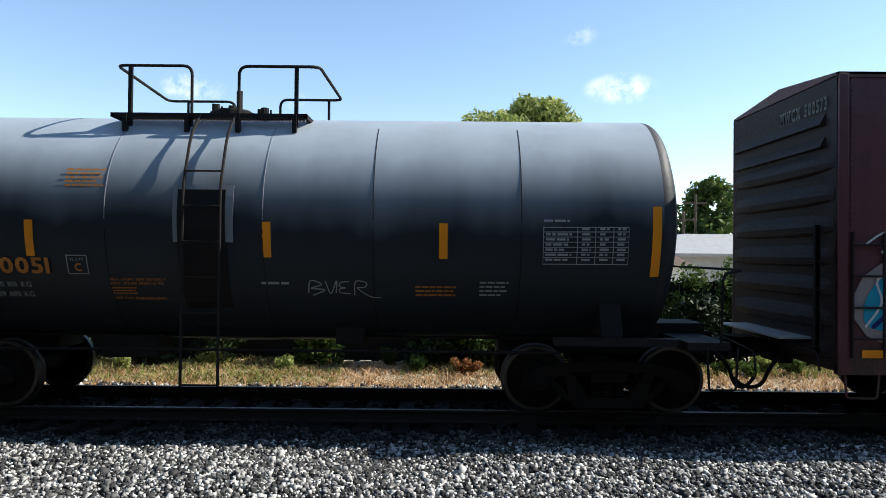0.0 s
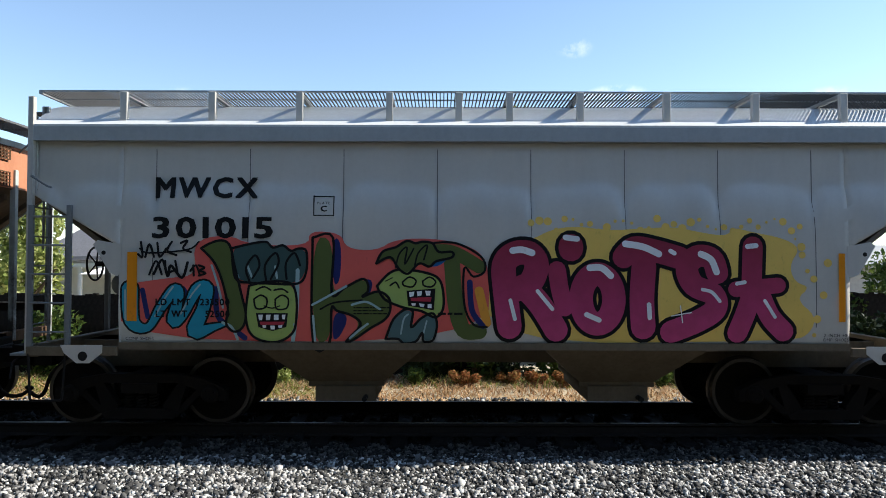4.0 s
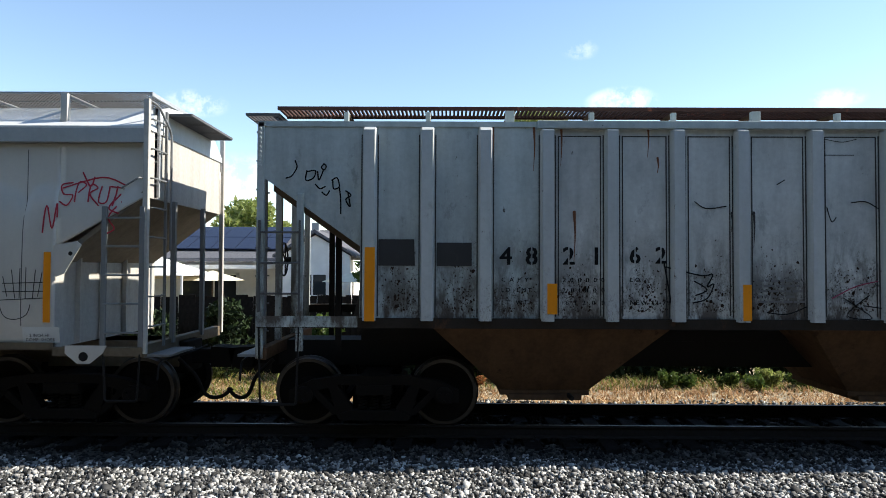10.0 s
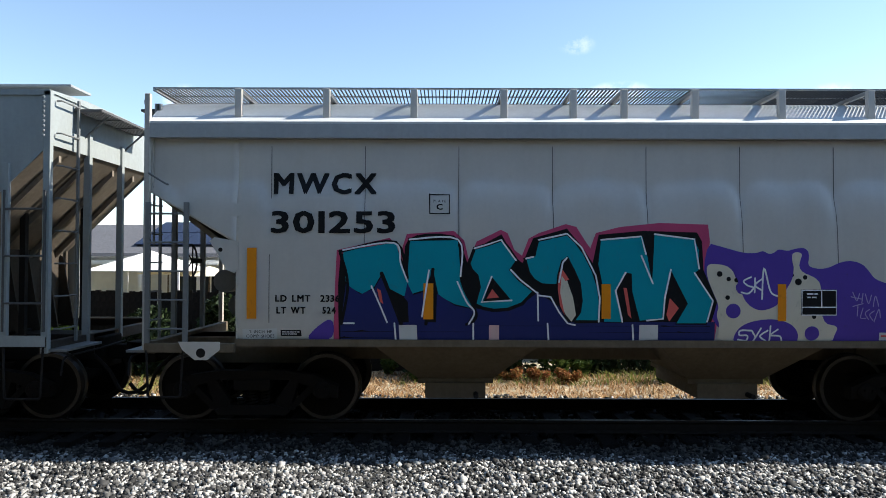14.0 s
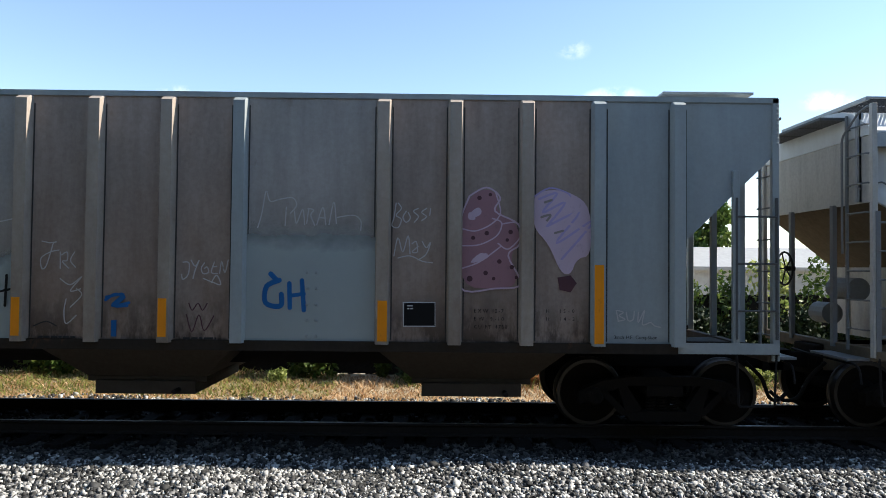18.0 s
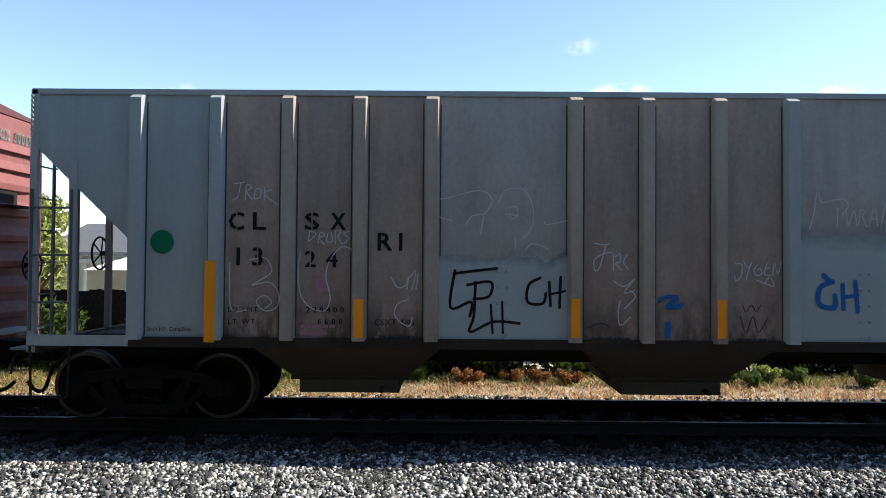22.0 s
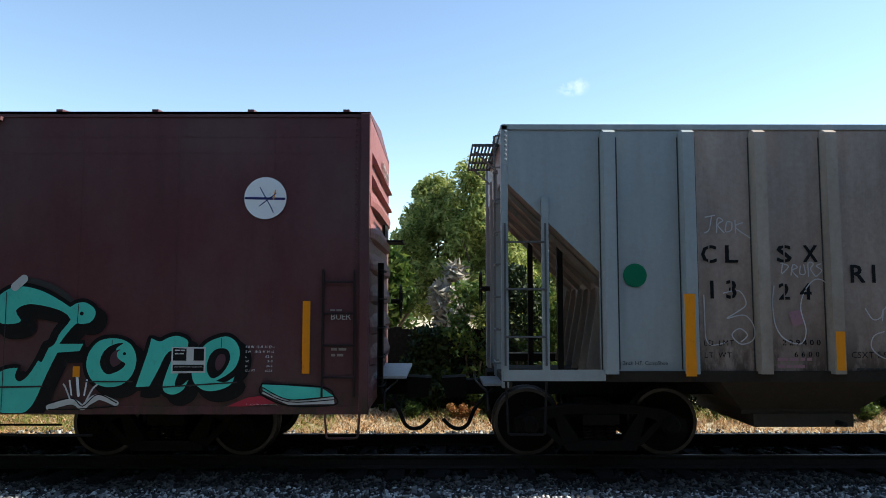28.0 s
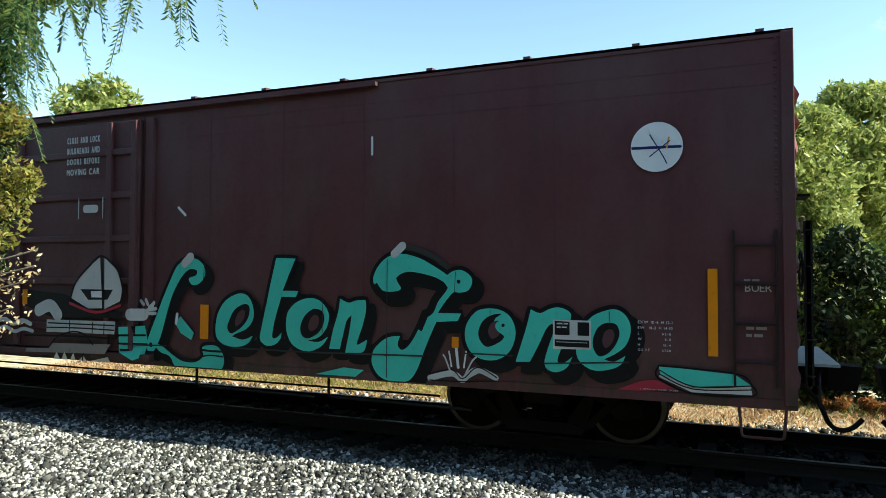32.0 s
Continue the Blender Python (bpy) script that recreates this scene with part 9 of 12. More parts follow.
ribbon(ON_B, "highlight", "white", 6, 0.022, (-1.849, 1.938), (-1.732, 1.685), (-1.629, 1.549), (-1.7, 1.397))
ribbon(ON_B, "highlight", "white", 5, 0.022, (-3.306, 1.4), (-3.176, 1.401))
ribbon(ON_B, "highlight", "white", 5, 0.022, (-2.655, 1.402), (-2.638, 1.186))
patch(ON_B, "letter_gap", "coral", 5, (-2.88, 1.85), (-2.83, 1.82), (-2.8, 1.65), (-2.84, 1.68))
disc(ON_B, "spray_dot", "purple", 3, (1.691, 1.572), 0.094)
disc(ON_B, "spray_dot", "purple", 3, (2.707, 1.286), 0.093)
disc(ON_B, "spray_dot", "black", 3, (1.518, 2.047), 0.036)
disc(ON_B, "spray_dot", "black", 3, (1.634, 1.982), 0.029)
disc(ON_B, "spray_dot", "black", 3, (1.735, 1.968), 0.029)
disc(ON_B, "spray_dot", "black", 3, (2.442, 2.035), 0.029)
disc(ON_B, "spray_dot", "black", 3, (2.528, 1.948), 0.043)
disc(ON_B, "spray_dot", "black", 3, (2.615, 2.006), 0.029)
disc(ON_B, "spray_dot", "black", 3, (1.619, 1.744), 0.029)
disc(ON_B, "spray_dot", "black", 3, (2.729, 1.502), 0.029)
patch(ON_B, "stencil_panel", "black", 3, (2.56, 1.85), (3.02, 1.85), (3.02, 1.52), (2.56, 1.52))
ribbon(ON_B, "frame", "white", 4, 0.014, (2.571, 1.84), (3.011, 1.841), (3.01, 1.525), (2.57, 1.523), (2.571, 1.84))
ribbon(ON_B, "frame", "white", 4, 0.014, (2.823, 1.834), (2.823, 1.632))
ribbon(ON_B, "frame", "white", 4, 0.014, (2.578, 1.624), (3.003, 1.625))
bars(ON_B, "fine_print", "white", 4, 2.636, 2.773, 1.733, 1.804, 2)
patch(ON_B, "stencil_panel", "palegrey", 4, (3.57, 1.3), (3.85, 1.3), (3.85, 1.2), (3.57, 1.2))
bars(ON_B, "fine_print", "coral", 5, 3.591, 3.821, 1.232, 1.267, 1)
words(ON_B, "reporting_mark", "black", 2, "MWCX", -4.239, -2.919, 3.066, 3.362, True)
words(ON_B, "car_number", "black", 2, "301253", -4.254, -2.674, 2.558, 2.86, True)
ribbon(ON_B, "frame", "black", 2, 0.017, (-2.208, 3.06), (-1.953, 3.06), (-1.951, 2.814), (-2.205, 2.813), (-2.208, 3.067))
words(ON_B, "plate_mark", "black", 2, "PLATE", -2.163, -1.996, 2.959, 2.995, False)
words(ON_B, "plate_mark", "black", 2, "C", -2.119, -2.046, 2.864, 2.944, True)
words(ON_B, "weight_data", "black", 2, "LD LMT  2336", -4.187, -3.367, 1.674, 1.766, True)
words(ON_B, "weight_data", "black", 2, "LT WT    524", -4.171, -3.416, 1.522, 1.614, True)
patch(ON_B, "stencil_panel", "palegrey", 1, (-4.61, 1.32), (-4.17, 1.33), (-4.17, 1.18), (-4.61, 1.18))
words(ON_B, "stencil", "black", 2, "2 INCH HF", -4.521, -4.231, 1.268, 1.31, False)
words(ON_B, "stencil", "black", 2, "COMP SHOES", -4.564, -4.201, 1.21, 1.253, False)
patch(ON_B, "stencil_panel", "black", 1, (-4.12, 1.31), (-3.86, 1.31), (-3.85, 1.23), (-4.12, 1.23))
bars(ON_B, "fine_print", "white", 2, -4.101, -3.876, 1.247, 1.29, 2)
patch(ON_B, "stencil_panel", "palegrey", 1, (4.29, 1.39), (4.77, 1.39), (4.77, 1.19), (4.29, 1.19))
words(ON_B, "stencil", "black", 2, "2 INCH HF", 4.382, 4.641, 1.263, 1.305, False)
words(ON_B, "stencil", "black", 2, "COMP SHOES", 4.332, 4.705, 1.206, 1.248, False)
words(ON_B, "dimension_data", "black", 2, "H 13-0", 3.682, 3.869, 1.987, 2.037, False)
words(ON_B, "dimension_data", "black", 2, "EXW H 8-8", 3.681, 3.991, 1.908, 1.958, False)
safety_strip(ON_B, -4.552, -4.429, 1.455, 2.366, False)
safety_strip(ON_B, -2.284, -2.156, 1.454, 1.915, False)
safety_strip(ON_B, 0.002, 0.119, 1.467, 1.913, False)
safety_strip(ON_B, 2.261, 2.369, 1.444, 1.919, False)
safety_strip(ON_B, 4.562, 4.656, 1.45, 2.357, False)
# the script letters, each a filled outline with sharp corners where a point is doubled
script_letter(ON_D, (-8.48, 0.99), (-8.30, 1.54), (-8.11, 1.93), (-7.98, 2.14), (-7.81, 2.23), (-7.63, 2.23), (-7.50, 2.13), (-7.48, 2.00), (-7.57, 1.89), (-7.69, 1.86), (-7.76, 1.91), (-7.76, 1.96), (-7.64, 2.00), (-7.63, 2.07), (-7.74, 2.09), (-7.85, 2.03), (-7.96, 1.90), (-8.07, 1.71), (-8.16, 1.47), (-8.25, 1.18), (-8.32, 1.02), (-8.41, 0.89))
script_letter(ON_D, (-8.44, 1.03), (-8.44, 1.03), (-8.25, 0.97), (-8.04, 0.85), (-7.85, 0.77), (-7.63, 0.77), (-7.49, 0.86), (-7.51, 0.98), (-7.38, 1.02), (-7.23, 1.00), (-7.13, 0.87), (-7.14, 0.73), (-7.24, 0.65), (-7.24, 0.65), (-7.83, 0.62), (-8.00, 0.69), (-8.10, 0.83), (-8.29, 0.89))
script_letter(ON_D, (-7.28, 1.26), (-7.24, 1.47), (-7.11, 1.65), (-6.90, 1.75), (-6.73, 1.72), (-6.64, 1.57), (-6.64, 1.40), (-6.75, 1.27), (-6.92, 1.20), (-6.99, 1.16), (-6.99, 1.16), (-6.81, 1.12), (-6.64, 1.18), (-6.64, 1.18), (-6.71, 1.08), (-6.87, 1.02), (-7.09, 1.03), (-7.24, 1.11))
script_letter(ON_D, (-6.27, 2.24), (-6.27, 2.24), (-5.96, 2.23), (-5.96, 2.23), (-6.07, 2.00), (-6.16, 1.80), (-6.16, 1.80), (-5.91, 1.80), (-5.91, 1.80), (-5.95, 1.72), (-5.95, 1.72), (-6.18, 1.72), (-6.18, 1.72), (-6.28, 1.41), (-6.32, 1.18), (-6.25, 1.17), (-6.17, 1.24), (-6.17, 1.24), (-6.19, 1.15), (-6.29, 1.07), (-6.43, 1.06), (-6.52, 1.14), (-6.50, 1.28), (-6.42, 1.62), (-6.34, 1.96))
script_letter(ON_D, (-6.10, 1.40), (-6.06, 1.54), (-5.92, 1.66), (-5.72, 1.71), (-5.55, 1.66), (-5.44, 1.51), (-5.47, 1.33), (-5.59, 1.20), (-5.76, 1.15), (-5.76, 1.15), (-5.59, 1.14), (-5.45, 1.21), (-5.45, 1.21), (-5.54, 1.09), (-5.72, 1.01), (-5.86, 1.02), (-6.01, 1.10), (-6.09, 1.25))
script_letter(ON_D, (-5.27, 1.71), (-5.27, 1.71), (-5.15, 1.66), (-5.03, 1.69), (-4.90, 1.70), (-4.90, 1.70), (-4.89, 1.57), (-4.94, 1.37), (-5.02, 1.14), (-4.94, 1.16), (-4.87, 1.20), (-4.87, 1.20), (-4.91, 1.06), (-5.00, 1.02), (-5.19, 1.02), (-5.19, 1.02), (-5.13, 1.30), (-5.10, 1.50), (-5.10, 1.50), (-5.17, 1.43), (-5.22, 1.26), (-5.27, 1.06), (-5.27, 1.06), (-5.43, 1.06), (-5.43, 1.06), (-5.37, 1.31), (-5.30, 1.53))
script_letter(ON_D, (-4.79, 1.93), (-4.75, 2.08), (-4.65, 2.20), (-4.52, 2.27), (-4.35, 2.28), (-4.13, 2.22), (-3.92, 2.11), (-3.78, 2.02), (-3.78, 2.02), (-3.70, 2.07), (-3.59, 2.08), (-3.48, 2.01), (-3.46, 1.92), (-3.52, 1.83), (-3.63, 1.81), (-3.70, 1.81), (-3.81, 1.69), (-3.90, 1.56), (-3.90, 1.56), (-3.60, 1.56), (-3.60, 1.56), (-3.64, 1.47), (-3.64, 1.47), (-3.92, 1.45), (-3.92, 1.45), (-4.00, 1.28), (-4.09, 1.07), (-4.16, 0.89), (-4.24, 0.76), (-4.34, 0.70), (-4.56, 0.70), (-4.71, 0.76), (-4.80, 0.90), (-4.79, 1.04), (-4.71, 1.15), (-4.57, 1.24), (-4.41, 1.26), (-4.41, 1.26), (-4.44, 1.15), (-4.38, 1.09), (-4.28, 1.16), (-4.17, 1.33), (-4.10, 1.48), (-4.07, 1.55), (-4.07, 1.55), (-4.00, 1.59), (-3.94, 1.72), (-3.82, 1.87), (-3.82, 1.87), (-3.94, 1.94), (-4.13, 1.99), (-4.30, 2.01), (-4.42, 1.97), (-4.42, 1.97), (-4.35, 1.87), (-4.39, 1.79), (-4.52, 1.76), (-4.68, 1.78))
script_letter(ON_D, (-3.55, 1.32), (-3.51, 1.47), (-3.39, 1.60), (-3.20, 1.63), (-3.05, 1.59), (-2.96, 1.50), (-2.92, 1.35), (-2.97, 1.17), (-3.10, 1.05), (-3.27, 1.02), (-3.43, 1.07), (-3.52, 1.18))
script_letter(ON_D, (-2.74, 1.63), (-2.74, 1.63), (-2.63, 1.59), (-2.52, 1.64), (-2.41, 1.66), (-2.29, 1.61), (-2.28, 1.52), (-2.34, 1.31), (-2.43, 1.07), (-2.37, 1.03), (-2.26, 1.11), (-2.26, 1.11), (-2.32, 0.99), (-2.43, 0.93), (-2.54, 0.95), (-2.58, 1.03), (-2.54, 1.19), (-2.47, 1.40), (-2.49, 1.47), (-2.56, 1.41), (-2.65, 1.22), (-2.75, 1.03), (-2.75, 1.03), (-2.92, 1.02), (-2.92, 1.02), (-2.86, 1.21), (-2.79, 1.43))
script_letter(ON_D, (-2.22, 1.20), (-2.19, 1.36), (-2.06, 1.55), (-1.91, 1.63), (-1.77, 1.65), (-1.66, 1.57), (-1.62, 1.43), (-1.67, 1.27), (-1.78, 1.17), (-1.91, 1.10), (-1.91, 1.10), (-1.80, 1.08), (-1.68, 1.15), (-1.68, 1.15), (-1.72, 1.06), (-1.82, 1.00), (-1.98, 0.97), (-2.10, 1.00), (-2.19, 1.08))
script_gap(ON_D, (-7.04, 1.38), (-6.95, 1.53), (-6.79, 1.61), (-6.70, 1.57), (-6.72, 1.42), (-6.83, 1.29), (-7.00, 1.20), (-7.07, 1.27))
script_gap(ON_D, (-5.87, 1.34), (-5.80, 1.48), (-5.66, 1.57), (-5.53, 1.53), (-5.51, 1.40), (-5.59, 1.26), (-5.75, 1.18), (-5.85, 1.22))
script_gap(ON_D, (-3.38, 1.34), (-3.33, 1.47), (-3.22, 1.55), (-3.09, 1.57), (-3.17, 1.51), (-3.18, 1.43), (-3.13, 1.36), (-3.06, 1.31), (-3.10, 1.25), (-3.19, 1.20), (-3.28, 1.18), (-3.35, 1.24))
script_gap(ON_D, (-2.03, 1.31), (-1.98, 1.44), (-1.89, 1.50), (-1.78, 1.49), (-1.74, 1.39), (-1.78, 1.27), (-1.86, 1.17), (-1.96, 1.13), (-2.02, 1.20))
disc(ON_D, "spray_dot", "black", 5, (-3.071, 1.437), 0.02)
disc(ON_D, "spray_dot", "black", 5, (-3.630, 1.942), 0.025)
ribbon(ON_D, "rusty_seam", "soot", 6, 0.008, (-5.53, 1.69), (-5.53, 1.23))
ribbon(ON_D, "rusty_seam", "soot", 6, 0.010, (-4.59, 2.21), (-4.59, 0.74))
ribbon(ON_D, "rusty_seam", "soot", 6, 0.009, (-3.67, 2.06), (-3.68, 1.81))
ribbon(ON_D, "rusty_seam", "soot", 6, 0.009, (-7.48, 2.19), (-7.50, 1.91))
ribbon(ON_D, "rusty_seam", "soot", 6, 0.008, (-3.23, 1.61), (-3.23, 1.55))
ribbon(ON_D, "rusty_seam", "soot", 6, 0.008, (-1.85, 1.63), (-1.85, 1.52))
ribbon(ON_D, "rusty_seam", "soot", 6, 0.022, (-6.98, 1.00), (-5.72, 1.00))
ribbon(ON_D, "rusty_seam", "soot", 6, 0.022, (-5.72, 1.00), (-4.09, 1.03))
ribbon(ON_D, "rusty_seam", "soot", 6, 0.018, (-3.55, 1.09), (-2.96, 1.09))
ribbon(ON_D, "rusty_seam", "soot", 6, 0.018, (-2.58, 1.02), (-1.65, 1.08))
ribbon(ON_D, "rusty_seam", "soot", 6, 0.022, (-8.87, 0.98), (-8.15, 0.98))
patch(ON_D, "painted_book", "teal2", 2, (-8.96, 1.23), (-8.53, 1.26), (-8.46, 1.01), (-8.54, 0.81), (-8.68, 0.75), (-8.94, 0.86))
ribbon(ON_D, "outline", "black", 4, 0.03, (-8.94, 1.11), (-8.51, 1.12))
ribbon(ON_D, "outline", "black", 4, 0.03, (-8.96, 0.99), (-8.48, 0.99))
ribbon(ON_D, "outline", "black", 4, 0.03, (-8.91, 0.90), (-8.53, 0.90))
ribbon(ON_D, "outline", "black", 4, 0.03, (-8.69, 1.24), (-8.66, 1.02))
ribbon(ON_D, "outline", "black", 5, 0.03, (-7.53, 0.95), (-7.36, 0.94), (-7.17, 0.94))
ribbon(ON_D, "outline", "black", 5, 0.02, (-7.54, 0.85), (-7.36, 0.88), (-7.14, 0.87))
ribbon(ON_D, "outline", "soot", 2, 0.07, (-4.33, 2.37), (-4.13, 2.32), (-3.92, 2.22), (-3.77, 2.10))
ribbon(ON_D, "painted_shape", "palegrey", 4, 0.05, (-8.61, 1.62), (-8.55, 1.57))
ribbon(ON_D, "painted_shape", "palegrey", 4, 0.05, (-8.51, 1.64), (-8.47, 1.57))
ribbon(ON_D, "painted_shape", "palegrey", 4, 0.05, (-8.41, 1.60), (-8.44, 1.53))
ribbon(ON_D, "painted_shape", "palegrey", 4, 0.05, (-8.37, 1.51), (-8.48, 1.49))
ribbon(ON_D, "painted_shape", "palegrey", 4, 0.05, (-8.38, 1.44), (-8.50, 1.44))
patch(ON_D, "painted_shape", "palegrey", 3, (-10.46, 1.30), (-9.02, 1.31), (-9.04, 1.12), (-10.46, 1.11))
patch(ON_D, "painted_shape", "dusty", 3, (-10.34, 0.94), (-9.11, 0.97), (-9.23, 0.82), (-10.93, 0.78), (-10.90, 0.84), (-10.40, 0.86))
patch(ON_D, "painted_shape", "cream", 3, (-10.37, 0.57), (-10.23, 0.81), (-10.13, 0.68), (-10.06, 0.82), (-9.96, 0.66), (-9.87, 0.81), (-9.80, 0.66), (-9.66, 0.78), (-9.58, 0.69), (-9.16, 0.78), (-9.09, 0.67), (-9.23, 0.59))
ribbon(ON_D, "outline", "black", 5, 0.020, (-10.41, 1.25), (-9.75, 1.25), (-9.04, 1.25))
ribbon(ON_D, "outline", "black", 5, 0.020, (-10.44, 1.18), (-9.75, 1.19), (-9.04, 1.18))
ribbon(ON_D, "outline", "black", 5, 0.018, (-9.95, 1.30), (-9.96, 1.13))
ribbon(ON_D, "outline", "black", 5, 0.018, (-9.47, 1.29), (-9.48, 1.11))
ribbon(ON_D, "outline", "black", 5, 0.018, (-9.24, 1.28), (-9.24, 1.11))
ribbon(ON_D, "outline", "black", 5, 0.022, (-10.37, 0.90), (-10.21, 1.04), (-9.90, 1.13), (-9.64, 1.10), (-9.46, 0.95))
ribbon(ON_D, "outline", "black", 5, 0.030, (-10.93, 1.04), (-10.01, 1.06), (-8.99, 1.06))
ribbon(ON_D, "outline", "black", 5, 0.020, (-11.23, 0.59), (-10.81, 0.69), (-10.40, 0.74))
ribbon(ON_D, "outline", "black", 5, 0.020, (-11.23, 0.53), (-10.74, 0.59), (-10.40, 0.67))
ribbon(ON_D, "outline", "black", 5, 0.020, (-9.65, 0.81), (-9.67, 0.65), (-9.58, 0.57))
ribbon(ON_D, "highlight", "palegrey", 5, 0.130, (-7.84, 2.17), (-7.74, 2.26))
ribbon(ON_D, "highlight", "palegrey", 5, 0.105, (-4.49, 2.28), (-4.38, 2.38))
patch(ON_D, "painted_book", "teal2", 3, (-1.33, 1.06), (-0.58, 1.01), (-0.43, 0.91), (-0.99, 0.86), (-1.32, 0.98))
patch(ON_D, "painted_book", "palegrey", 2, (-1.32, 0.98), (-0.99, 0.85), (-0.43, 0.9), (-0.42, 0.81), (-1, 0.8), (-1.33, 0.94))
ribbon(ON_D, "outline", "black", 4, 0.018, (-1.331, 1.062), (-0.582, 1.021), (-0.423, 0.91), (-0.425, 0.8), (-0.996, 0.789), (-1.343, 0.934), (-1.331, 1.062))
ribbon(ON_D, "outline", "black", 4, 0.012, (-1.32, 0.972), (-0.99, 0.837), (-0.424, 0.864))
ribbon(ON_D, "outline", "black", 4, 0.012, (-1.32, 1.014), (-0.979, 0.862), (-0.434, 0.903))
patch(ON_D, "painted_book", "red", 2, (-1.77, 0.78), (-1.51, 0.89), (-1.35, 0.91), (-1.14, 0.82), (-1.54, 0.78))
patch(ON_D, "painted_book", "teal2", 2, (-5.63, 0.72), (-5.21, 0.83), (-4.92, 0.81), (-5.04, 0.72))
patch(ON_D, "painted_book", "teal2", 3, (-8.01, 1.31), (-7.91, 1.41), (-7.66, 1.18), (-7.71, 1.08), (-7.9, 1.17))
ribbon(ON_D, "outline", "white", 4, 0.046, (-7.97, 1.44), (-7.988, 1.31))
ribbon(ON_D, "painted_page", "palegrey", 3, 0.072, (-4, 0.77), (-3.72, 0.84), (-3.59, 0.77))
ribbon(ON_D, "painted_page", "palegrey", 3, 0.070, (-3.57, 0.77), (-3.4, 0.9), (-3.16, 0.82))
ribbon(ON_D, "outline", "black", 4, 0.014, (-4.018, 0.813), (-3.721, 0.885), (-3.575, 0.785), (-3.389, 0.93), (-3.15, 0.825))
ribbon(ON_D, "outline", "black", 4, 0.014, (-4.002, 0.745), (-3.589, 0.751), (-3.15, 0.785))
ribbon(ON_D, "painted_candle", "white", 3, 0.035, (-3.663, 1.172), (-3.633, 0.917))
ribbon(ON_D, "painted_candle", "white", 3, 0.021, (-3.533, 1.11), (-3.561, 0.921))
ribbon(ON_D, "painted_candle", "white", 3, 0.021, (-3.751, 1.1), (-3.721, 0.925))
patch(ON_D, "painted_sail", "palegrey", 2, (-9.96, 1.6), (-9.85, 1.88), (-9.56, 2.14), (-9.36, 2.26), (-9.29, 1.5), (-9.6, 1.49))
patch(ON_D, "painted_sail", "palegrey", 2, (-9.27, 2.26), (-9.01, 2.07), (-8.9, 1.8), (-8.92, 1.62), (-9.25, 1.49))
patch(ON_D, "painted_shape", "black", 3, (-9.75, 1.78), (-9.08, 1.78), (-9.19, 1.63), (-9.58, 1.62))
patch(ON_D, "painted_shape", "white", 4, (-9.53, 1.75), (-9.3, 1.76), (-9.3, 1.66), (-9.51, 1.66))
patch(ON_D, "painted_hull", "black", 2, (-10.97, 1.76), (-10.08, 1.7), (-9.48, 1.45), (-8.9, 1.45), (-8.88, 1.37), (-10.32, 1.33), (-10.96, 1.51))
ribbon(ON_D, "painted_wave", "palegrey", 3, 0.068, (-11.64, 1.22), (-11.42, 1.28), (-11.21, 1.21), (-11.01, 1.27), (-10.82, 1.22))
ribbon(ON_D, "painted_wave", "palegrey", 3, 0.057, (-11.61, 1.1), (-11.4, 1.16), (-11.18, 1.09), (-10.98, 1.14), (-10.77, 1.11))
ribbon(ON_D, "painted_shape", "palegrey", 3, 0.194, (-10.64, 1.44), (-10.39, 1.52), (-10.22, 1.38))
ribbon(ON_D, "painted_shape", "palegrey", 3, 0.176, (-8.74, 1.42), (-8.55, 1.42))
ribbon(ON_D, "outline", "black", 4, 0.022, (-11.064, 0.67), (-10.423, 0.631), (-10.201, 0.678))
ribbon(ON_D, "outline", "black", 4, 0.031, (-9.96, 1.599), (-9.847, 1.88), (-9.556, 2.143), (-9.314, 2.28), (-9.011, 2.091), (-8.89, 1.804), (-8.919, 1.601))
ribbon(ON_D, "outline", "black", 4, 0.020, (-9.314, 2.263), (-9.281, 1.492))
ribbon(ON_D, "outline", "red", 4, 0.042, (-9.959, 1.564), (-9.419, 1.437), (-8.929, 1.55))
ribbon(ON_D, "outline", "palegrey", 4, 0.021, (-3.721, 0.831), (-3.795, 1.01), (-3.825, 1.056))
ribbon(ON_D, "outline", "palegrey", 4, 0.021, (-3.532, 0.855), (-3.46, 0.993), (-3.403, 1.05))
ribbon(ON_D, "outline", "palegrey", 4, 0.021, (-3.958, 0.803), (-3.794, 0.84), (-3.633, 0.795))
ribbon(ON_D, "outline", "palegrey", 4, 0.021, (-3.503, 0.803), (-3.318, 0.894), (-3.206, 0.861))
patch(ON_D, "data_panel", "palegrey", 4, (-2.48, 1.52), (-2.05, 1.52), (-2.05, 1.2), (-2.48, 1.19))
patch(ON_D, "data_panel", "black", 5, (-2.46, 1.51), (-2.29, 1.5), (-2.29, 1.35), (-2.46, 1.35))
patch(ON_D, "data_panel", "black", 5, (-2.2, 1.5), (-2.07, 1.5), (-2.07, 1.35), (-2.2, 1.35))
patch(ON_D, "data_panel", "black", 5, (-2.46, 1.3), (-2.07, 1.3), (-2.07, 1.22), (-2.46, 1.22))
bars(ON_D, "fine_print", "palegrey", 6, -2.436, -2.307, 1.422, 1.488, 2)
bars(ON_D, "fine_print", "palegrey", 6, -2.437, -2.092, 1.265, 1.276, 1)
words(ON_D, "dimension_data", "white", 2, "EXW 10-8 H 12-1", -1.546, -1.189, 1.508, 1.54, False)
words(ON_D, "dimension_data", "white", 2, "EW  10-2 H 14-10", -1.546, -1.189, 1.448, 1.478, False)
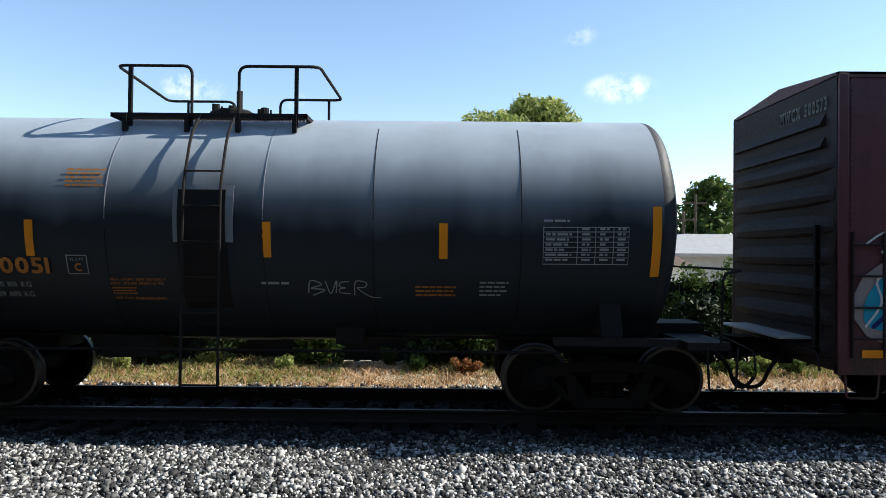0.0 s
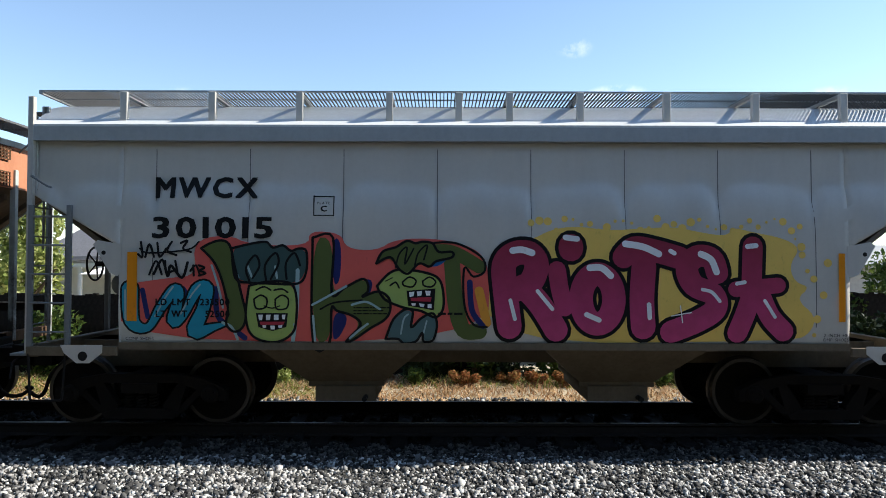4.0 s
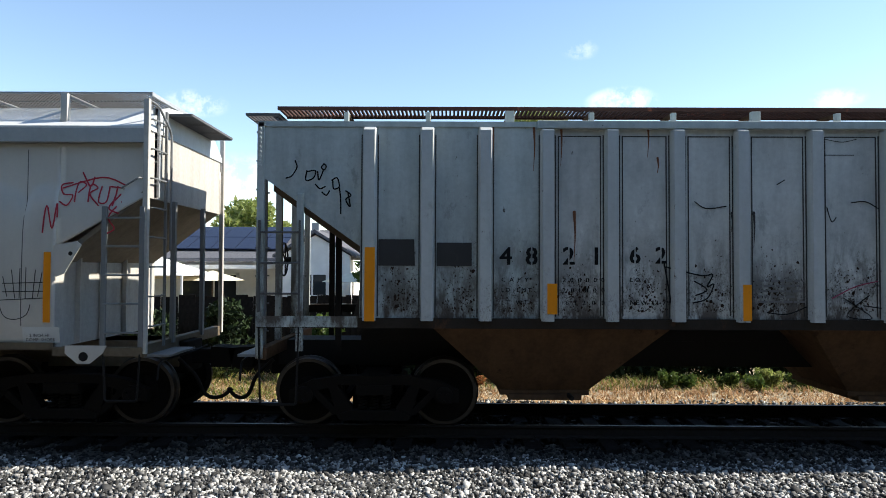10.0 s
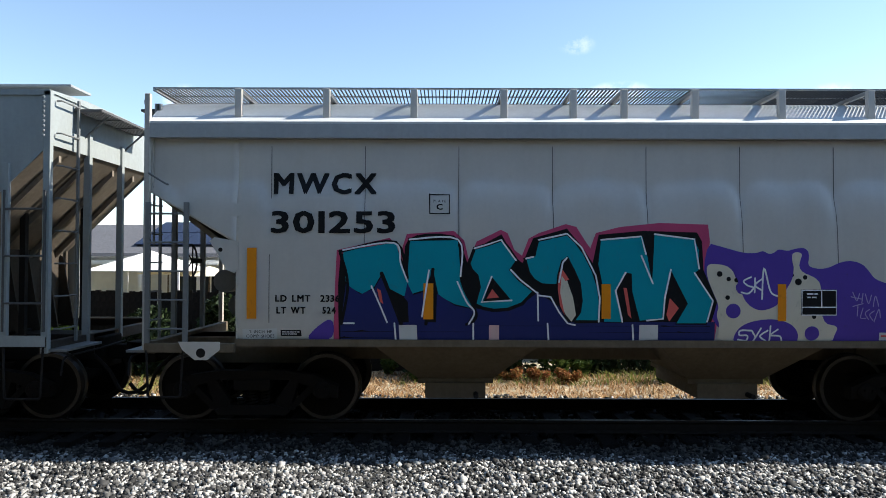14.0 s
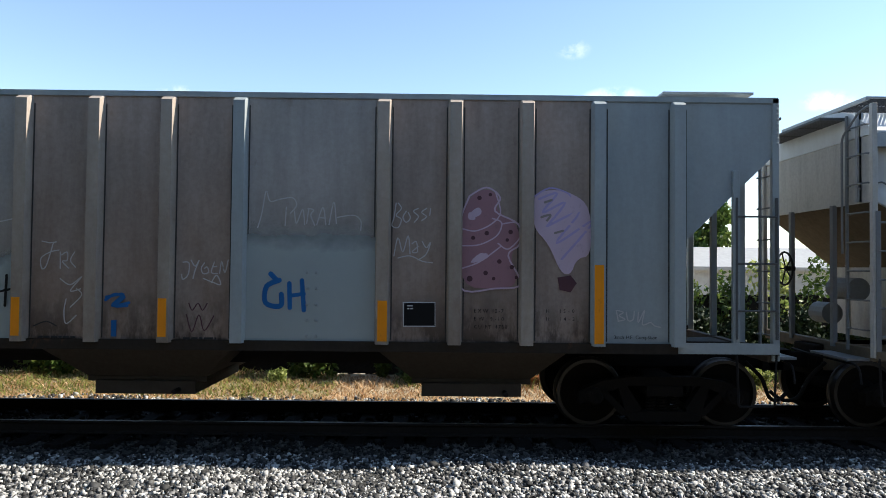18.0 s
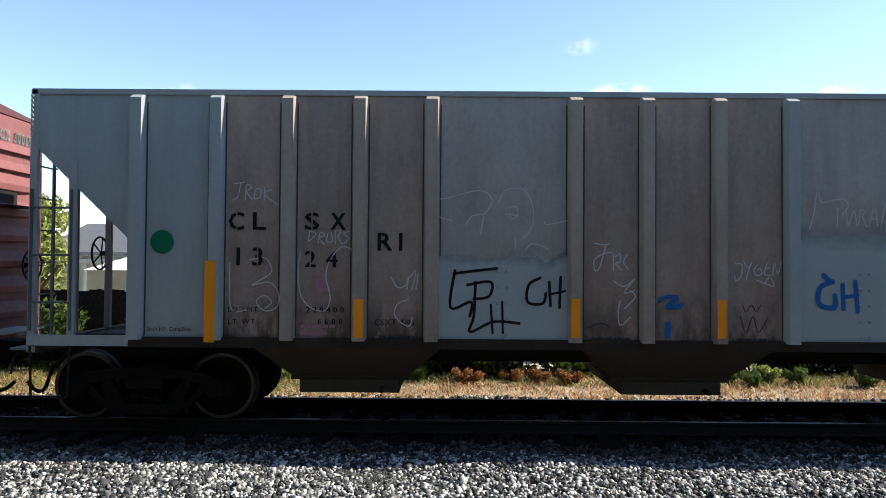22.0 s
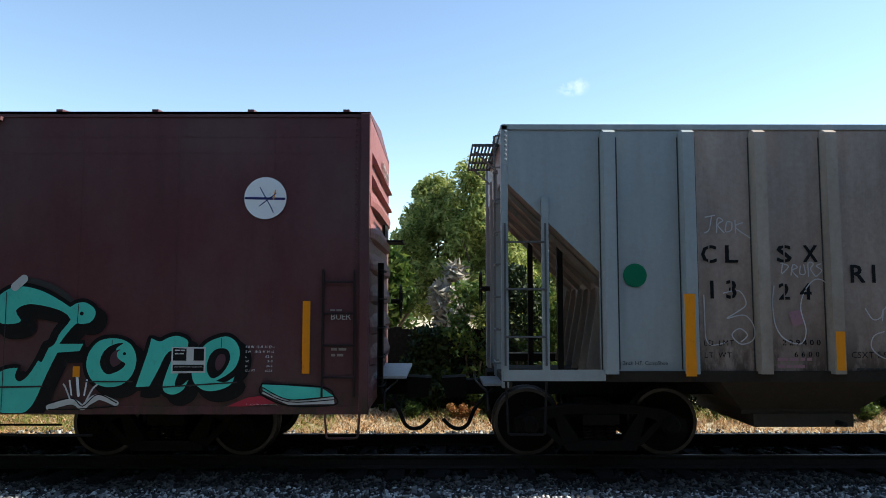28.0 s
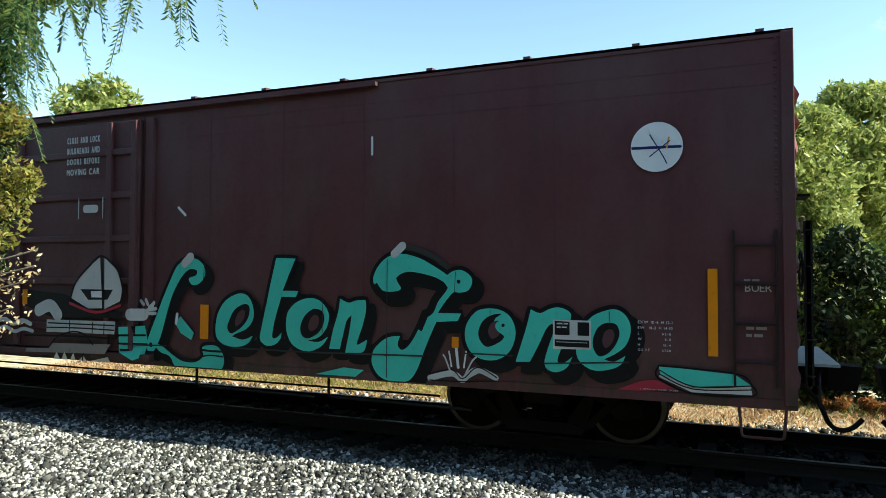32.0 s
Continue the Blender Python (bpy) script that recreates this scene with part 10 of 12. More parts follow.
words(ON_D, "dimension_data", "white", 2, "L          62-6", -1.546, -1.207, 1.387, 1.417, False)
words(ON_D, "dimension_data", "white", 2, "W           9-0", -1.547, -1.208, 1.327, 1.356, False)
words(ON_D, "dimension_data", "white", 2, "H          10-4", -1.547, -1.208, 1.267, 1.294, False)
words(ON_D, "dimension_data", "white", 2, "CU FT      6228", -1.547, -1.208, 1.212, 1.239, False)
words(ON_D, "stencil", "white", 3, "2 INCH HF COMP SHOES", -1.526, -1.137, 0.797, 0.813, False)
disc(ON_D, "round_emblem", "white", 2, (-1.338, 3.419), 0.272)
ribbon(ON_D, "emblem_mark", "navy", 3, 0.031, (-1.589, 3.417), (-1.094, 3.409))
ribbon(ON_D, "emblem_mark", "orangey", 3, 0.018, (-1.209, 3.515), (-1.233, 3.406))
ribbon(ON_D, "emblem_mark", "navy", 3, 0.012, (-1.408, 3.554), (-1.28, 3.329), (-1.234, 3.234))
ribbon(ON_D, "emblem_mark", "navy", 3, 0.012, (-1.41, 3.318), (-1.203, 3.477))
safety_strip(ON_D, -7.55, -7.4, 1.105, 1.587, False)
safety_strip(ON_D, -0.834, -0.738, 1.188, 2.1, False)
safety_strip(ON_D, -3.715, -3.627, 1.147, 1.279, False)
safety_strip(ON_D, -11.011, -10.898, 1.527, 1.761, False)
words(ON_D, "tag_writing", "chalk", 2, "BUER", -0.476, -0.224, 1.865, 1.949, False)
bars(ON_D, "fine_print", "dusty", 2, -0.486, -0.306, 1.962, 1.995, 1)
bars(ON_D, "fine_print", "dusty", 2, -0.47, -0.25, 1.389, 1.507, 2)
ribbon(ON_D, "chalk_mark", "white", 2, 0.031, (-4.821, 3.774), (-4.819, 3.556))
ribbon(ON_D, "chalk_mark", "white", 2, 0.038, (-7.982, 2.978), (-7.854, 2.867))
words(ON_R, "car_number", "black", 2, "48", -5.403, -4.924, 2.219, 2.459, True)
words(ON_R, "car_number", "black", 2, "21", -4.59, -4.149, 2.223, 2.462, True)
words(ON_R, "car_number", "black", 2, "62", -3.734, -3.272, 2.241, 2.466, True)
words(ON_R, "stencil", "black", 2, "CAPY", -5.377, -5.032, 2, 2.057, True)
words(ON_R, "stencil", "black", 2, "LD LMT", -5.376, -4.994, 1.869, 1.925, True)
words(ON_R, "stencil", "black", 2, "LT WT", -5.374, -5.044, 1.708, 1.765, True)
words(ON_R, "stencil", "black", 2, "200000", -4.593, -4.059, 1.997, 2.06, True)
words(ON_R, "stencil", "black", 2, "201800", -4.592, -4.058, 1.866, 1.929, True)
words(ON_R, "stencil", "black", 2, "61200", -4.554, -4.057, 1.706, 1.769, True)
words(ON_R, "stencil", "black", 2, "LO", -3.731, -3.606, 2.006, 2.064, True)
words(ON_R, "stencil", "black", 2, "NEW 12-79", -3.729, -3.218, 1.71, 1.773, True)
patch(ON_R, "painted_out", "soot", 2, (-6.96, 2.54), (-6.5, 2.54), (-6.49, 2.2), (-6.96, 2.2))
patch(ON_R, "painted_out", "soot", 2, (-6.21, 2.5), (-5.76, 2.5), (-5.76, 2.2), (-6.21, 2.2))
patch(ON_R, "sign_board", "palegrey", 2, (1.66, 1.86), (2.3, 1.87), (2.3, 1.55), (1.66, 1.55))
bars(ON_R, "sign_lettering", "black", 3, 1.706, 2.268, 1.722, 1.835, 1)
bars(ON_R, "sign_lettering", "black", 3, 1.835, 2.181, 1.65, 1.699, 1)
bars(ON_R, "sign_lettering", "soot", 3, 1.784, 2.216, 1.585, 1.612, 1)
bars(ON_R, "fine_print", "faded", 2, -2.098, -1.494, 1.733, 2.043, 5)
ribbon(ON_R, "tag_scribble", "black", 3, 0.018, (-3.294, 2.249), (-3.196, 1.688))
ribbon(ON_R, "tag_scribble", "black", 3, 0.018, (-3.272, 2.198), (-2.819, 2.09), (-2.673, 2.106), (-2.745, 1.945), (-2.658, 1.982), (-2.745, 1.799), (-2.927, 1.74))
ribbon(ON_R, "tag_scribble", "black", 3, 0.018, (-2.906, 2.017), (-2.745, 1.909), (-2.891, 1.835))
ribbon(ON_R, "tag_scribble", "black", 2, 0.014, (0.762, 3.769), (1.037, 3.696), (1.292, 3.821))
ribbon(ON_R, "tag_scribble", "black", 2, 0.009, (-1.218, 3.851), (-1, 3.815), (-0.817, 3.852))
ribbon(ON_R, "tag_scribble", "black", 2, 0.009, (-1.233, 3.646), (-0.854, 3.647))
ribbon(ON_R, "tag_scribble", "black", 2, 0.014, (-1.204, 2.972), (-1.145, 2.79), (-1.087, 2.841))
ribbon(ON_R, "tag_scribble", "black", 2, 0.014, (-0.891, 3.032), (-0.709, 3.047), (-0.549, 2.96))
ribbon(ON_R, "tag_scribble", "black", 2, 0.014, (-2.896, 3.04), (-2.75, 2.952), (-2.494, 2.982))
ribbon(ON_R, "tag_scribble", "black", 2, 0.013, (-1.838, 3.263), (-1.743, 3.322))
ribbon(ON_R, "tag_scribble", "black", 2, 0.014, (0.78, 3.053), (1.107, 3.112), (1.215, 3.069))
ribbon(ON_R, "tag_scribble", "maroon", 2, 0.013, (-1.145, 1.807), (-0.855, 1.954), (-0.565, 2.028))
ribbon(ON_R, "tag_scribble", "black", 2, 0.018, (0.847, 1.817), (0.969, 1.636), (0.883, 1.781), (1.244, 1.819))
ribbon(ON_R, "tag_scribble", "black", 2, 0.013, (-1, 1.808), (-0.638, 1.556), (-0.964, 1.59), (-0.674, 1.846))
ribbon(ON_R, "tag_scribble", "black", 2, 0.014, (-0.202, 1.884), (-0.094, 1.667), (0.159, 1.632), (0.413, 1.742))
ribbon(ON_R, "tag_scribble", "black", 2, 0.014, (-1.98, 1.621), (-1.726, 1.601), (-1.472, 1.697))
ribbon(ON_R, "tag_scribble", "maroon", 2, 0.013, (-0.202, 2.102), (-0.094, 1.885), (-0.13, 1.667))
safety_strip(ON_R, -7.125, -6.995, 1.494, 2.434, True)
safety_strip(ON_R, -4.804, -4.677, 1.592, 1.981, True)
safety_strip(ON_R, -2.328, -2.219, 1.519, 1.978, True)
safety_strip(ON_R, -0.468, -0.361, 1.528, 1.98, True)
safety_strip(ON_R, 0.485, 0.597, 1.498, 1.97, True)
safety_strip(ON_R, 2.37, 2.473, 1.557, 1.993, True)
words(ON_R, "dimension_data", "black", 2, "EXW 10-8 H 8-5", 5.022, 5.51, 2.349, 2.415, False)
words(ON_R, "dimension_data", "black", 2, "EW 9-7 H 14-3", 5.022, 5.51, 2.24, 2.306, False)
words(ON_R, "dimension_data", "black", 2, "CU FT 4750", 5.022, 5.423, 2.138, 2.204, False)
patch(ON_R, "painted_out", "soot", 2, (4.26, 2.07), (4.68, 2.06), (4.68, 1.64), (4.26, 1.64))
patch(ON_R, "painted_out", "soot", 2, (5.09, 2.06), (5.48, 2.06), (5.48, 1.67), (5.09, 1.67))
ribbon(ON_R, "tag_scribble", "black", 2, 0.014, (4.298, 3.022), (4.458, 3.095), (4.532, 3.022), (4.422, 2.97))
ribbon(ON_R, "tag_scribble", "black", 2, 0.014, (5.883, 3.058), (6.138, 2.97), (6.27, 3.044), (6.08, 3.073))
ribbon(ON_R, "tag_scribble", "black", 2, 0.014, (6.577, 3.022), (6.76, 2.97), (6.869, 2.838), (6.832, 2.619), (6.686, 2.765))
ribbon(ON_R, "tag_scribble", "black", 2, 0.013, (3.41, 1.638), (3.496, 1.855), (3.577, 1.616), (3.446, 1.71), (3.591, 1.71))
ribbon(ON_R, "tag_scribble", "black", 2, 0.014, (6.69, 1.635), (6.778, 1.831), (6.851, 1.613), (6.72, 1.708), (6.88, 1.707))
ribbon(ON_R, "tag_scribble", "black", 2, 0.014, (2.526, 3.117), (2.636, 3.044), (2.854, 3.117))
ribbon(ON_R, "tag_scribble", "black", 2, 0.014, (0.709, 3.058), (0.891, 3.022), (1.108, 3.095))
ribbon(ON_R, "tag_scribble", "black", 2, 0.014, (0.663, 3.775), (0.882, 3.702), (1.136, 3.79))
ribbon(ON_R, "tag_scribble", "black", 2, 0.013, (0.761, 1.857), (0.909, 1.64), (0.87, 1.821), (1.196, 1.835))
safety_strip(ON_R, 4.808, 4.925, 1.492, 1.973, True)
safety_strip(ON_R, 7.095, 7.206, 1.511, 2.448, True)
ribbon(ON_R, "scratch", "black", 2, 0.015, (-0.112, 3.12), (-0.098, 3.105), (-0.09, 3.091))
ribbon(ON_R, "scratch", "black", 2, 0.012, (-0.046, 3.047), (-0.01, 3.062), (0.02, 3.077))
ribbon(ON_R, "scratch", "black", 2, 0.013, (0.159, 3.004), (0.173, 3.019), (0.225, 3.034))
ribbon(ON_R, "scratch", "black", 2, 0.010, (0.196, 2.916), (0.196, 2.924), (0.218, 2.946))
ribbon(ON_R, "scratch", "black", 2, 0.015, (-0.198, 2.9), (-0.191, 2.915), (-0.148, 2.929))
ribbon(ON_R, "scratch", "black", 2, 0.015, (0.75, 3.08), (0.721, 3.109), (0.728, 3.109))
ribbon(ON_R, "scratch", "black", 2, 0.011, (0.7, 2.999), (0.736, 2.978), (0.766, 2.956))
ribbon(ON_R, "scratch", "black", 2, 0.016, (1.678, 3.268), (1.692, 3.268), (1.714, 3.283))
ribbon(ON_R, "scratch", "black", 2, 0.012, (1.722, 3.165), (1.736, 3.187), (1.788, 3.18))
ribbon(ON_R, "scratch", "black", 2, 0.014, (1.803, 2.946), (1.766, 2.953), (1.766, 2.961))
ribbon(ON_R, "scratch", "black", 2, 0.015, (1.744, 3.019), (1.729, 3.034), (1.737, 3.034))
ribbon(ON_R, "scratch", "black", 2, 0.010, (2.598, 3.133), (2.606, 3.133), (2.606, 3.104))
ribbon(ON_R, "scratch", "black", 2, 0.009, (2.598, 3.053), (2.62, 3.038), (2.635, 3.009))
ribbon(ON_R, "scratch", "black", 2, 0.010, (2.649, 2.943), (2.642, 2.95), (2.671, 2.972))
ribbon(ON_R, "scratch", "black", 2, 0.016, (3.066, 3.121), (3.058, 3.113), (3.044, 3.091))
ribbon(ON_R, "scratch", "black", 2, 0.014, (3.073, 3.04), (3.051, 3.033), (3.065, 3.026))
ribbon(ON_R, "scratch", "black", 2, 0.010, (3.365, 3.129), (3.394, 3.122), (3.416, 3.086))
ribbon(ON_R, "scratch", "black", 2, 0.016, (3.525, 3.094), (3.511, 3.079), (3.518, 3.079))
ribbon(ON_R, "scratch", "black", 2, 0.011, (3.438, 3.159), (3.431, 3.181), (3.46, 3.174))
ribbon(ON_R, "scratch", "black", 2, 0.016, (3.605, 2.977), (3.576, 2.977), (3.583, 2.948))
ribbon(ON_R, "scratch", "black", 2, 0.012, (3.62, 2.897), (3.634, 2.889), (3.685, 2.882))
ribbon(ON_R, "scratch", "black", 2, 0.012, (3.715, 3.124), (3.722, 3.117), (3.766, 3.124))
ribbon(ON_R, "scratch", "black", 2, 0.015, (3.715, 3.036), (3.678, 3.036), (3.678, 3.036))
ribbon(ON_R, "scratch", "black", 2, 0.015, (4.35, 3.134), (4.365, 3.134), (4.416, 3.12))
ribbon(ON_R, "scratch", "black", 2, 0.011, (4.364, 3.061), (4.342, 3.032), (4.342, 3.017))
ribbon(ON_R, "scratch", "black", 2, 0.012, (4.722, 3.063), (4.736, 3.041), (4.773, 3.019))
ribbon(ON_R, "scratch", "black", 2, 0.012, (4.728, 2.946), (4.714, 2.961), (4.736, 2.961))
ribbon(ON_R, "scratch", "black", 2, 0.014, (5.169, 3.446), (5.191, 3.431), (5.234, 3.402))
ribbon(ON_R, "scratch", "black", 2, 0.015, (5.363, 2.993), (5.349, 3.008), (5.327, 3.007))
ribbon(ON_R, "scratch", "black", 2, 0.014, (5.407, 2.971), (5.428, 2.949), (5.457, 2.942))
ribbon(ON_R, "scratch", "black", 2, 0.011, (1.113, 3.933), (1.098, 3.911), (1.105, 3.904))
ribbon(ON_R, "scratch", "black", 2, 0.016, (0.313, 4.128), (0.328, 4.135), (0.35, 4.143))
ribbon(ON_R, "scratch", "black", 2, 0.011, (1.889, 3.929), (1.867, 3.929), (1.852, 3.914))
ribbon(ON_R, "scratch", "black", 2, 0.015, (2.503, 4.042), (2.518, 4.035), (2.554, 4.028))
ribbon(ON_R, "scratch", "black", 2, 0.012, (4.411, 3.728), (4.433, 3.706), (4.447, 3.699))
ribbon(ON_R, "tag_scribble", "black", 2, 0.014, (0.977, 3.125), (1.079, 3.111), (1.109, 3.038), (1.036, 3.008), (0.962, 3.052))
ribbon(ON_R, "tag_scribble", "black", 2, 0.014, (2.803, 3.149), (2.876, 3.164), (2.905, 3.105), (2.847, 3.061), (2.788, 3.105))
ribbon(ON_R, "tag_scribble", "black", 2, 0.013, (4.525, 3.099), (4.598, 3.07), (4.568, 3.011), (4.481, 3.025))
ribbon(ON_R, "tag_scribble", "black", 2, 0.014, (5.08, 3.131), (5.153, 3.146), (5.181, 3.087), (5.123, 3.058), (5.065, 3.101))
ribbon(ON_R, "tag_scribble", "black", 2, 0.014, (3.401, 3.137), (3.518, 3.152), (3.591, 3.079), (3.474, 3.05))
ribbon(ON_R, "tag_scribble", "black", 2, 0.018, (-0.301, 1.848), (-0.096, 1.806), (0.231, 1.88), (-0.096, 1.718), (-0.168, 1.609))
ribbon(ON_R, "tag_scribble", "black", 2, 0.013, (-0.17, 1.9), (0.014, 1.646), (0.232, 1.735))
ribbon(ON_R, "tag_scribble", "black", 2, 0.018, (0.778, 1.883), (1.142, 1.856), (1.397, 1.886))
ribbon(ON_R, "tag_scribble", "black", 2, 0.023, (0.821, 1.854), (0.924, 1.615), (0.865, 1.854), (1.215, 1.834))
ribbon(ON_R, "tag_scribble", "black", 2, 0.013, (2.059, 2.006), (2.132, 2.021), (2.176, 1.948), (2.118, 1.861), (2.045, 1.919))
ribbon(ON_R, "tag_scribble", "black", 2, 0.013, (2.584, 1.805), (2.707, 1.842), (2.802, 1.697), (2.962, 1.865))
ribbon(ON_R, "tag_scribble", "black", 2, 0.018, (3.442, 1.846), (3.544, 1.868), (3.617, 1.738), (3.529, 1.606), (3.428, 1.7), (3.442, 1.846))
ribbon(ON_R, "tag_scribble", "black", 2, 0.014, (3.427, 1.628), (3.53, 1.846), (3.617, 1.629))
ribbon(ON_R, "tag_scribble", "black", 2, 0.013, (-0.751, 1.715), (-0.46, 1.68), (-0.329, 1.732))
ribbon(ON_R, "tag_scribble", "black", 2, 0.009, (0.56, 1.613), (0.997, 1.593), (1.361, 1.653))
ribbon(ON_R, "tag_scribble", "black", 2, 0.009, (2.525, 1.95), (2.671, 1.98), (2.889, 1.952), (3.035, 1.996))
ribbon(ON_R, "tag_scribble", "wine", 2, 0.018, (-0.536, 2.153), (-0.245, 2.213), (0.12, 2.193), (0.303, 2.048))
patch(ON_C, "repaint_patch", "repaint_low", 1, (-3.17, 2.4), (-1.42, 2.4), (-1.42, 1.2), (-3.17, 1.2))
words(ON_C, "reporting_mark", "black", 2, "C", -5.805, -5.618, 2.592, 2.832, True)
words(ON_C, "reporting_mark", "black", 2, "L", -5.497, -5.339, 2.594, 2.835, True)
words(ON_C, "reporting_mark", "black", 2, "S", -4.829, -4.65, 2.599, 2.832, True)
words(ON_C, "reporting_mark", "black", 2, "X", -4.491, -4.313, 2.601, 2.834, True)
words(ON_C, "car_number", "black", 2, "13", -5.702, -5.376, 2.133, 2.379, True)
words(ON_C, "car_number", "black", 2, "24", -4.822, -4.409, 2.118, 2.341, True)
words(ON_C, "car_number", "black", 2, "R1", -3.888, -3.578, 2.336, 2.582, True)
words(ON_C, "weight_data", "black", 2, "LD LMT", -5.8, -5.418, 1.534, 1.604, False)
words(ON_C, "weight_data", "black", 2, "LT WT", -5.797, -5.452, 1.381, 1.451, False)
words(ON_C, "weight_data", "black", 2, "229400", -4.797, -4.314, 1.536, 1.612, True)
words(ON_C, "weight_data", "black", 2, "6600", -4.649, -4.334, 1.39, 1.46, True)
words(ON_C, "weight_data", "black", 2, "CSXT 11-95", -3.918, -3.407, 1.376, 1.459, False)
words(ON_C, "stencil", "black", 2, "2inch H.F. CompShoe", -6.843, -6.27, 1.287, 1.34, False)
disc(ON_C, "green_disc", "green", 2, (-6.665, 2.43), 0.153)
ribbon(ON_C, "painted_sign", "black", 3, 0.037, (-2.903, 2.049), (-2.611, 2.088), (-2.349, 2.119))
ribbon(ON_C, "painted_sign", "black", 3, 0.037, (-2.889, 2.086), (-2.943, 1.612), (-2.681, 1.687), (-2.694, 1.505))
ribbon(ON_C, "painted_sign", "black", 3, 0.036, (-2.726, 1.905), (-2.428, 1.944), (-2.448, 1.762), (-2.645, 1.724))
ribbon(ON_C, "painted_sign", "black", 3, 0.037, (-2.625, 1.942), (-2.643, 1.506), (-2.692, 1.302), (-2.387, 1.435), (-2.06, 1.416))
ribbon(ON_C, "painted_sign", "black", 3, 0.029, (-2.426, 1.653), (-2.401, 1.29))
ribbon(ON_C, "painted_sign", "black", 3, 0.029, (-2.28, 1.69), (-2.27, 1.291))
ribbon(ON_C, "painted_sign", "black", 3, 0.037, (-1.794, 2), (-1.939, 1.911), (-1.953, 1.693), (-1.763, 1.673), (-1.72, 1.804))
ribbon(ON_C, "painted_sign", "black", 3, 0.037, (-1.678, 1.95), (-1.661, 1.644))
ribbon(ON_C, "painted_sign", "black", 3, 0.036, (-1.532, 2.009), (-1.545, 1.623))
ribbon(ON_C, "painted_sign", "black", 3, 0.029, (-1.677, 1.79), (-1.473, 1.835))
ribbon(ON_C, "painted_sign", "blueink", 3, 0.065, (1.95, 1.98), (1.79, 1.9), (1.78, 1.69), (1.97, 1.65), (1.98, 1.8))
ribbon(ON_C, "painted_sign", "blueink", 3, 0.065, (1.84, 2.06), (1.91, 1.99))
ribbon(ON_C, "painted_sign", "blueink", 3, 0.058, (2.08, 1.94), (2.09, 1.63))
ribbon(ON_C, "painted_sign", "blueink", 3, 0.058, (2.24, 1.98), (2.27, 1.6))
ribbon(ON_C, "painted_sign", "blueink", 3, 0.050, (2.08, 1.78), (2.27, 1.81))
ribbon(ON_C, "painted_sign", "blueink", 3, 0.037, (-0.266, 1.706), (-0.15, 1.78), (-0.027, 1.745), (-0.15, 1.635), (0.01, 1.636))
patch(ON_C, "painted_smudge", "blueink", 2, (-0.19, 1.45), (-0.12, 1.45), (-0.12, 1.24), (-0.19, 1.24))
ribbon(ON_C, "tag_scribble", "chalk", 2, 0.015, (-3.242, 3.038), (-3.282, 2.969), (-3.243, 2.849), (-3.094, 2.777), (-2.925, 2.726))
ribbon(ON_C, "tag_scribble", "chalk", 2, 0.015, (-3.242, 3.038), (-3.047, 3.008), (-2.786, 3.079), (-2.577, 3.118), (-2.444, 3.056), (-2.426, 2.952), (-2.518, 2.82), (-2.675, 2.792), (-2.751, 2.676))
ribbon(ON_C, "tag_scribble", "chalk", 2, 0.015, (-2.337, 2.953), (-2.261, 3.111), (-2.131, 3.154), (-1.999, 3.124), (-1.902, 2.957), (-1.887, 2.748), (-1.936, 2.59), (-2.029, 2.51))
ribbon(ON_C, "tag_scribble", "chalk", 2, 0.015, (-2.205, 2.902), (-2.111, 2.913), (-2.087, 2.808), (-2.17, 2.755), (-2.193, 2.839))
ribbon(ON_C, "tag_scribble", "chalk", 2, 0.015, (-2.245, 2.822), (-2.077, 2.798))
ribbon(ON_C, "tag_scribble", "chalk", 2, 0.015, (-1.74, 2.723), (-1.702, 2.687), (-1.441, 2.742))
ribbon(ON_C, "tag_scribble", "chalk", 2, 0.015, (-1.984, 2.369), (-1.881, 2.444), (-1.696, 2.372))
ribbon(ON_C, "tag_scribble", "chalk", 2, 0.015, (-2.118, 2.509), (-2.116, 2.378))
ribbon(ON_C, "tag_scribble", "chalk", 2, 0.015, (-2.518, 2.82), (-2.565, 2.557))
ribbon(ON_C, "tag_scribble", "chalk", 2, 0.015, (-1.096, 2.452), (-0.991, 2.432), (-0.912, 2.444))
ribbon(ON_C, "tag_scribble", "chalk", 2, 0.015, (-0.949, 2.433), (-0.988, 2.286), (-1.038, 2.129), (-1.089, 2.102), (-1.102, 2.232), (-0.988, 2.312), (-0.874, 2.339))
ribbon(ON_C, "tag_scribble", "chalk", 2, 0.015, (-0.858, 2.313), (-0.854, 2.104))
ribbon(ON_C, "tag_scribble", "chalk", 2, 0.015, (-0.841, 2.277), (-0.769, 2.314), (-0.767, 2.21), (-0.829, 2.193), (-0.744, 2.106))
ribbon(ON_C, "tag_scribble", "chalk", 2, 0.015, (-0.675, 2.315), (-0.725, 2.21), (-0.661, 2.122))
ribbon(ON_C, "tag_scribble", "chalk", 2, 0.015, (-0.852, 1.974), (-0.72, 1.897), (-0.575, 2.003), (-0.719, 1.819), (-0.588, 1.846))
ribbon(ON_C, "tag_scribble", "chalk", 2, 0.015, (-0.769, 1.714), (-0.793, 1.557), (-0.764, 1.401), (-0.635, 1.507))
ribbon(ON_C, "tag_scribble", "chalk", 2, 0.015, (-0.641, 1.846), (-0.572, 1.768), (-0.715, 1.61))
ribbon(ON_C, "tag_scribble", "chalk", 2, 0.015, (0.713, 2.2), (0.791, 2.19), (0.783, 2.044), (0.716, 1.98), (0.699, 2.043))
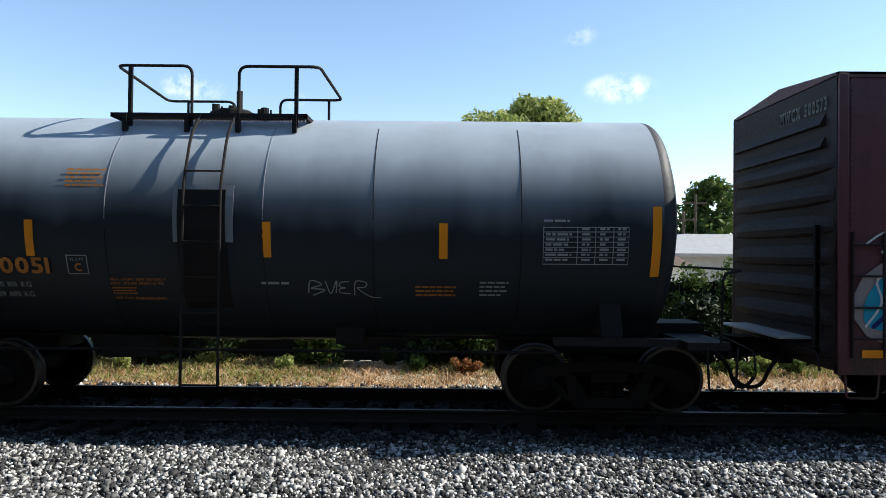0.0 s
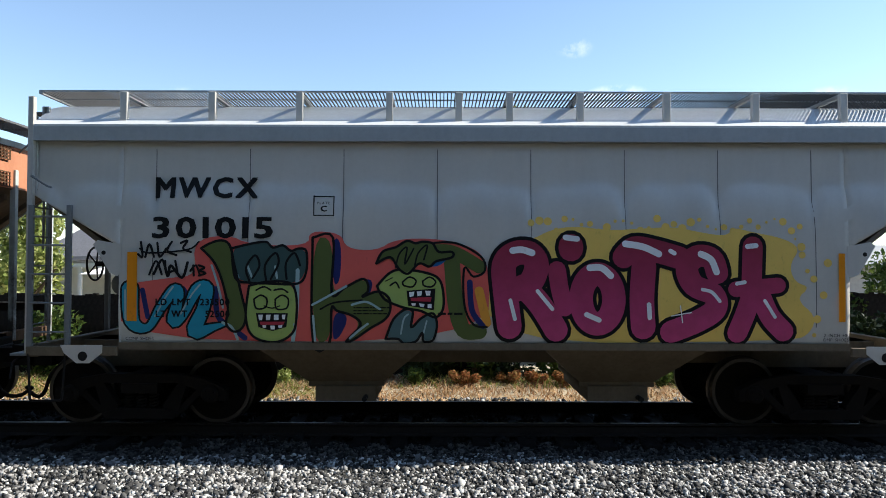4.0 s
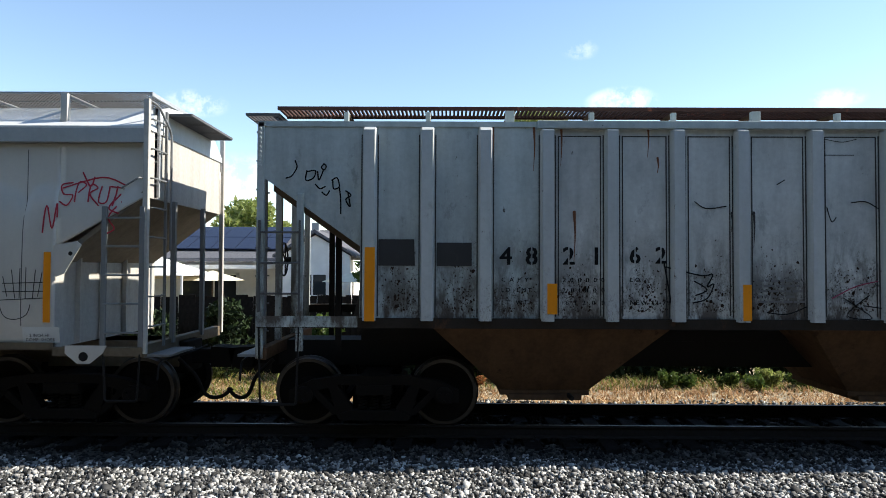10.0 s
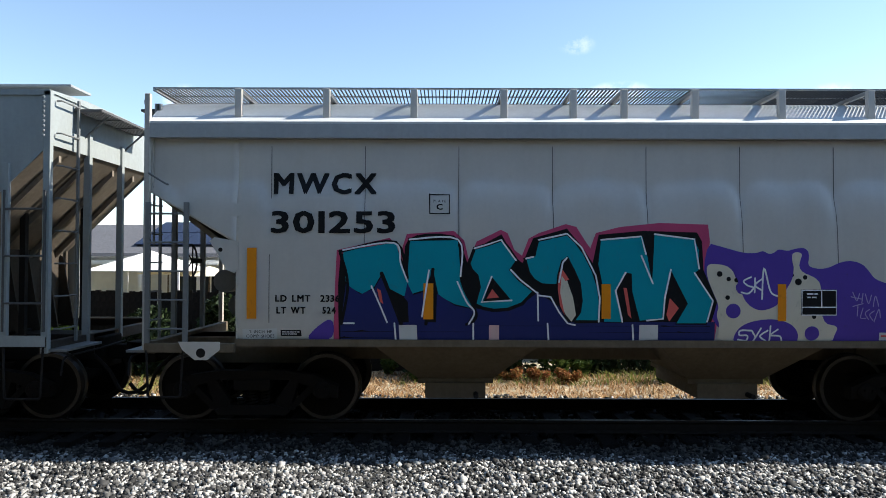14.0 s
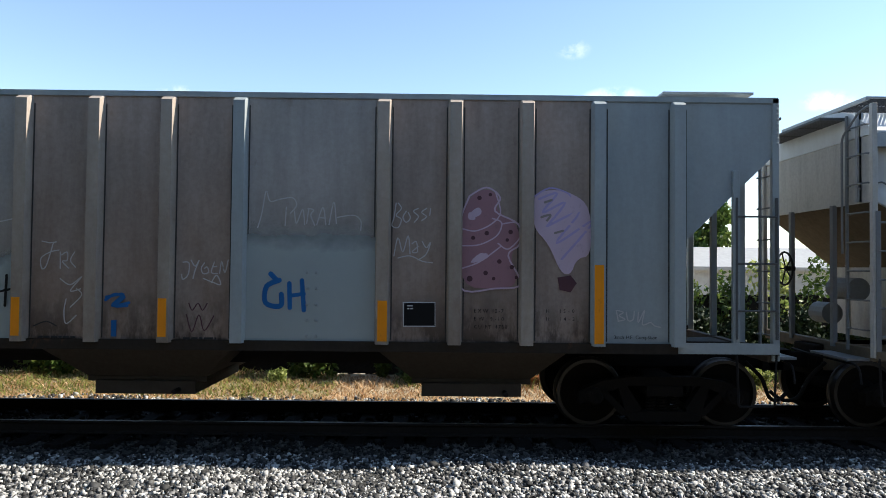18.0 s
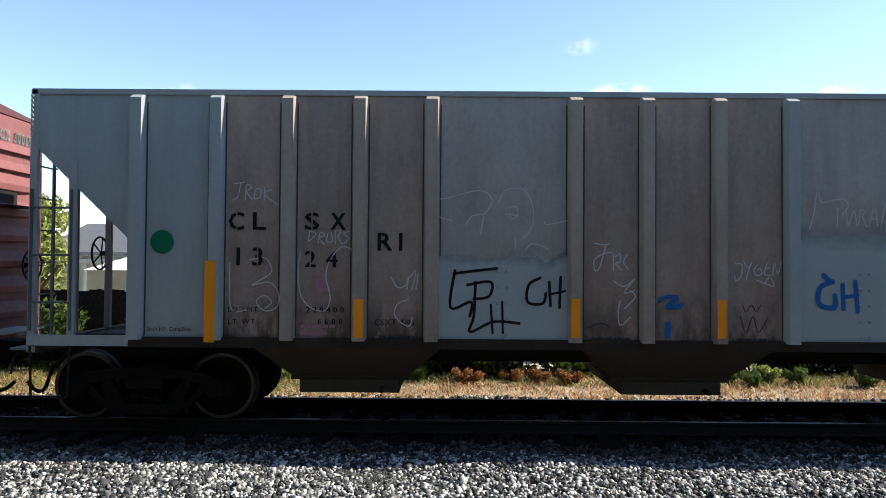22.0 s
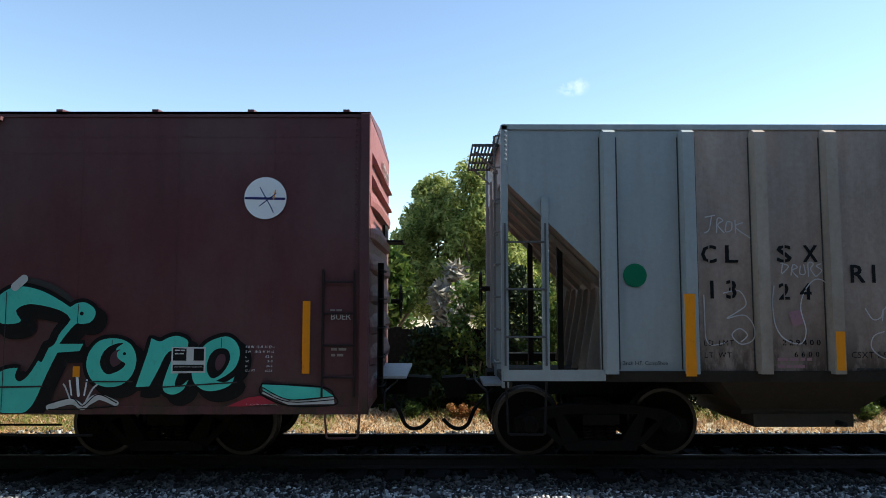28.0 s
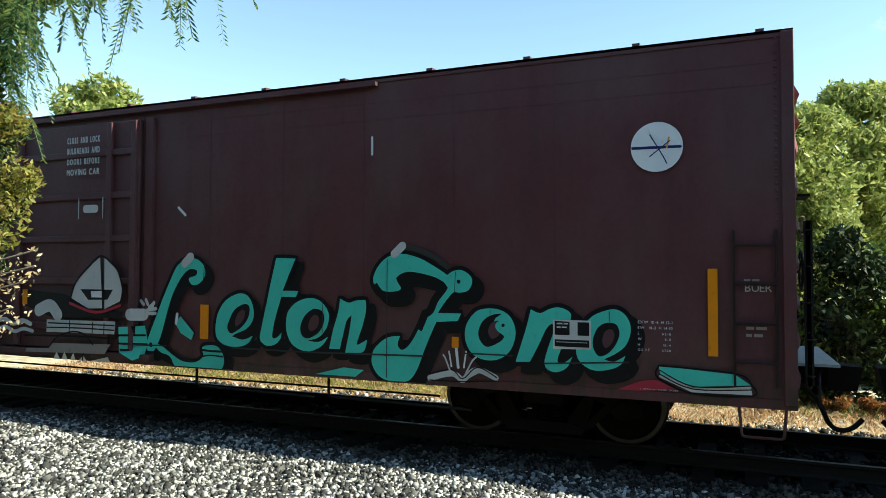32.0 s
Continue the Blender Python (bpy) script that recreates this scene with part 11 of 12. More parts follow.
ribbon(ON_C, "tag_scribble", "chalk", 2, 0.015, (0.817, 2.227), (0.87, 2.149), (0.921, 2.228), (0.871, 2.097), (0.846, 1.992))
ribbon(ON_C, "tag_scribble", "chalk", 2, 0.015, (0.99, 2.192), (0.949, 2.124), (0.976, 2.056), (1.043, 2.073), (1.027, 2.14), (0.991, 2.124))
ribbon(ON_C, "tag_scribble", "chalk", 2, 0.015, (1.115, 2.204), (1.08, 2.073), (1.159, 2.058))
ribbon(ON_C, "tag_scribble", "chalk", 2, 0.015, (1.095, 2.141), (1.147, 2.152))
ribbon(ON_C, "tag_scribble", "chalk", 2, 0.015, (1.185, 2.059), (1.209, 2.215), (1.252, 2.07), (1.292, 2.232))
ribbon(ON_C, "tag_scribble", "chalk", 2, 0.015, (0.977, 1.994), (1.108, 1.943), (1.202, 1.918), (1.148, 2.037), (1.082, 1.943))
ribbon(ON_C, "tag_scribble", "chalk", 2, 0.015, (-3.717, 2.006), (-3.624, 1.866), (-3.52, 1.893), (-3.486, 1.998), (-3.503, 1.851))
ribbon(ON_C, "tag_scribble", "chalk", 2, 0.015, (-3.47, 1.998), (-3.393, 2.077), (-3.44, 1.841))
ribbon(ON_C, "tag_scribble", "chalk", 2, 0.015, (-3.361, 2.051), (-3.388, 1.842))
ribbon(ON_C, "tag_scribble", "chalk", 2, 0.015, (-3.489, 1.71), (-3.619, 1.657), (-3.663, 1.526), (-3.587, 1.422), (-3.471, 1.372), (-3.432, 1.476))
ribbon(ON_C, "tag_scribble", "chalk", 2, 0.015, (1.663, 2.654), (1.713, 2.838), (1.763, 3.126), (1.816, 2.996), (1.947, 3.023), (2.104, 3.041), (2.157, 2.947), (2.079, 2.841))
ribbon(ON_C, "tag_scribble", "chalk", 2, 0.015, (2.026, 2.919), (2.013, 2.684))
ribbon(ON_C, "tag_scribble", "chalk", 2, 0.015, (2.131, 2.868), (2.159, 2.712), (2.236, 2.895), (2.264, 2.697))
ribbon(ON_C, "tag_scribble", "chalk", 2, 0.015, (2.314, 2.896), (2.29, 2.713))
ribbon(ON_C, "tag_scribble", "chalk", 2, 0.015, (2.304, 2.907), (2.377, 2.886), (2.341, 2.818), (2.394, 2.688))
ribbon(ON_C, "tag_scribble", "chalk", 2, 0.015, (2.42, 2.699), (2.497, 2.924), (2.535, 2.7))
ribbon(ON_C, "tag_scribble", "chalk", 2, 0.015, (2.446, 2.793), (2.524, 2.783))
ribbon(ON_C, "tag_scribble", "chalk", 2, 0.015, (2.577, 2.7), (2.637, 2.994), (2.671, 2.717))
ribbon(ON_C, "tag_scribble", "chalk", 2, 0.015, (2.681, 2.795), (2.889, 2.824), (2.984, 2.757), (2.985, 2.631))
ribbon(ON_C, "tag_scribble", "chalk", 2, 0.015, (3.437, 2.987), (3.412, 2.803), (3.386, 2.698), (3.465, 2.673), (3.506, 2.778), (3.438, 2.83), (3.505, 2.919), (3.463, 2.987))
ribbon(ON_C, "tag_scribble", "chalk", 2, 0.015, (3.568, 2.883), (3.527, 2.804), (3.569, 2.742), (3.621, 2.795), (3.594, 2.868))
ribbon(ON_C, "tag_scribble", "chalk", 2, 0.015, (3.724, 2.922), (3.662, 2.884), (3.725, 2.817), (3.673, 2.743))
ribbon(ON_C, "tag_scribble", "chalk", 2, 0.015, (3.829, 2.923), (3.766, 2.87), (3.829, 2.818), (3.767, 2.765))
ribbon(ON_C, "tag_scribble", "chalk", 2, 0.015, (3.881, 2.923), (3.871, 2.834))
ribbon(ON_C, "tag_scribble", "chalk", 2, 0.015, (3.415, 2.307), (3.466, 2.542), (3.529, 2.36), (3.596, 2.57), (3.623, 2.335))
ribbon(ON_C, "tag_scribble", "chalk", 2, 0.015, (3.649, 2.466), (3.701, 2.493), (3.717, 2.362), (3.649, 2.362), (3.727, 2.43))
ribbon(ON_C, "tag_scribble", "chalk", 2, 0.015, (3.779, 2.493), (3.831, 2.416), (3.883, 2.484), (3.832, 2.337), (3.728, 2.258))
ribbon(ON_C, "tag_scribble", "chalk", 2, 0.015, (3.467, 2.281), (3.623, 2.309), (3.78, 2.243), (3.911, 2.223))
ribbon(ON_C, "tag_scribble", "chalk", 2, 0.015, (6.279, 1.635), (6.305, 1.506))
ribbon(ON_C, "tag_scribble", "chalk", 2, 0.015, (6.294, 1.635), (6.372, 1.61), (6.315, 1.568), (6.393, 1.522), (6.305, 1.495))
ribbon(ON_C, "tag_scribble", "chalk", 2, 0.015, (6.408, 1.611), (6.434, 1.507), (6.497, 1.523), (6.512, 1.627))
ribbon(ON_C, "tag_scribble", "chalk", 2, 0.015, (6.564, 1.612), (6.564, 1.482), (6.642, 1.639), (6.616, 1.457), (6.72, 1.484), (6.772, 1.443), (6.849, 1.423))
ribbon(ON_C, "tag_scribble", "chalk", 2, 0.015, (-5.741, 3.184), (-5.616, 3.208))
ribbon(ON_C, "tag_scribble", "chalk", 2, 0.015, (-5.656, 3.196), (-5.694, 3.025), (-5.75, 2.979))
ribbon(ON_C, "tag_scribble", "chalk", 2, 0.015, (-5.597, 2.98), (-5.582, 3.168), (-5.513, 3.14), (-5.581, 3.083), (-5.5, 2.981))
ribbon(ON_C, "tag_scribble", "chalk", 2, 0.015, (-5.467, 3.112), (-5.483, 2.998), (-5.409, 3.016), (-5.399, 3.113), (-5.456, 3.124))
ribbon(ON_C, "tag_scribble", "chalk", 2, 0.015, (-5.354, 3.141), (-5.352, 2.982))
ribbon(ON_C, "tag_scribble", "chalk", 2, 0.015, (-5.257, 3.114), (-5.353, 3.056), (-5.169, 2.915))
ribbon(ON_C, "tag_scribble", "chalk", 2, 0.015, (-4.779, 2.462), (-4.757, 2.588))
ribbon(ON_C, "tag_scribble", "chalk", 2, 0.015, (-4.78, 2.587), (-4.683, 2.548), (-4.767, 2.451))
ribbon(ON_C, "tag_scribble", "chalk", 2, 0.015, (-4.654, 2.435), (-4.626, 2.566), (-4.569, 2.532), (-4.637, 2.492), (-4.568, 2.407))
ribbon(ON_C, "tag_scribble", "chalk", 2, 0.015, (-4.53, 2.549), (-4.54, 2.453), (-4.472, 2.453), (-4.485, 2.567))
ribbon(ON_C, "tag_scribble", "chalk", 2, 0.015, (-4.427, 2.419), (-4.428, 2.59), (-4.36, 2.579), (-4.399, 2.51), (-4.341, 2.42))
ribbon(ON_C, "tag_scribble", "chalk", 2, 0.015, (-4.269, 2.579), (-4.325, 2.551), (-4.257, 2.494), (-4.324, 2.42))
ribbon(ON_C, "tag_scribble", "chalk", 2, 0.015, (-5.786, 2.172), (-5.782, 1.775), (-5.768, 1.606), (-5.694, 1.538), (-5.496, 1.579))
ribbon(ON_C, "tag_scribble", "chalk", 2, 0.015, (-5.531, 2.202), (-5.333, 2.232), (-5.246, 2.062), (-5.387, 1.948), (-5.499, 1.879), (-5.273, 1.92), (-5.158, 1.78), (-5.168, 1.61), (-5.326, 1.552), (-5.44, 1.665), (-5.339, 1.75), (-5.242, 1.666), (-5.326, 1.581))
ribbon(ON_C, "tag_scribble", "chalk", 2, 0.015, (-4.88, 2.291), (-4.906, 2.064), (-4.875, 1.782), (-4.76, 1.613), (-4.561, 1.557), (-4.489, 1.728), (-4.548, 2.01), (-4.482, 2.237), (-4.341, 2.38), (-4.199, 2.324), (-4.152, 2.126), (-4.167, 1.9))
ribbon(ON_C, "tag_scribble", "chalk", 2, 0.015, (-5.074, 1.837), (-5.093, 2.063), (-5.049, 2.234), (-4.964, 2.263))
ribbon(ON_R, "tag_scribble", "black", 2, 0.018, (-8.045, 3.55), (-8.021, 3.466), (-8.087, 3.354), (-8.159, 3.326))
ribbon(ON_R, "tag_scribble", "black", 2, 0.018, (-7.67, 3.512), (-7.703, 3.467), (-7.669, 3.434), (-7.642, 3.479), (-7.67, 3.512))
ribbon(ON_R, "tag_scribble", "black", 2, 0.018, (-7.892, 3.422), (-7.902, 3.299), (-7.807, 3.328), (-7.78, 3.422), (-7.881, 3.411))
ribbon(ON_R, "tag_scribble", "black", 2, 0.018, (-7.752, 3.411), (-7.734, 3.3), (-7.68, 3.423))
ribbon(ON_R, "tag_scribble", "black", 2, 0.018, (-7.567, 3.301), (-7.5, 3.329), (-7.471, 3.217), (-7.543, 3.189), (-7.555, 3.289))
ribbon(ON_R, "tag_scribble", "black", 2, 0.018, (-7.471, 3.217), (-7.452, 3.05), (-7.449, 2.867))
ribbon(ON_R, "tag_scribble", "black", 2, 0.018, (-7.778, 3.244), (-7.721, 3.189), (-7.655, 3.217))
ribbon(ON_R, "tag_scribble", "black", 2, 0.018, (-7.693, 3.144), (-7.637, 3.105), (-7.598, 3.161))
ribbon(ON_R, "tag_scribble", "black", 2, 0.018, (-7.386, 3.162), (-7.319, 3.107), (-7.385, 3.051), (-7.328, 2.956), (-7.358, 3.134))
patch(ON_C, "painted_smudge", "rosy", 2, (-4.71, 1.96), (-4.55, 1.99), (-4.51, 1.82), (-4.65, 1.77))
bars(ON_C, "fine_print", "soot", 2, -3.858, -3.404, 1.136, 1.248, 2)
bars(ON_C, "fine_print", "soot", 2, -1.114, -0.642, 1.152, 1.242, 2)
bars(ON_C, "fine_print", "soot", 2, 0.734, 1.154, 1.138, 1.243, 2)
bars(ON_C, "fine_print", "rosy", 2, -4.867, -4.427, 1.236, 1.378, 2)
safety_strip(ON_C, -6.074, -5.94, 1.155, 2.193, True)
safety_strip(ON_C, -4.17, -4.055, 1.228, 1.717, True)
safety_strip(ON_C, -1.409, -1.299, 1.251, 1.739, True)
safety_strip(ON_C, 0.443, 0.551, 1.253, 1.739, True)
patch(ON_C, "repaint_patch", "repaint_high", 1, (1.46, 2.8), (3.2, 2.8), (3.2, 1.2), (1.46, 1.2))
patch(ON_C, "spray_cloud", "palelilac", 2, (5.19, 3.1), (5.41, 3.19), (5.7, 3.15), (5.95, 2.96), (5.96, 2.33), (5.77, 2.3), (5.69, 2.08), (5.56, 2.11), (5.41, 2.48), (5.2, 2.69))
ribbon(ON_C, "outline", "lilac", 3, 0.022, (5.172, 3.059), (5.405, 3.2), (5.624, 3.15), (5.683, 3.099))
patch(ON_C, "spray_letter", "rosy", 2, (4.38, 3.09), (4.6, 3.2), (4.76, 3.09), (4.71, 2.91), (5.01, 2.73), (5.03, 2.47), (4.9, 2.33), (5.03, 1.96), (4.76, 1.89), (4.26, 1.92), (4.25, 2.69))
ribbon(ON_C, "outline", "palelilac", 3, 0.022, (4.382, 3.09), (4.6, 3.201), (4.777, 3.071), (4.713, 2.895), (5.013, 2.729), (5.03, 2.473), (4.885, 2.326), (5.048, 1.963), (4.721, 1.902), (4.262, 1.921), (4.254, 2.686), (4.382, 3.09))
patch(ON_C, "spray_highlight", "palelilac", 3, (4.35, 2.78), (4.49, 2.78), (4.38, 2.91))
patch(ON_C, "spray_highlight", "palelilac", 3, (4.46, 2.25), (4.65, 2.29), (4.59, 2.38))
patch(ON_C, "data_panel", "black", 2, (3.54, 1.72), (3.96, 1.72), (3.96, 1.4), (3.54, 1.4))
ribbon(ON_C, "frame", "palegrey", 3, 0.015, (3.543, 1.712), (3.951, 1.715), (3.954, 1.41), (3.547, 1.407), (3.543, 1.712))
bars(ON_C, "fine_print", "palegrey", 3, 3.594, 3.682, 1.619, 1.676, 2)
words(ON_C, "dimension_data", "black", 2, "EXW 10-7", 4.453, 4.832, 1.59, 1.639, False)
words(ON_C, "dimension_data", "black", 2, "EW 9-10", 4.454, 4.833, 1.489, 1.537, False)
words(ON_C, "dimension_data", "black", 2, "CU FT 4750", 4.455, 4.878, 1.387, 1.435, False)
words(ON_C, "dimension_data", "black", 2, "H  15-0", 5.378, 5.742, 1.597, 1.645, False)
words(ON_C, "dimension_data", "black", 2, "H  14-3", 5.379, 5.743, 1.495, 1.543, False)
words(ON_C, "stencil", "black", 2, "2inch H.F. CompShoe", 6.253, 6.807, 1.27, 1.317, False)
ribbon(ON_C, "painted_sign", "blueink", 2, 0.037, (-0.257, 1.744), (-0.04, 1.781), (-0.182, 1.635), (0.034, 1.673))
safety_strip(ON_C, 3.222, 3.343, 1.221, 1.737, True)
safety_strip(ON_C, 5.977, 6.096, 1.211, 2.217, True)
words(ON_T, "reporting_mark", "tankorange", 2, "NATX", -4.519, -3.862, 1.869, 2.093, True)
words(ON_T, "car_number", "tankorange", 2, "190051", -3.687, -2.777, 1.872, 2.095, True)
words(ON_T, "weight_data", "tanklight", 2, "LD LMT 220800 LB 100 100 KG", -4.481, -3.053, 1.689, 1.765, False)
words(ON_T, "weight_data", "tanklight", 2, "LT WT   65200 LB  29 600 KG", -4.481, -3.053, 1.558, 1.634, False)
ribbon(ON_T, "frame", "tanklight", 2, 0.015, (-2.515, 2.113), (-2.253, 2.113), (-2.253, 1.873), (-2.515, 1.872), (-2.515, 2.12))
words(ON_T, "plate_mark", "tanklight", 2, "PLATE", -2.471, -2.296, 2.04, 2.076, False)
words(ON_T, "plate_mark", "tankorange", 2, "C", -2.427, -2.347, 1.909, 2.018, True)
words(ON_T, "stencil", "tankorange", 2, "MAX STEAM TEMP 200 DEG F", -1.991, -1.264, 1.785, 1.825, False)
words(ON_T, "stencil", "tankorange", 2, "MAX STEAM PRESS 10 PSI", -1.991, -1.3, 1.73, 1.77, False)
bars(ON_T, "fine_print", "tankorange", 2, -1.991, -1.65, 1.6, 1.695, 3)
words(ON_T, "stencil", "tankorange", 2, "VENT TANK WHEN UNLOADING", -1.991, -1.3, 1.53, 1.567, False)
bars(ON_T, "fine_print", "tankorange", 2, -2.537, -2.027, 3.003, 3.25, 5)
words(ON_T, "stencil", "tanklight", 2, "2 INCH HF COMP SHOES", -5.464, -4.938, 0.905, 0.954, False)
bars(ON_T, "fine_print", "tankorange", 2, 2.026, 2.596, 1.606, 1.747, 3)
bars(ON_T, "fine_print", "tanklight", 2, 2.871, 3.251, 1.612, 1.813, 4)
bars(ON_T, "fine_print", "tanklight", 2, -0.003, 0.362, 1.739, 1.787, 1)
ribbon(ON_T, "frame", "tanklight", 2, 0.012, (3.681, 2.528), (4.782, 2.537), (4.785, 2.056), (3.685, 2.054), (3.681, 2.535))
ribbon(ON_T, "frame", "tanklight", 2, 0.012, (3.682, 2.469), (4.782, 2.479))
ribbon(ON_T, "frame", "tanklight", 2, 0.009, (3.682, 2.404), (4.783, 2.413))
ribbon(ON_T, "frame", "tanklight", 2, 0.009, (3.683, 2.338), (4.783, 2.348))
ribbon(ON_T, "frame", "tanklight", 2, 0.009, (3.683, 2.272), (4.784, 2.282))
ribbon(ON_T, "frame", "tanklight", 2, 0.009, (3.684, 2.207), (4.784, 2.217))
ribbon(ON_T, "frame", "tanklight", 2, 0.009, (3.684, 2.141), (4.785, 2.144))
ribbon(ON_T, "frame", "tanklight", 2, 0.010, (4.119, 2.531), (4.122, 2.05))
ribbon(ON_T, "frame", "tanklight", 2, 0.010, (4.352, 2.534), (4.356, 2.052))
ribbon(ON_T, "frame", "tanklight", 2, 0.010, (4.585, 2.536), (4.589, 2.054))
bars(ON_T, "table_entry", "tanklight", 2, 3.711, 4.049, 2.086, 2.455, 6)
bars(ON_T, "table_entry", "tanklight", 2, 4.177, 4.297, 2.088, 2.525, 7)
bars(ON_T, "table_entry", "tanklight", 2, 4.41, 4.53, 2.09, 2.527, 7)
bars(ON_T, "table_entry", "tanklight", 2, 4.636, 4.749, 2.092, 2.529, 7)
bars(ON_T, "fine_print", "tanklight", 2, 3.681, 4.016, 2.589, 2.63, 1)
ribbon(ON_T, "tag_scribble", "tanklight", 3, 0.015, (0.612, 1.647), (0.646, 1.807), (0.793, 1.758), (0.647, 1.705), (0.83, 1.685), (0.67, 1.611))
ribbon(ON_T, "tag_scribble", "tanklight", 3, 0.015, (0.844, 1.795), (0.904, 1.635), (0.989, 1.81), (0.976, 1.65))
ribbon(ON_T, "tag_scribble", "tanklight", 3, 0.013, (1.15, 1.8), (1.04, 1.785), (1.03, 1.73), (1.1, 1.715), (1.03, 1.7), (1.03, 1.65), (1.16, 1.635))
ribbon(ON_T, "tag_scribble", "tanklight", 3, 0.013, (1.22, 1.62), (1.24, 1.8), (1.38, 1.785), (1.36, 1.725), (1.26, 1.715), (1.42, 1.6), (1.56, 1.585))
ribbon(ON_C, "tag_scribble", "wine", 2, 0.016, (0.8, 1.672), (0.843, 1.586), (0.916, 1.673), (0.974, 1.587), (1.032, 1.674))
ribbon(ON_C, "tag_scribble", "wine", 2, 0.016, (0.771, 1.527), (0.843, 1.31), (0.93, 1.528), (1.002, 1.326), (1.119, 1.515))
ribbon(ON_C, "tag_scribble", "soot", 2, 0.016, (-1.176, 1.367), (-1.016, 1.426), (-0.885, 1.369))
ribbon(ON_C, "outline", "palelilac", 4, 0.018, (4.292, 2.666), (4.461, 2.638), (4.665, 2.729), (4.781, 2.877), (4.721, 3.125))
ribbon(ON_C, "outline", "palelilac", 4, 0.018, (4.287, 2.446), (4.52, 2.464), (4.739, 2.583), (4.797, 2.745), (4.679, 2.802))
ribbon(ON_C, "outline", "palelilac", 4, 0.018, (4.797, 2.73), (4.987, 2.747), (5.046, 2.587), (4.887, 2.41), (4.754, 2.481))
ribbon(ON_C, "outline", "palelilac", 4, 0.018, (4.289, 2.154), (4.522, 2.245), (4.784, 2.438))
patch(ON_C, "spray_highlight", "palelilac", 4, (4.31, 2.78), (4.5, 2.98), (4.56, 2.84))
patch(ON_C, "spray_highlight", "palelilac", 4, (4.35, 2.2), (4.55, 2.39), (4.62, 2.28))
disc(ON_C, "spray_dot", "wine", 4, (4.509, 3.064), 0.029)
disc(ON_C, "spray_dot", "wine", 4, (4.648, 3.11), 0.022)
disc(ON_C, "spray_dot", "wine", 4, (4.607, 2.611), 0.029)
disc(ON_C, "spray_dot", "wine", 4, (4.432, 2.55), 0.026)
disc(ON_C, "spray_dot", "wine", 4, (4.914, 2.629), 0.029)
disc(ON_C, "spray_dot", "wine", 4, (4.871, 2.526), 0.022)
disc(ON_C, "spray_dot", "wine", 4, (4.392, 2.024), 0.037)
disc(ON_C, "spray_dot", "wine", 4, (4.596, 2.1), 0.029)
disc(ON_C, "spray_dot", "wine", 4, (4.771, 2.248), 0.029)
disc(ON_C, "spray_dot", "wine", 4, (4.932, 2.177), 0.029)
disc(ON_C, "spray_dot", "wine", 4, (4.991, 2.046), 0.022)
disc(ON_C, "spray_dot", "wine", 4, (4.699, 2.028), 0.022)
ribbon(ON_C, "spray_stroke", "lilac", 3, 0.029, (5.279, 3.059), (5.513, 3.136), (5.323, 2.884), (5.616, 3.019), (5.383, 2.709))
ribbon(ON_C, "spray_stroke", "lilac", 3, 0.029, (5.383, 2.709), (5.793, 2.89), (5.501, 2.49), (5.984, 2.789), (5.575, 2.287))
ribbon(ON_C, "spray_stroke", "palelilac", 3, 0.037, (5.572, 3.048), (5.836, 2.978), (5.646, 2.77), (5.955, 2.628), (5.721, 2.391))
ribbon(ON_C, "spray_stroke", "dusty", 4, 0.030, (5.352, 3.016), (5.44, 3.047))
ribbon(ON_C, "spray_stroke", "dusty", 4, 0.029, (5.309, 2.825), (5.426, 2.856), (5.382, 2.782))
ribbon(ON_C, "spray_stroke", "dusty", 4, 0.029, (5.486, 2.622), (5.588, 2.653))
patch(ON_C, "painted_smudge", "wine", 2, (5.52, 2.05), (5.69, 2.08), (5.77, 1.98), (5.69, 1.86), (5.55, 1.89))
# stencilled lines on the boxcar's door
for k, line in enumerate(("CLOSE AND LOCK", "BULKHEADS AND", "DOORS BEFORE", "MOVING CAR")):
    words(ON_D, "door_stencil", "palegrey", 1, line, -10.1, -9.42, 4.02 - k * 0.165, 4.12 - k * 0.165, True)
ribbon(ON_D, "frame", "palegrey", 1, 0.02, (-9.83, 2.86), (-9.83, 3.16))
ribbon(ON_D, "frame", "palegrey", 1, 0.02, (-9.33, 2.86), (-9.33, 3.16))
ribbon(ON_D, "door_emblem", "palegrey", 1, 0.12, (-9.68, 3.0), (-9.48, 3.0))


# rust that has run down from the eave and along the panel edges
rng_r = random.Random(77)
for k in range(34):
    rx0, rz0, run = rng_r.uniform(-5.6, 6.6), rng_r.choice((4.02, 4.05, 3.6, 2.9)), rng_r.uniform(0.12, 0.75)
    swelling(ON_R, "rust_run", "rust" if k % 3 else "soot", 1, False, (rx0, rz0, rng_r.uniform(0.02, 0.045)), (rx0 + 0.01, rz0 - run * 0.5, 0.018), (rx0 - 0.005, rz0 - run, 0.006))


def end_words(car, text, e, way, y0, y1, z0, z1):
    """Letters on the upper end wall of a car."""
    flat = (car, lambda z, x: 0.0)
    before = set(bpy.data.objects)
    words(flat, "end_lettering", "palegrey", 0, text, 0.0, abs(y1 - y0), z0, z1, True)
    new_ones = set(bpy.data.objects) - before
    for v in [v for o in new_ones for v in o.data.vertices]:
        x = v.co.x
        v.co = (e, y0 + (x if way > 0 else -x), v.co.z)
    for o in new_ones:
        o.data.update()


end_words(boxcar_front, "MWCX 500573", -15.05 - 0.02, -1, -0.1, -1.35, 4.12, 4.3)
end_words(boxcar_back, "MWCX 500693", 0.02, 1, 0.1, 1.35, 4.1, 4.28)
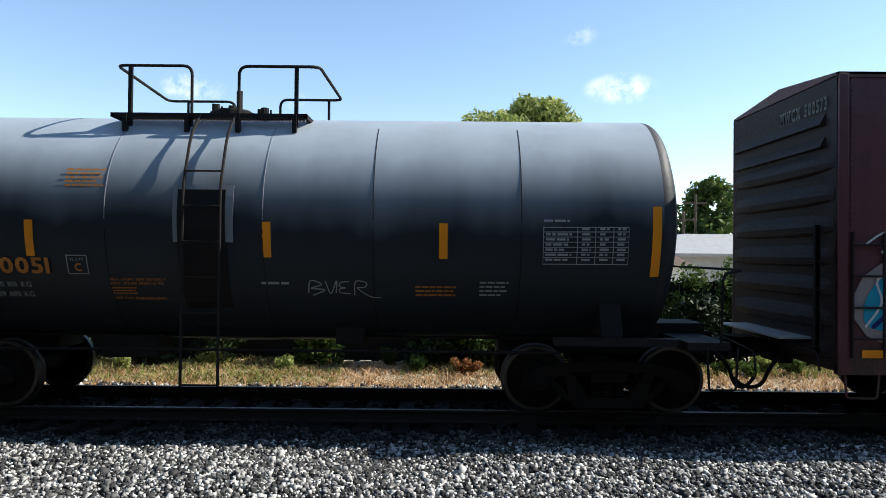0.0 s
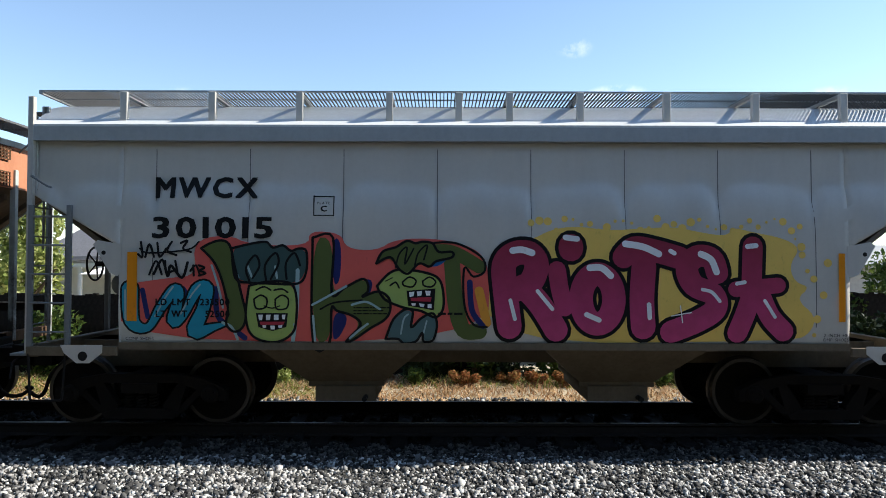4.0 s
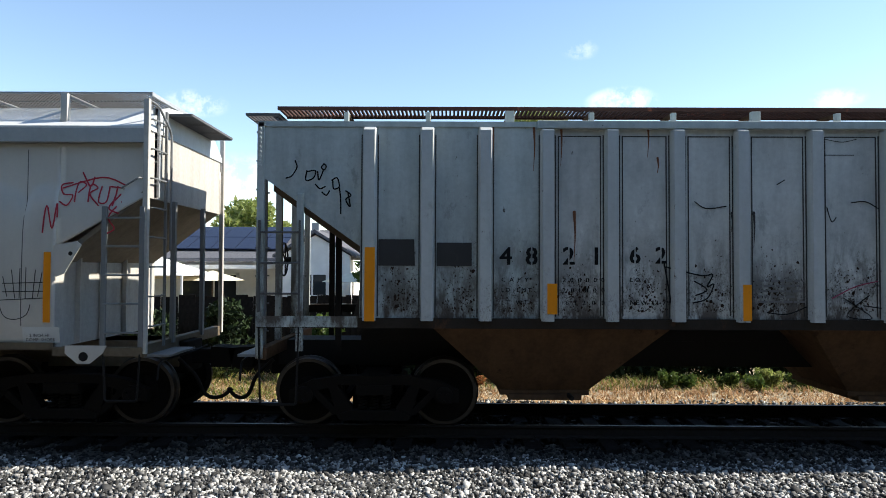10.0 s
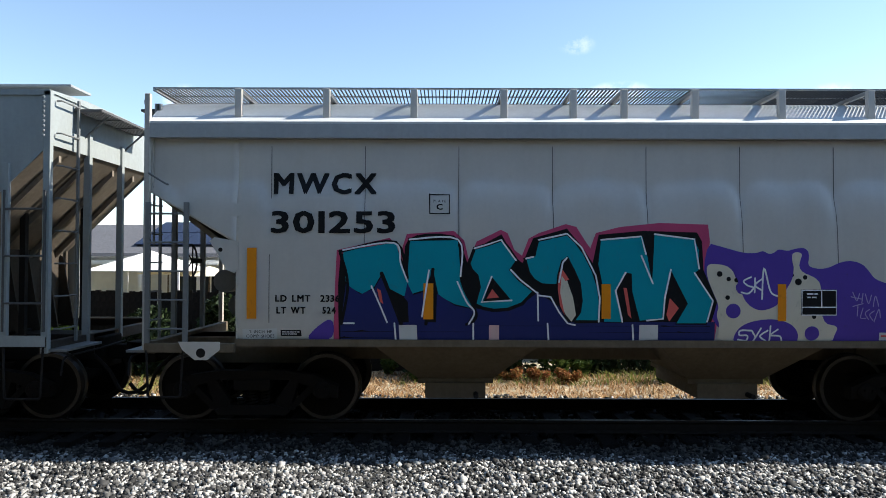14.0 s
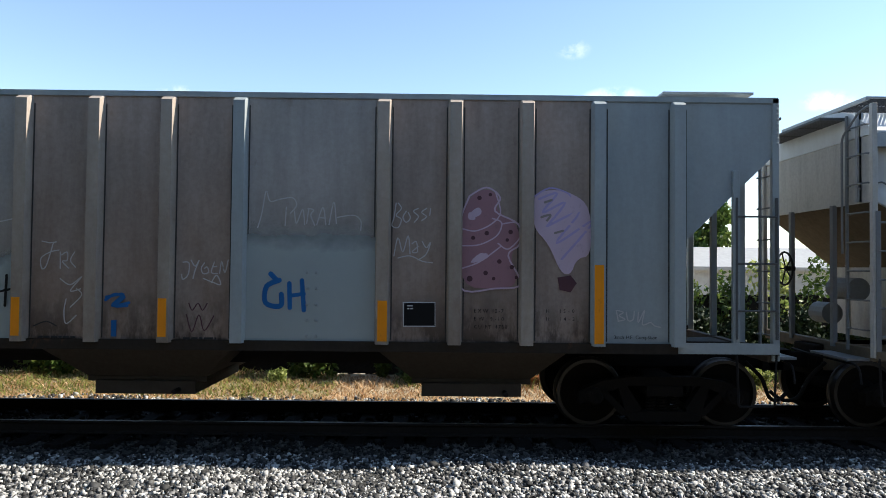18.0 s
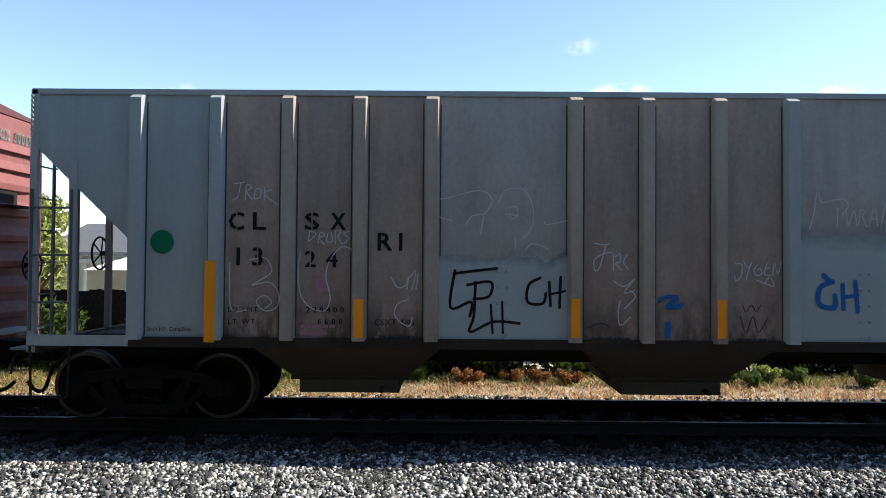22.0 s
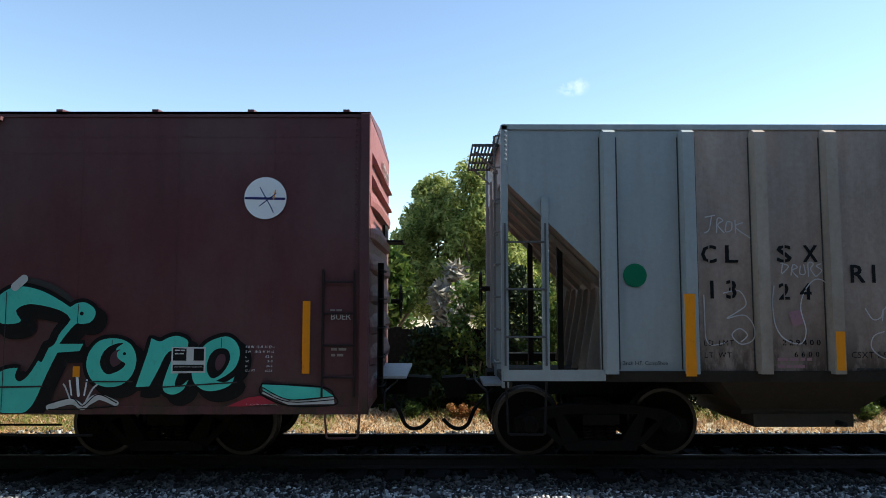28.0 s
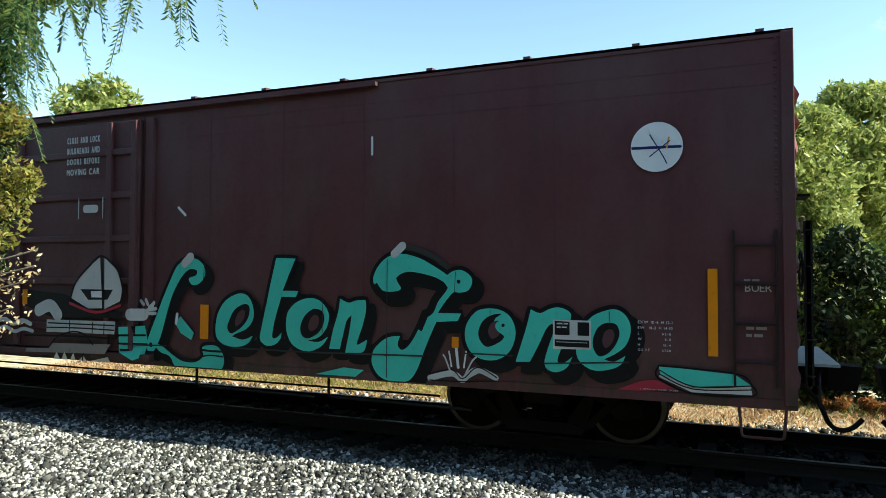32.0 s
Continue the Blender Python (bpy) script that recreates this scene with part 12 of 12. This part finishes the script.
ON_F = (boxcar_front, flat_depth)
patch(ON_F, "spray_letter", "cyan", 2, (-14.7, 1.2), (-14.75, 1.6), (-14.5, 1.95), (-14.2, 2.05), (-13.9, 1.9), (-13.6, 1.3))
ribbon(ON_F, "outline", "palegrey", 3, 0.03, (-14.7, 1.3), (-14.5, 1.6), (-14.55, 1.9), (-14.2, 2.0))
ribbon(ON_F, "outline", "navy", 3, 0.06, (-14.6, 1.3), (-14.3, 1.6), (-14.2, 1.95))
ribbon(ON_F, "tag_scribble", "palegrey", 3, 0.025, (-14.7, 2.35), (-14.45, 2.5), (-14.3, 2.35), (-14.5, 2.25), (-14.35, 2.2))
patch(ON_F, "spray_background", "dusty", 1, (-14.85, 0.95), (-14.85, 2.15), (-13.0, 2.3), (-12.2, 1.0))
safety_strip(ON_F, -14.75, -14.2, 0.9, 1.0, False)

# bolt heads on the repainted panels
bm = bmesh.new()
turned(bm, [(-0.016, 0.012), (-0.011, 0.022), (0.0, 0.022)], 0, 0, 0, 8)
bolt_mesh = bpy.data.meshes.new("bolt")
bmesh.ops.recalc_face_normals(bm, faces=bm.faces[:])
bm.to_mesh(bolt_mesh)
bm.free()
bolt_mesh.materials.append(M["cool_grey"])
for bx in (-2.343, -2.226, 2.311, 2.427):
    for bz in (2.03, 1.823, 1.619, 1.416, 1.215, 1.15):
        piece("bolt", bolt_mesh, hopper_c, Matrix.Translation((bx, -1.535, bz + 0.055)))


# rust spatter low on the panels of the weathered hopper
M["ink_rust_spatter"] = flat_paint("dark_rust_spatter", (0.035, 0.02, 0.013), 0.9, 0.1)
rng_r = np.random.default_rng(77)
panel_ends = ribs_about(MID_A, RIBS_A)
for a, b in zip(panel_ends, panel_ends[1:]):
    wide, n = b - a - 0.26, int(rng_r.uniform(120, 260))
    mid, tall = (a + b) / 2 + rng_r.uniform(-0.1, 0.1), rng_r.uniform(0.16, 0.3)
    bm = bmesh.new()
    for px, pz, pr, turn in zip(rng_r.normal(mid, 0.13, n), 1.62 + np.abs(rng_r.normal(0.05, tall * 1.3, n)), rng_r.lognormal(-5.05, 0.55, n), rng_r.uniform(0, 6.28, n)):
        if abs(px - (a + b) / 2) < wide / 2 and pz < 2.7:
            pr = min(pr, 0.035)
            bm.faces.new([bm.verts.new((px + pr * q * math.cos(turn + k * 1.26), 0, pz + pr * q * 1.25 * math.sin(turn + k * 1.26))) for k, q in enumerate((1.0, 0.6, 1.1, 0.75, 0.9))])
    tagged(draped(ON_R, "rust_spatter", "rust_spatter", 1, bm), kind="stuff")


# ---- what moves ----
ROLLED = [
    (0, -2.336), (0.5, -0.237), (1, 1.876), (1.5, 3.984),
    (2, 6.078), (2.5, 8.109), (3, 10.092), (3.5, 12.051),
    (4, 13.977), (4.5, 15.871), (6.5, 23.411), (7, 25.252),
    (7.5, 27.019), (8, 28.709), (8.5, 30.369), (9, 32.019),
    (9.5, 33.675), (10, 35.315), (10.5, 36.907), (11, 38.456),
    (11.5, 39.972), (12, 41.449), (12.5, 42.914), (13, 44.365),
    (13.5, 45.766), (14, 47.098), (14.5, 48.380), (15, 49.630),
    (15.5, 50.856), (17.5, 55.523), (18, 56.577), (18.5, 57.581),
    (19, 58.529), (19.5, 59.446), (20, 60.335), (20.5, 61.192),
    (21, 62.003), (21.5, 62.795), (22, 63.582), (22.5, 64.294),
    (23, 64.944), (23.5, 65.559), (24, 66.158), (24.5, 66.731),
    (25, 67.260), (25.5, 67.768), (27.5, 69.474), (28, 69.762),
    (28.5, 69.941), (29, 70.090), (29.5, 70.238), (30, 70.387),
    (30.5, 70.535), (31, 70.684), (31.5, 70.839), (32, 70.993),
]


def rolled_at(t):
    """Metres that the train has rolled at t seconds."""
    for (t0, a), (t1, b) in zip(ROLLED, ROLLED[1:]):
        if t <= t1:
            return a + (b - a) * (t - t0) / (t1 - t0)
    return ROLLED[-1][1]


def motions():
    cars = (boxcar_front, tank, hopper_a, hopper_r, hopper_b, hopper_c, boxcar_back)
    for car in cars:
        x = car.location.x
        walk(car, [(t, pose(x + s, TRACK_Y, 0)) for t, s in ROLLED])
    turns, last = [0.0], rolled_at(0.0)
    for k in range(1, 961):
        if rolled_at(k / 30) - last > 0.5 or k == 960:
            turns.append(k / 30)
            last = rolled_at(k / 30)
    for wheel, x in WHEELS:
        walk(wheel, [(t, Matrix.Translation((x, 0, WHEEL_R)) @ Matrix.Rotation(rolled_at(t) / WHEEL_R, 4, "Y")) for t in turns])


motions()
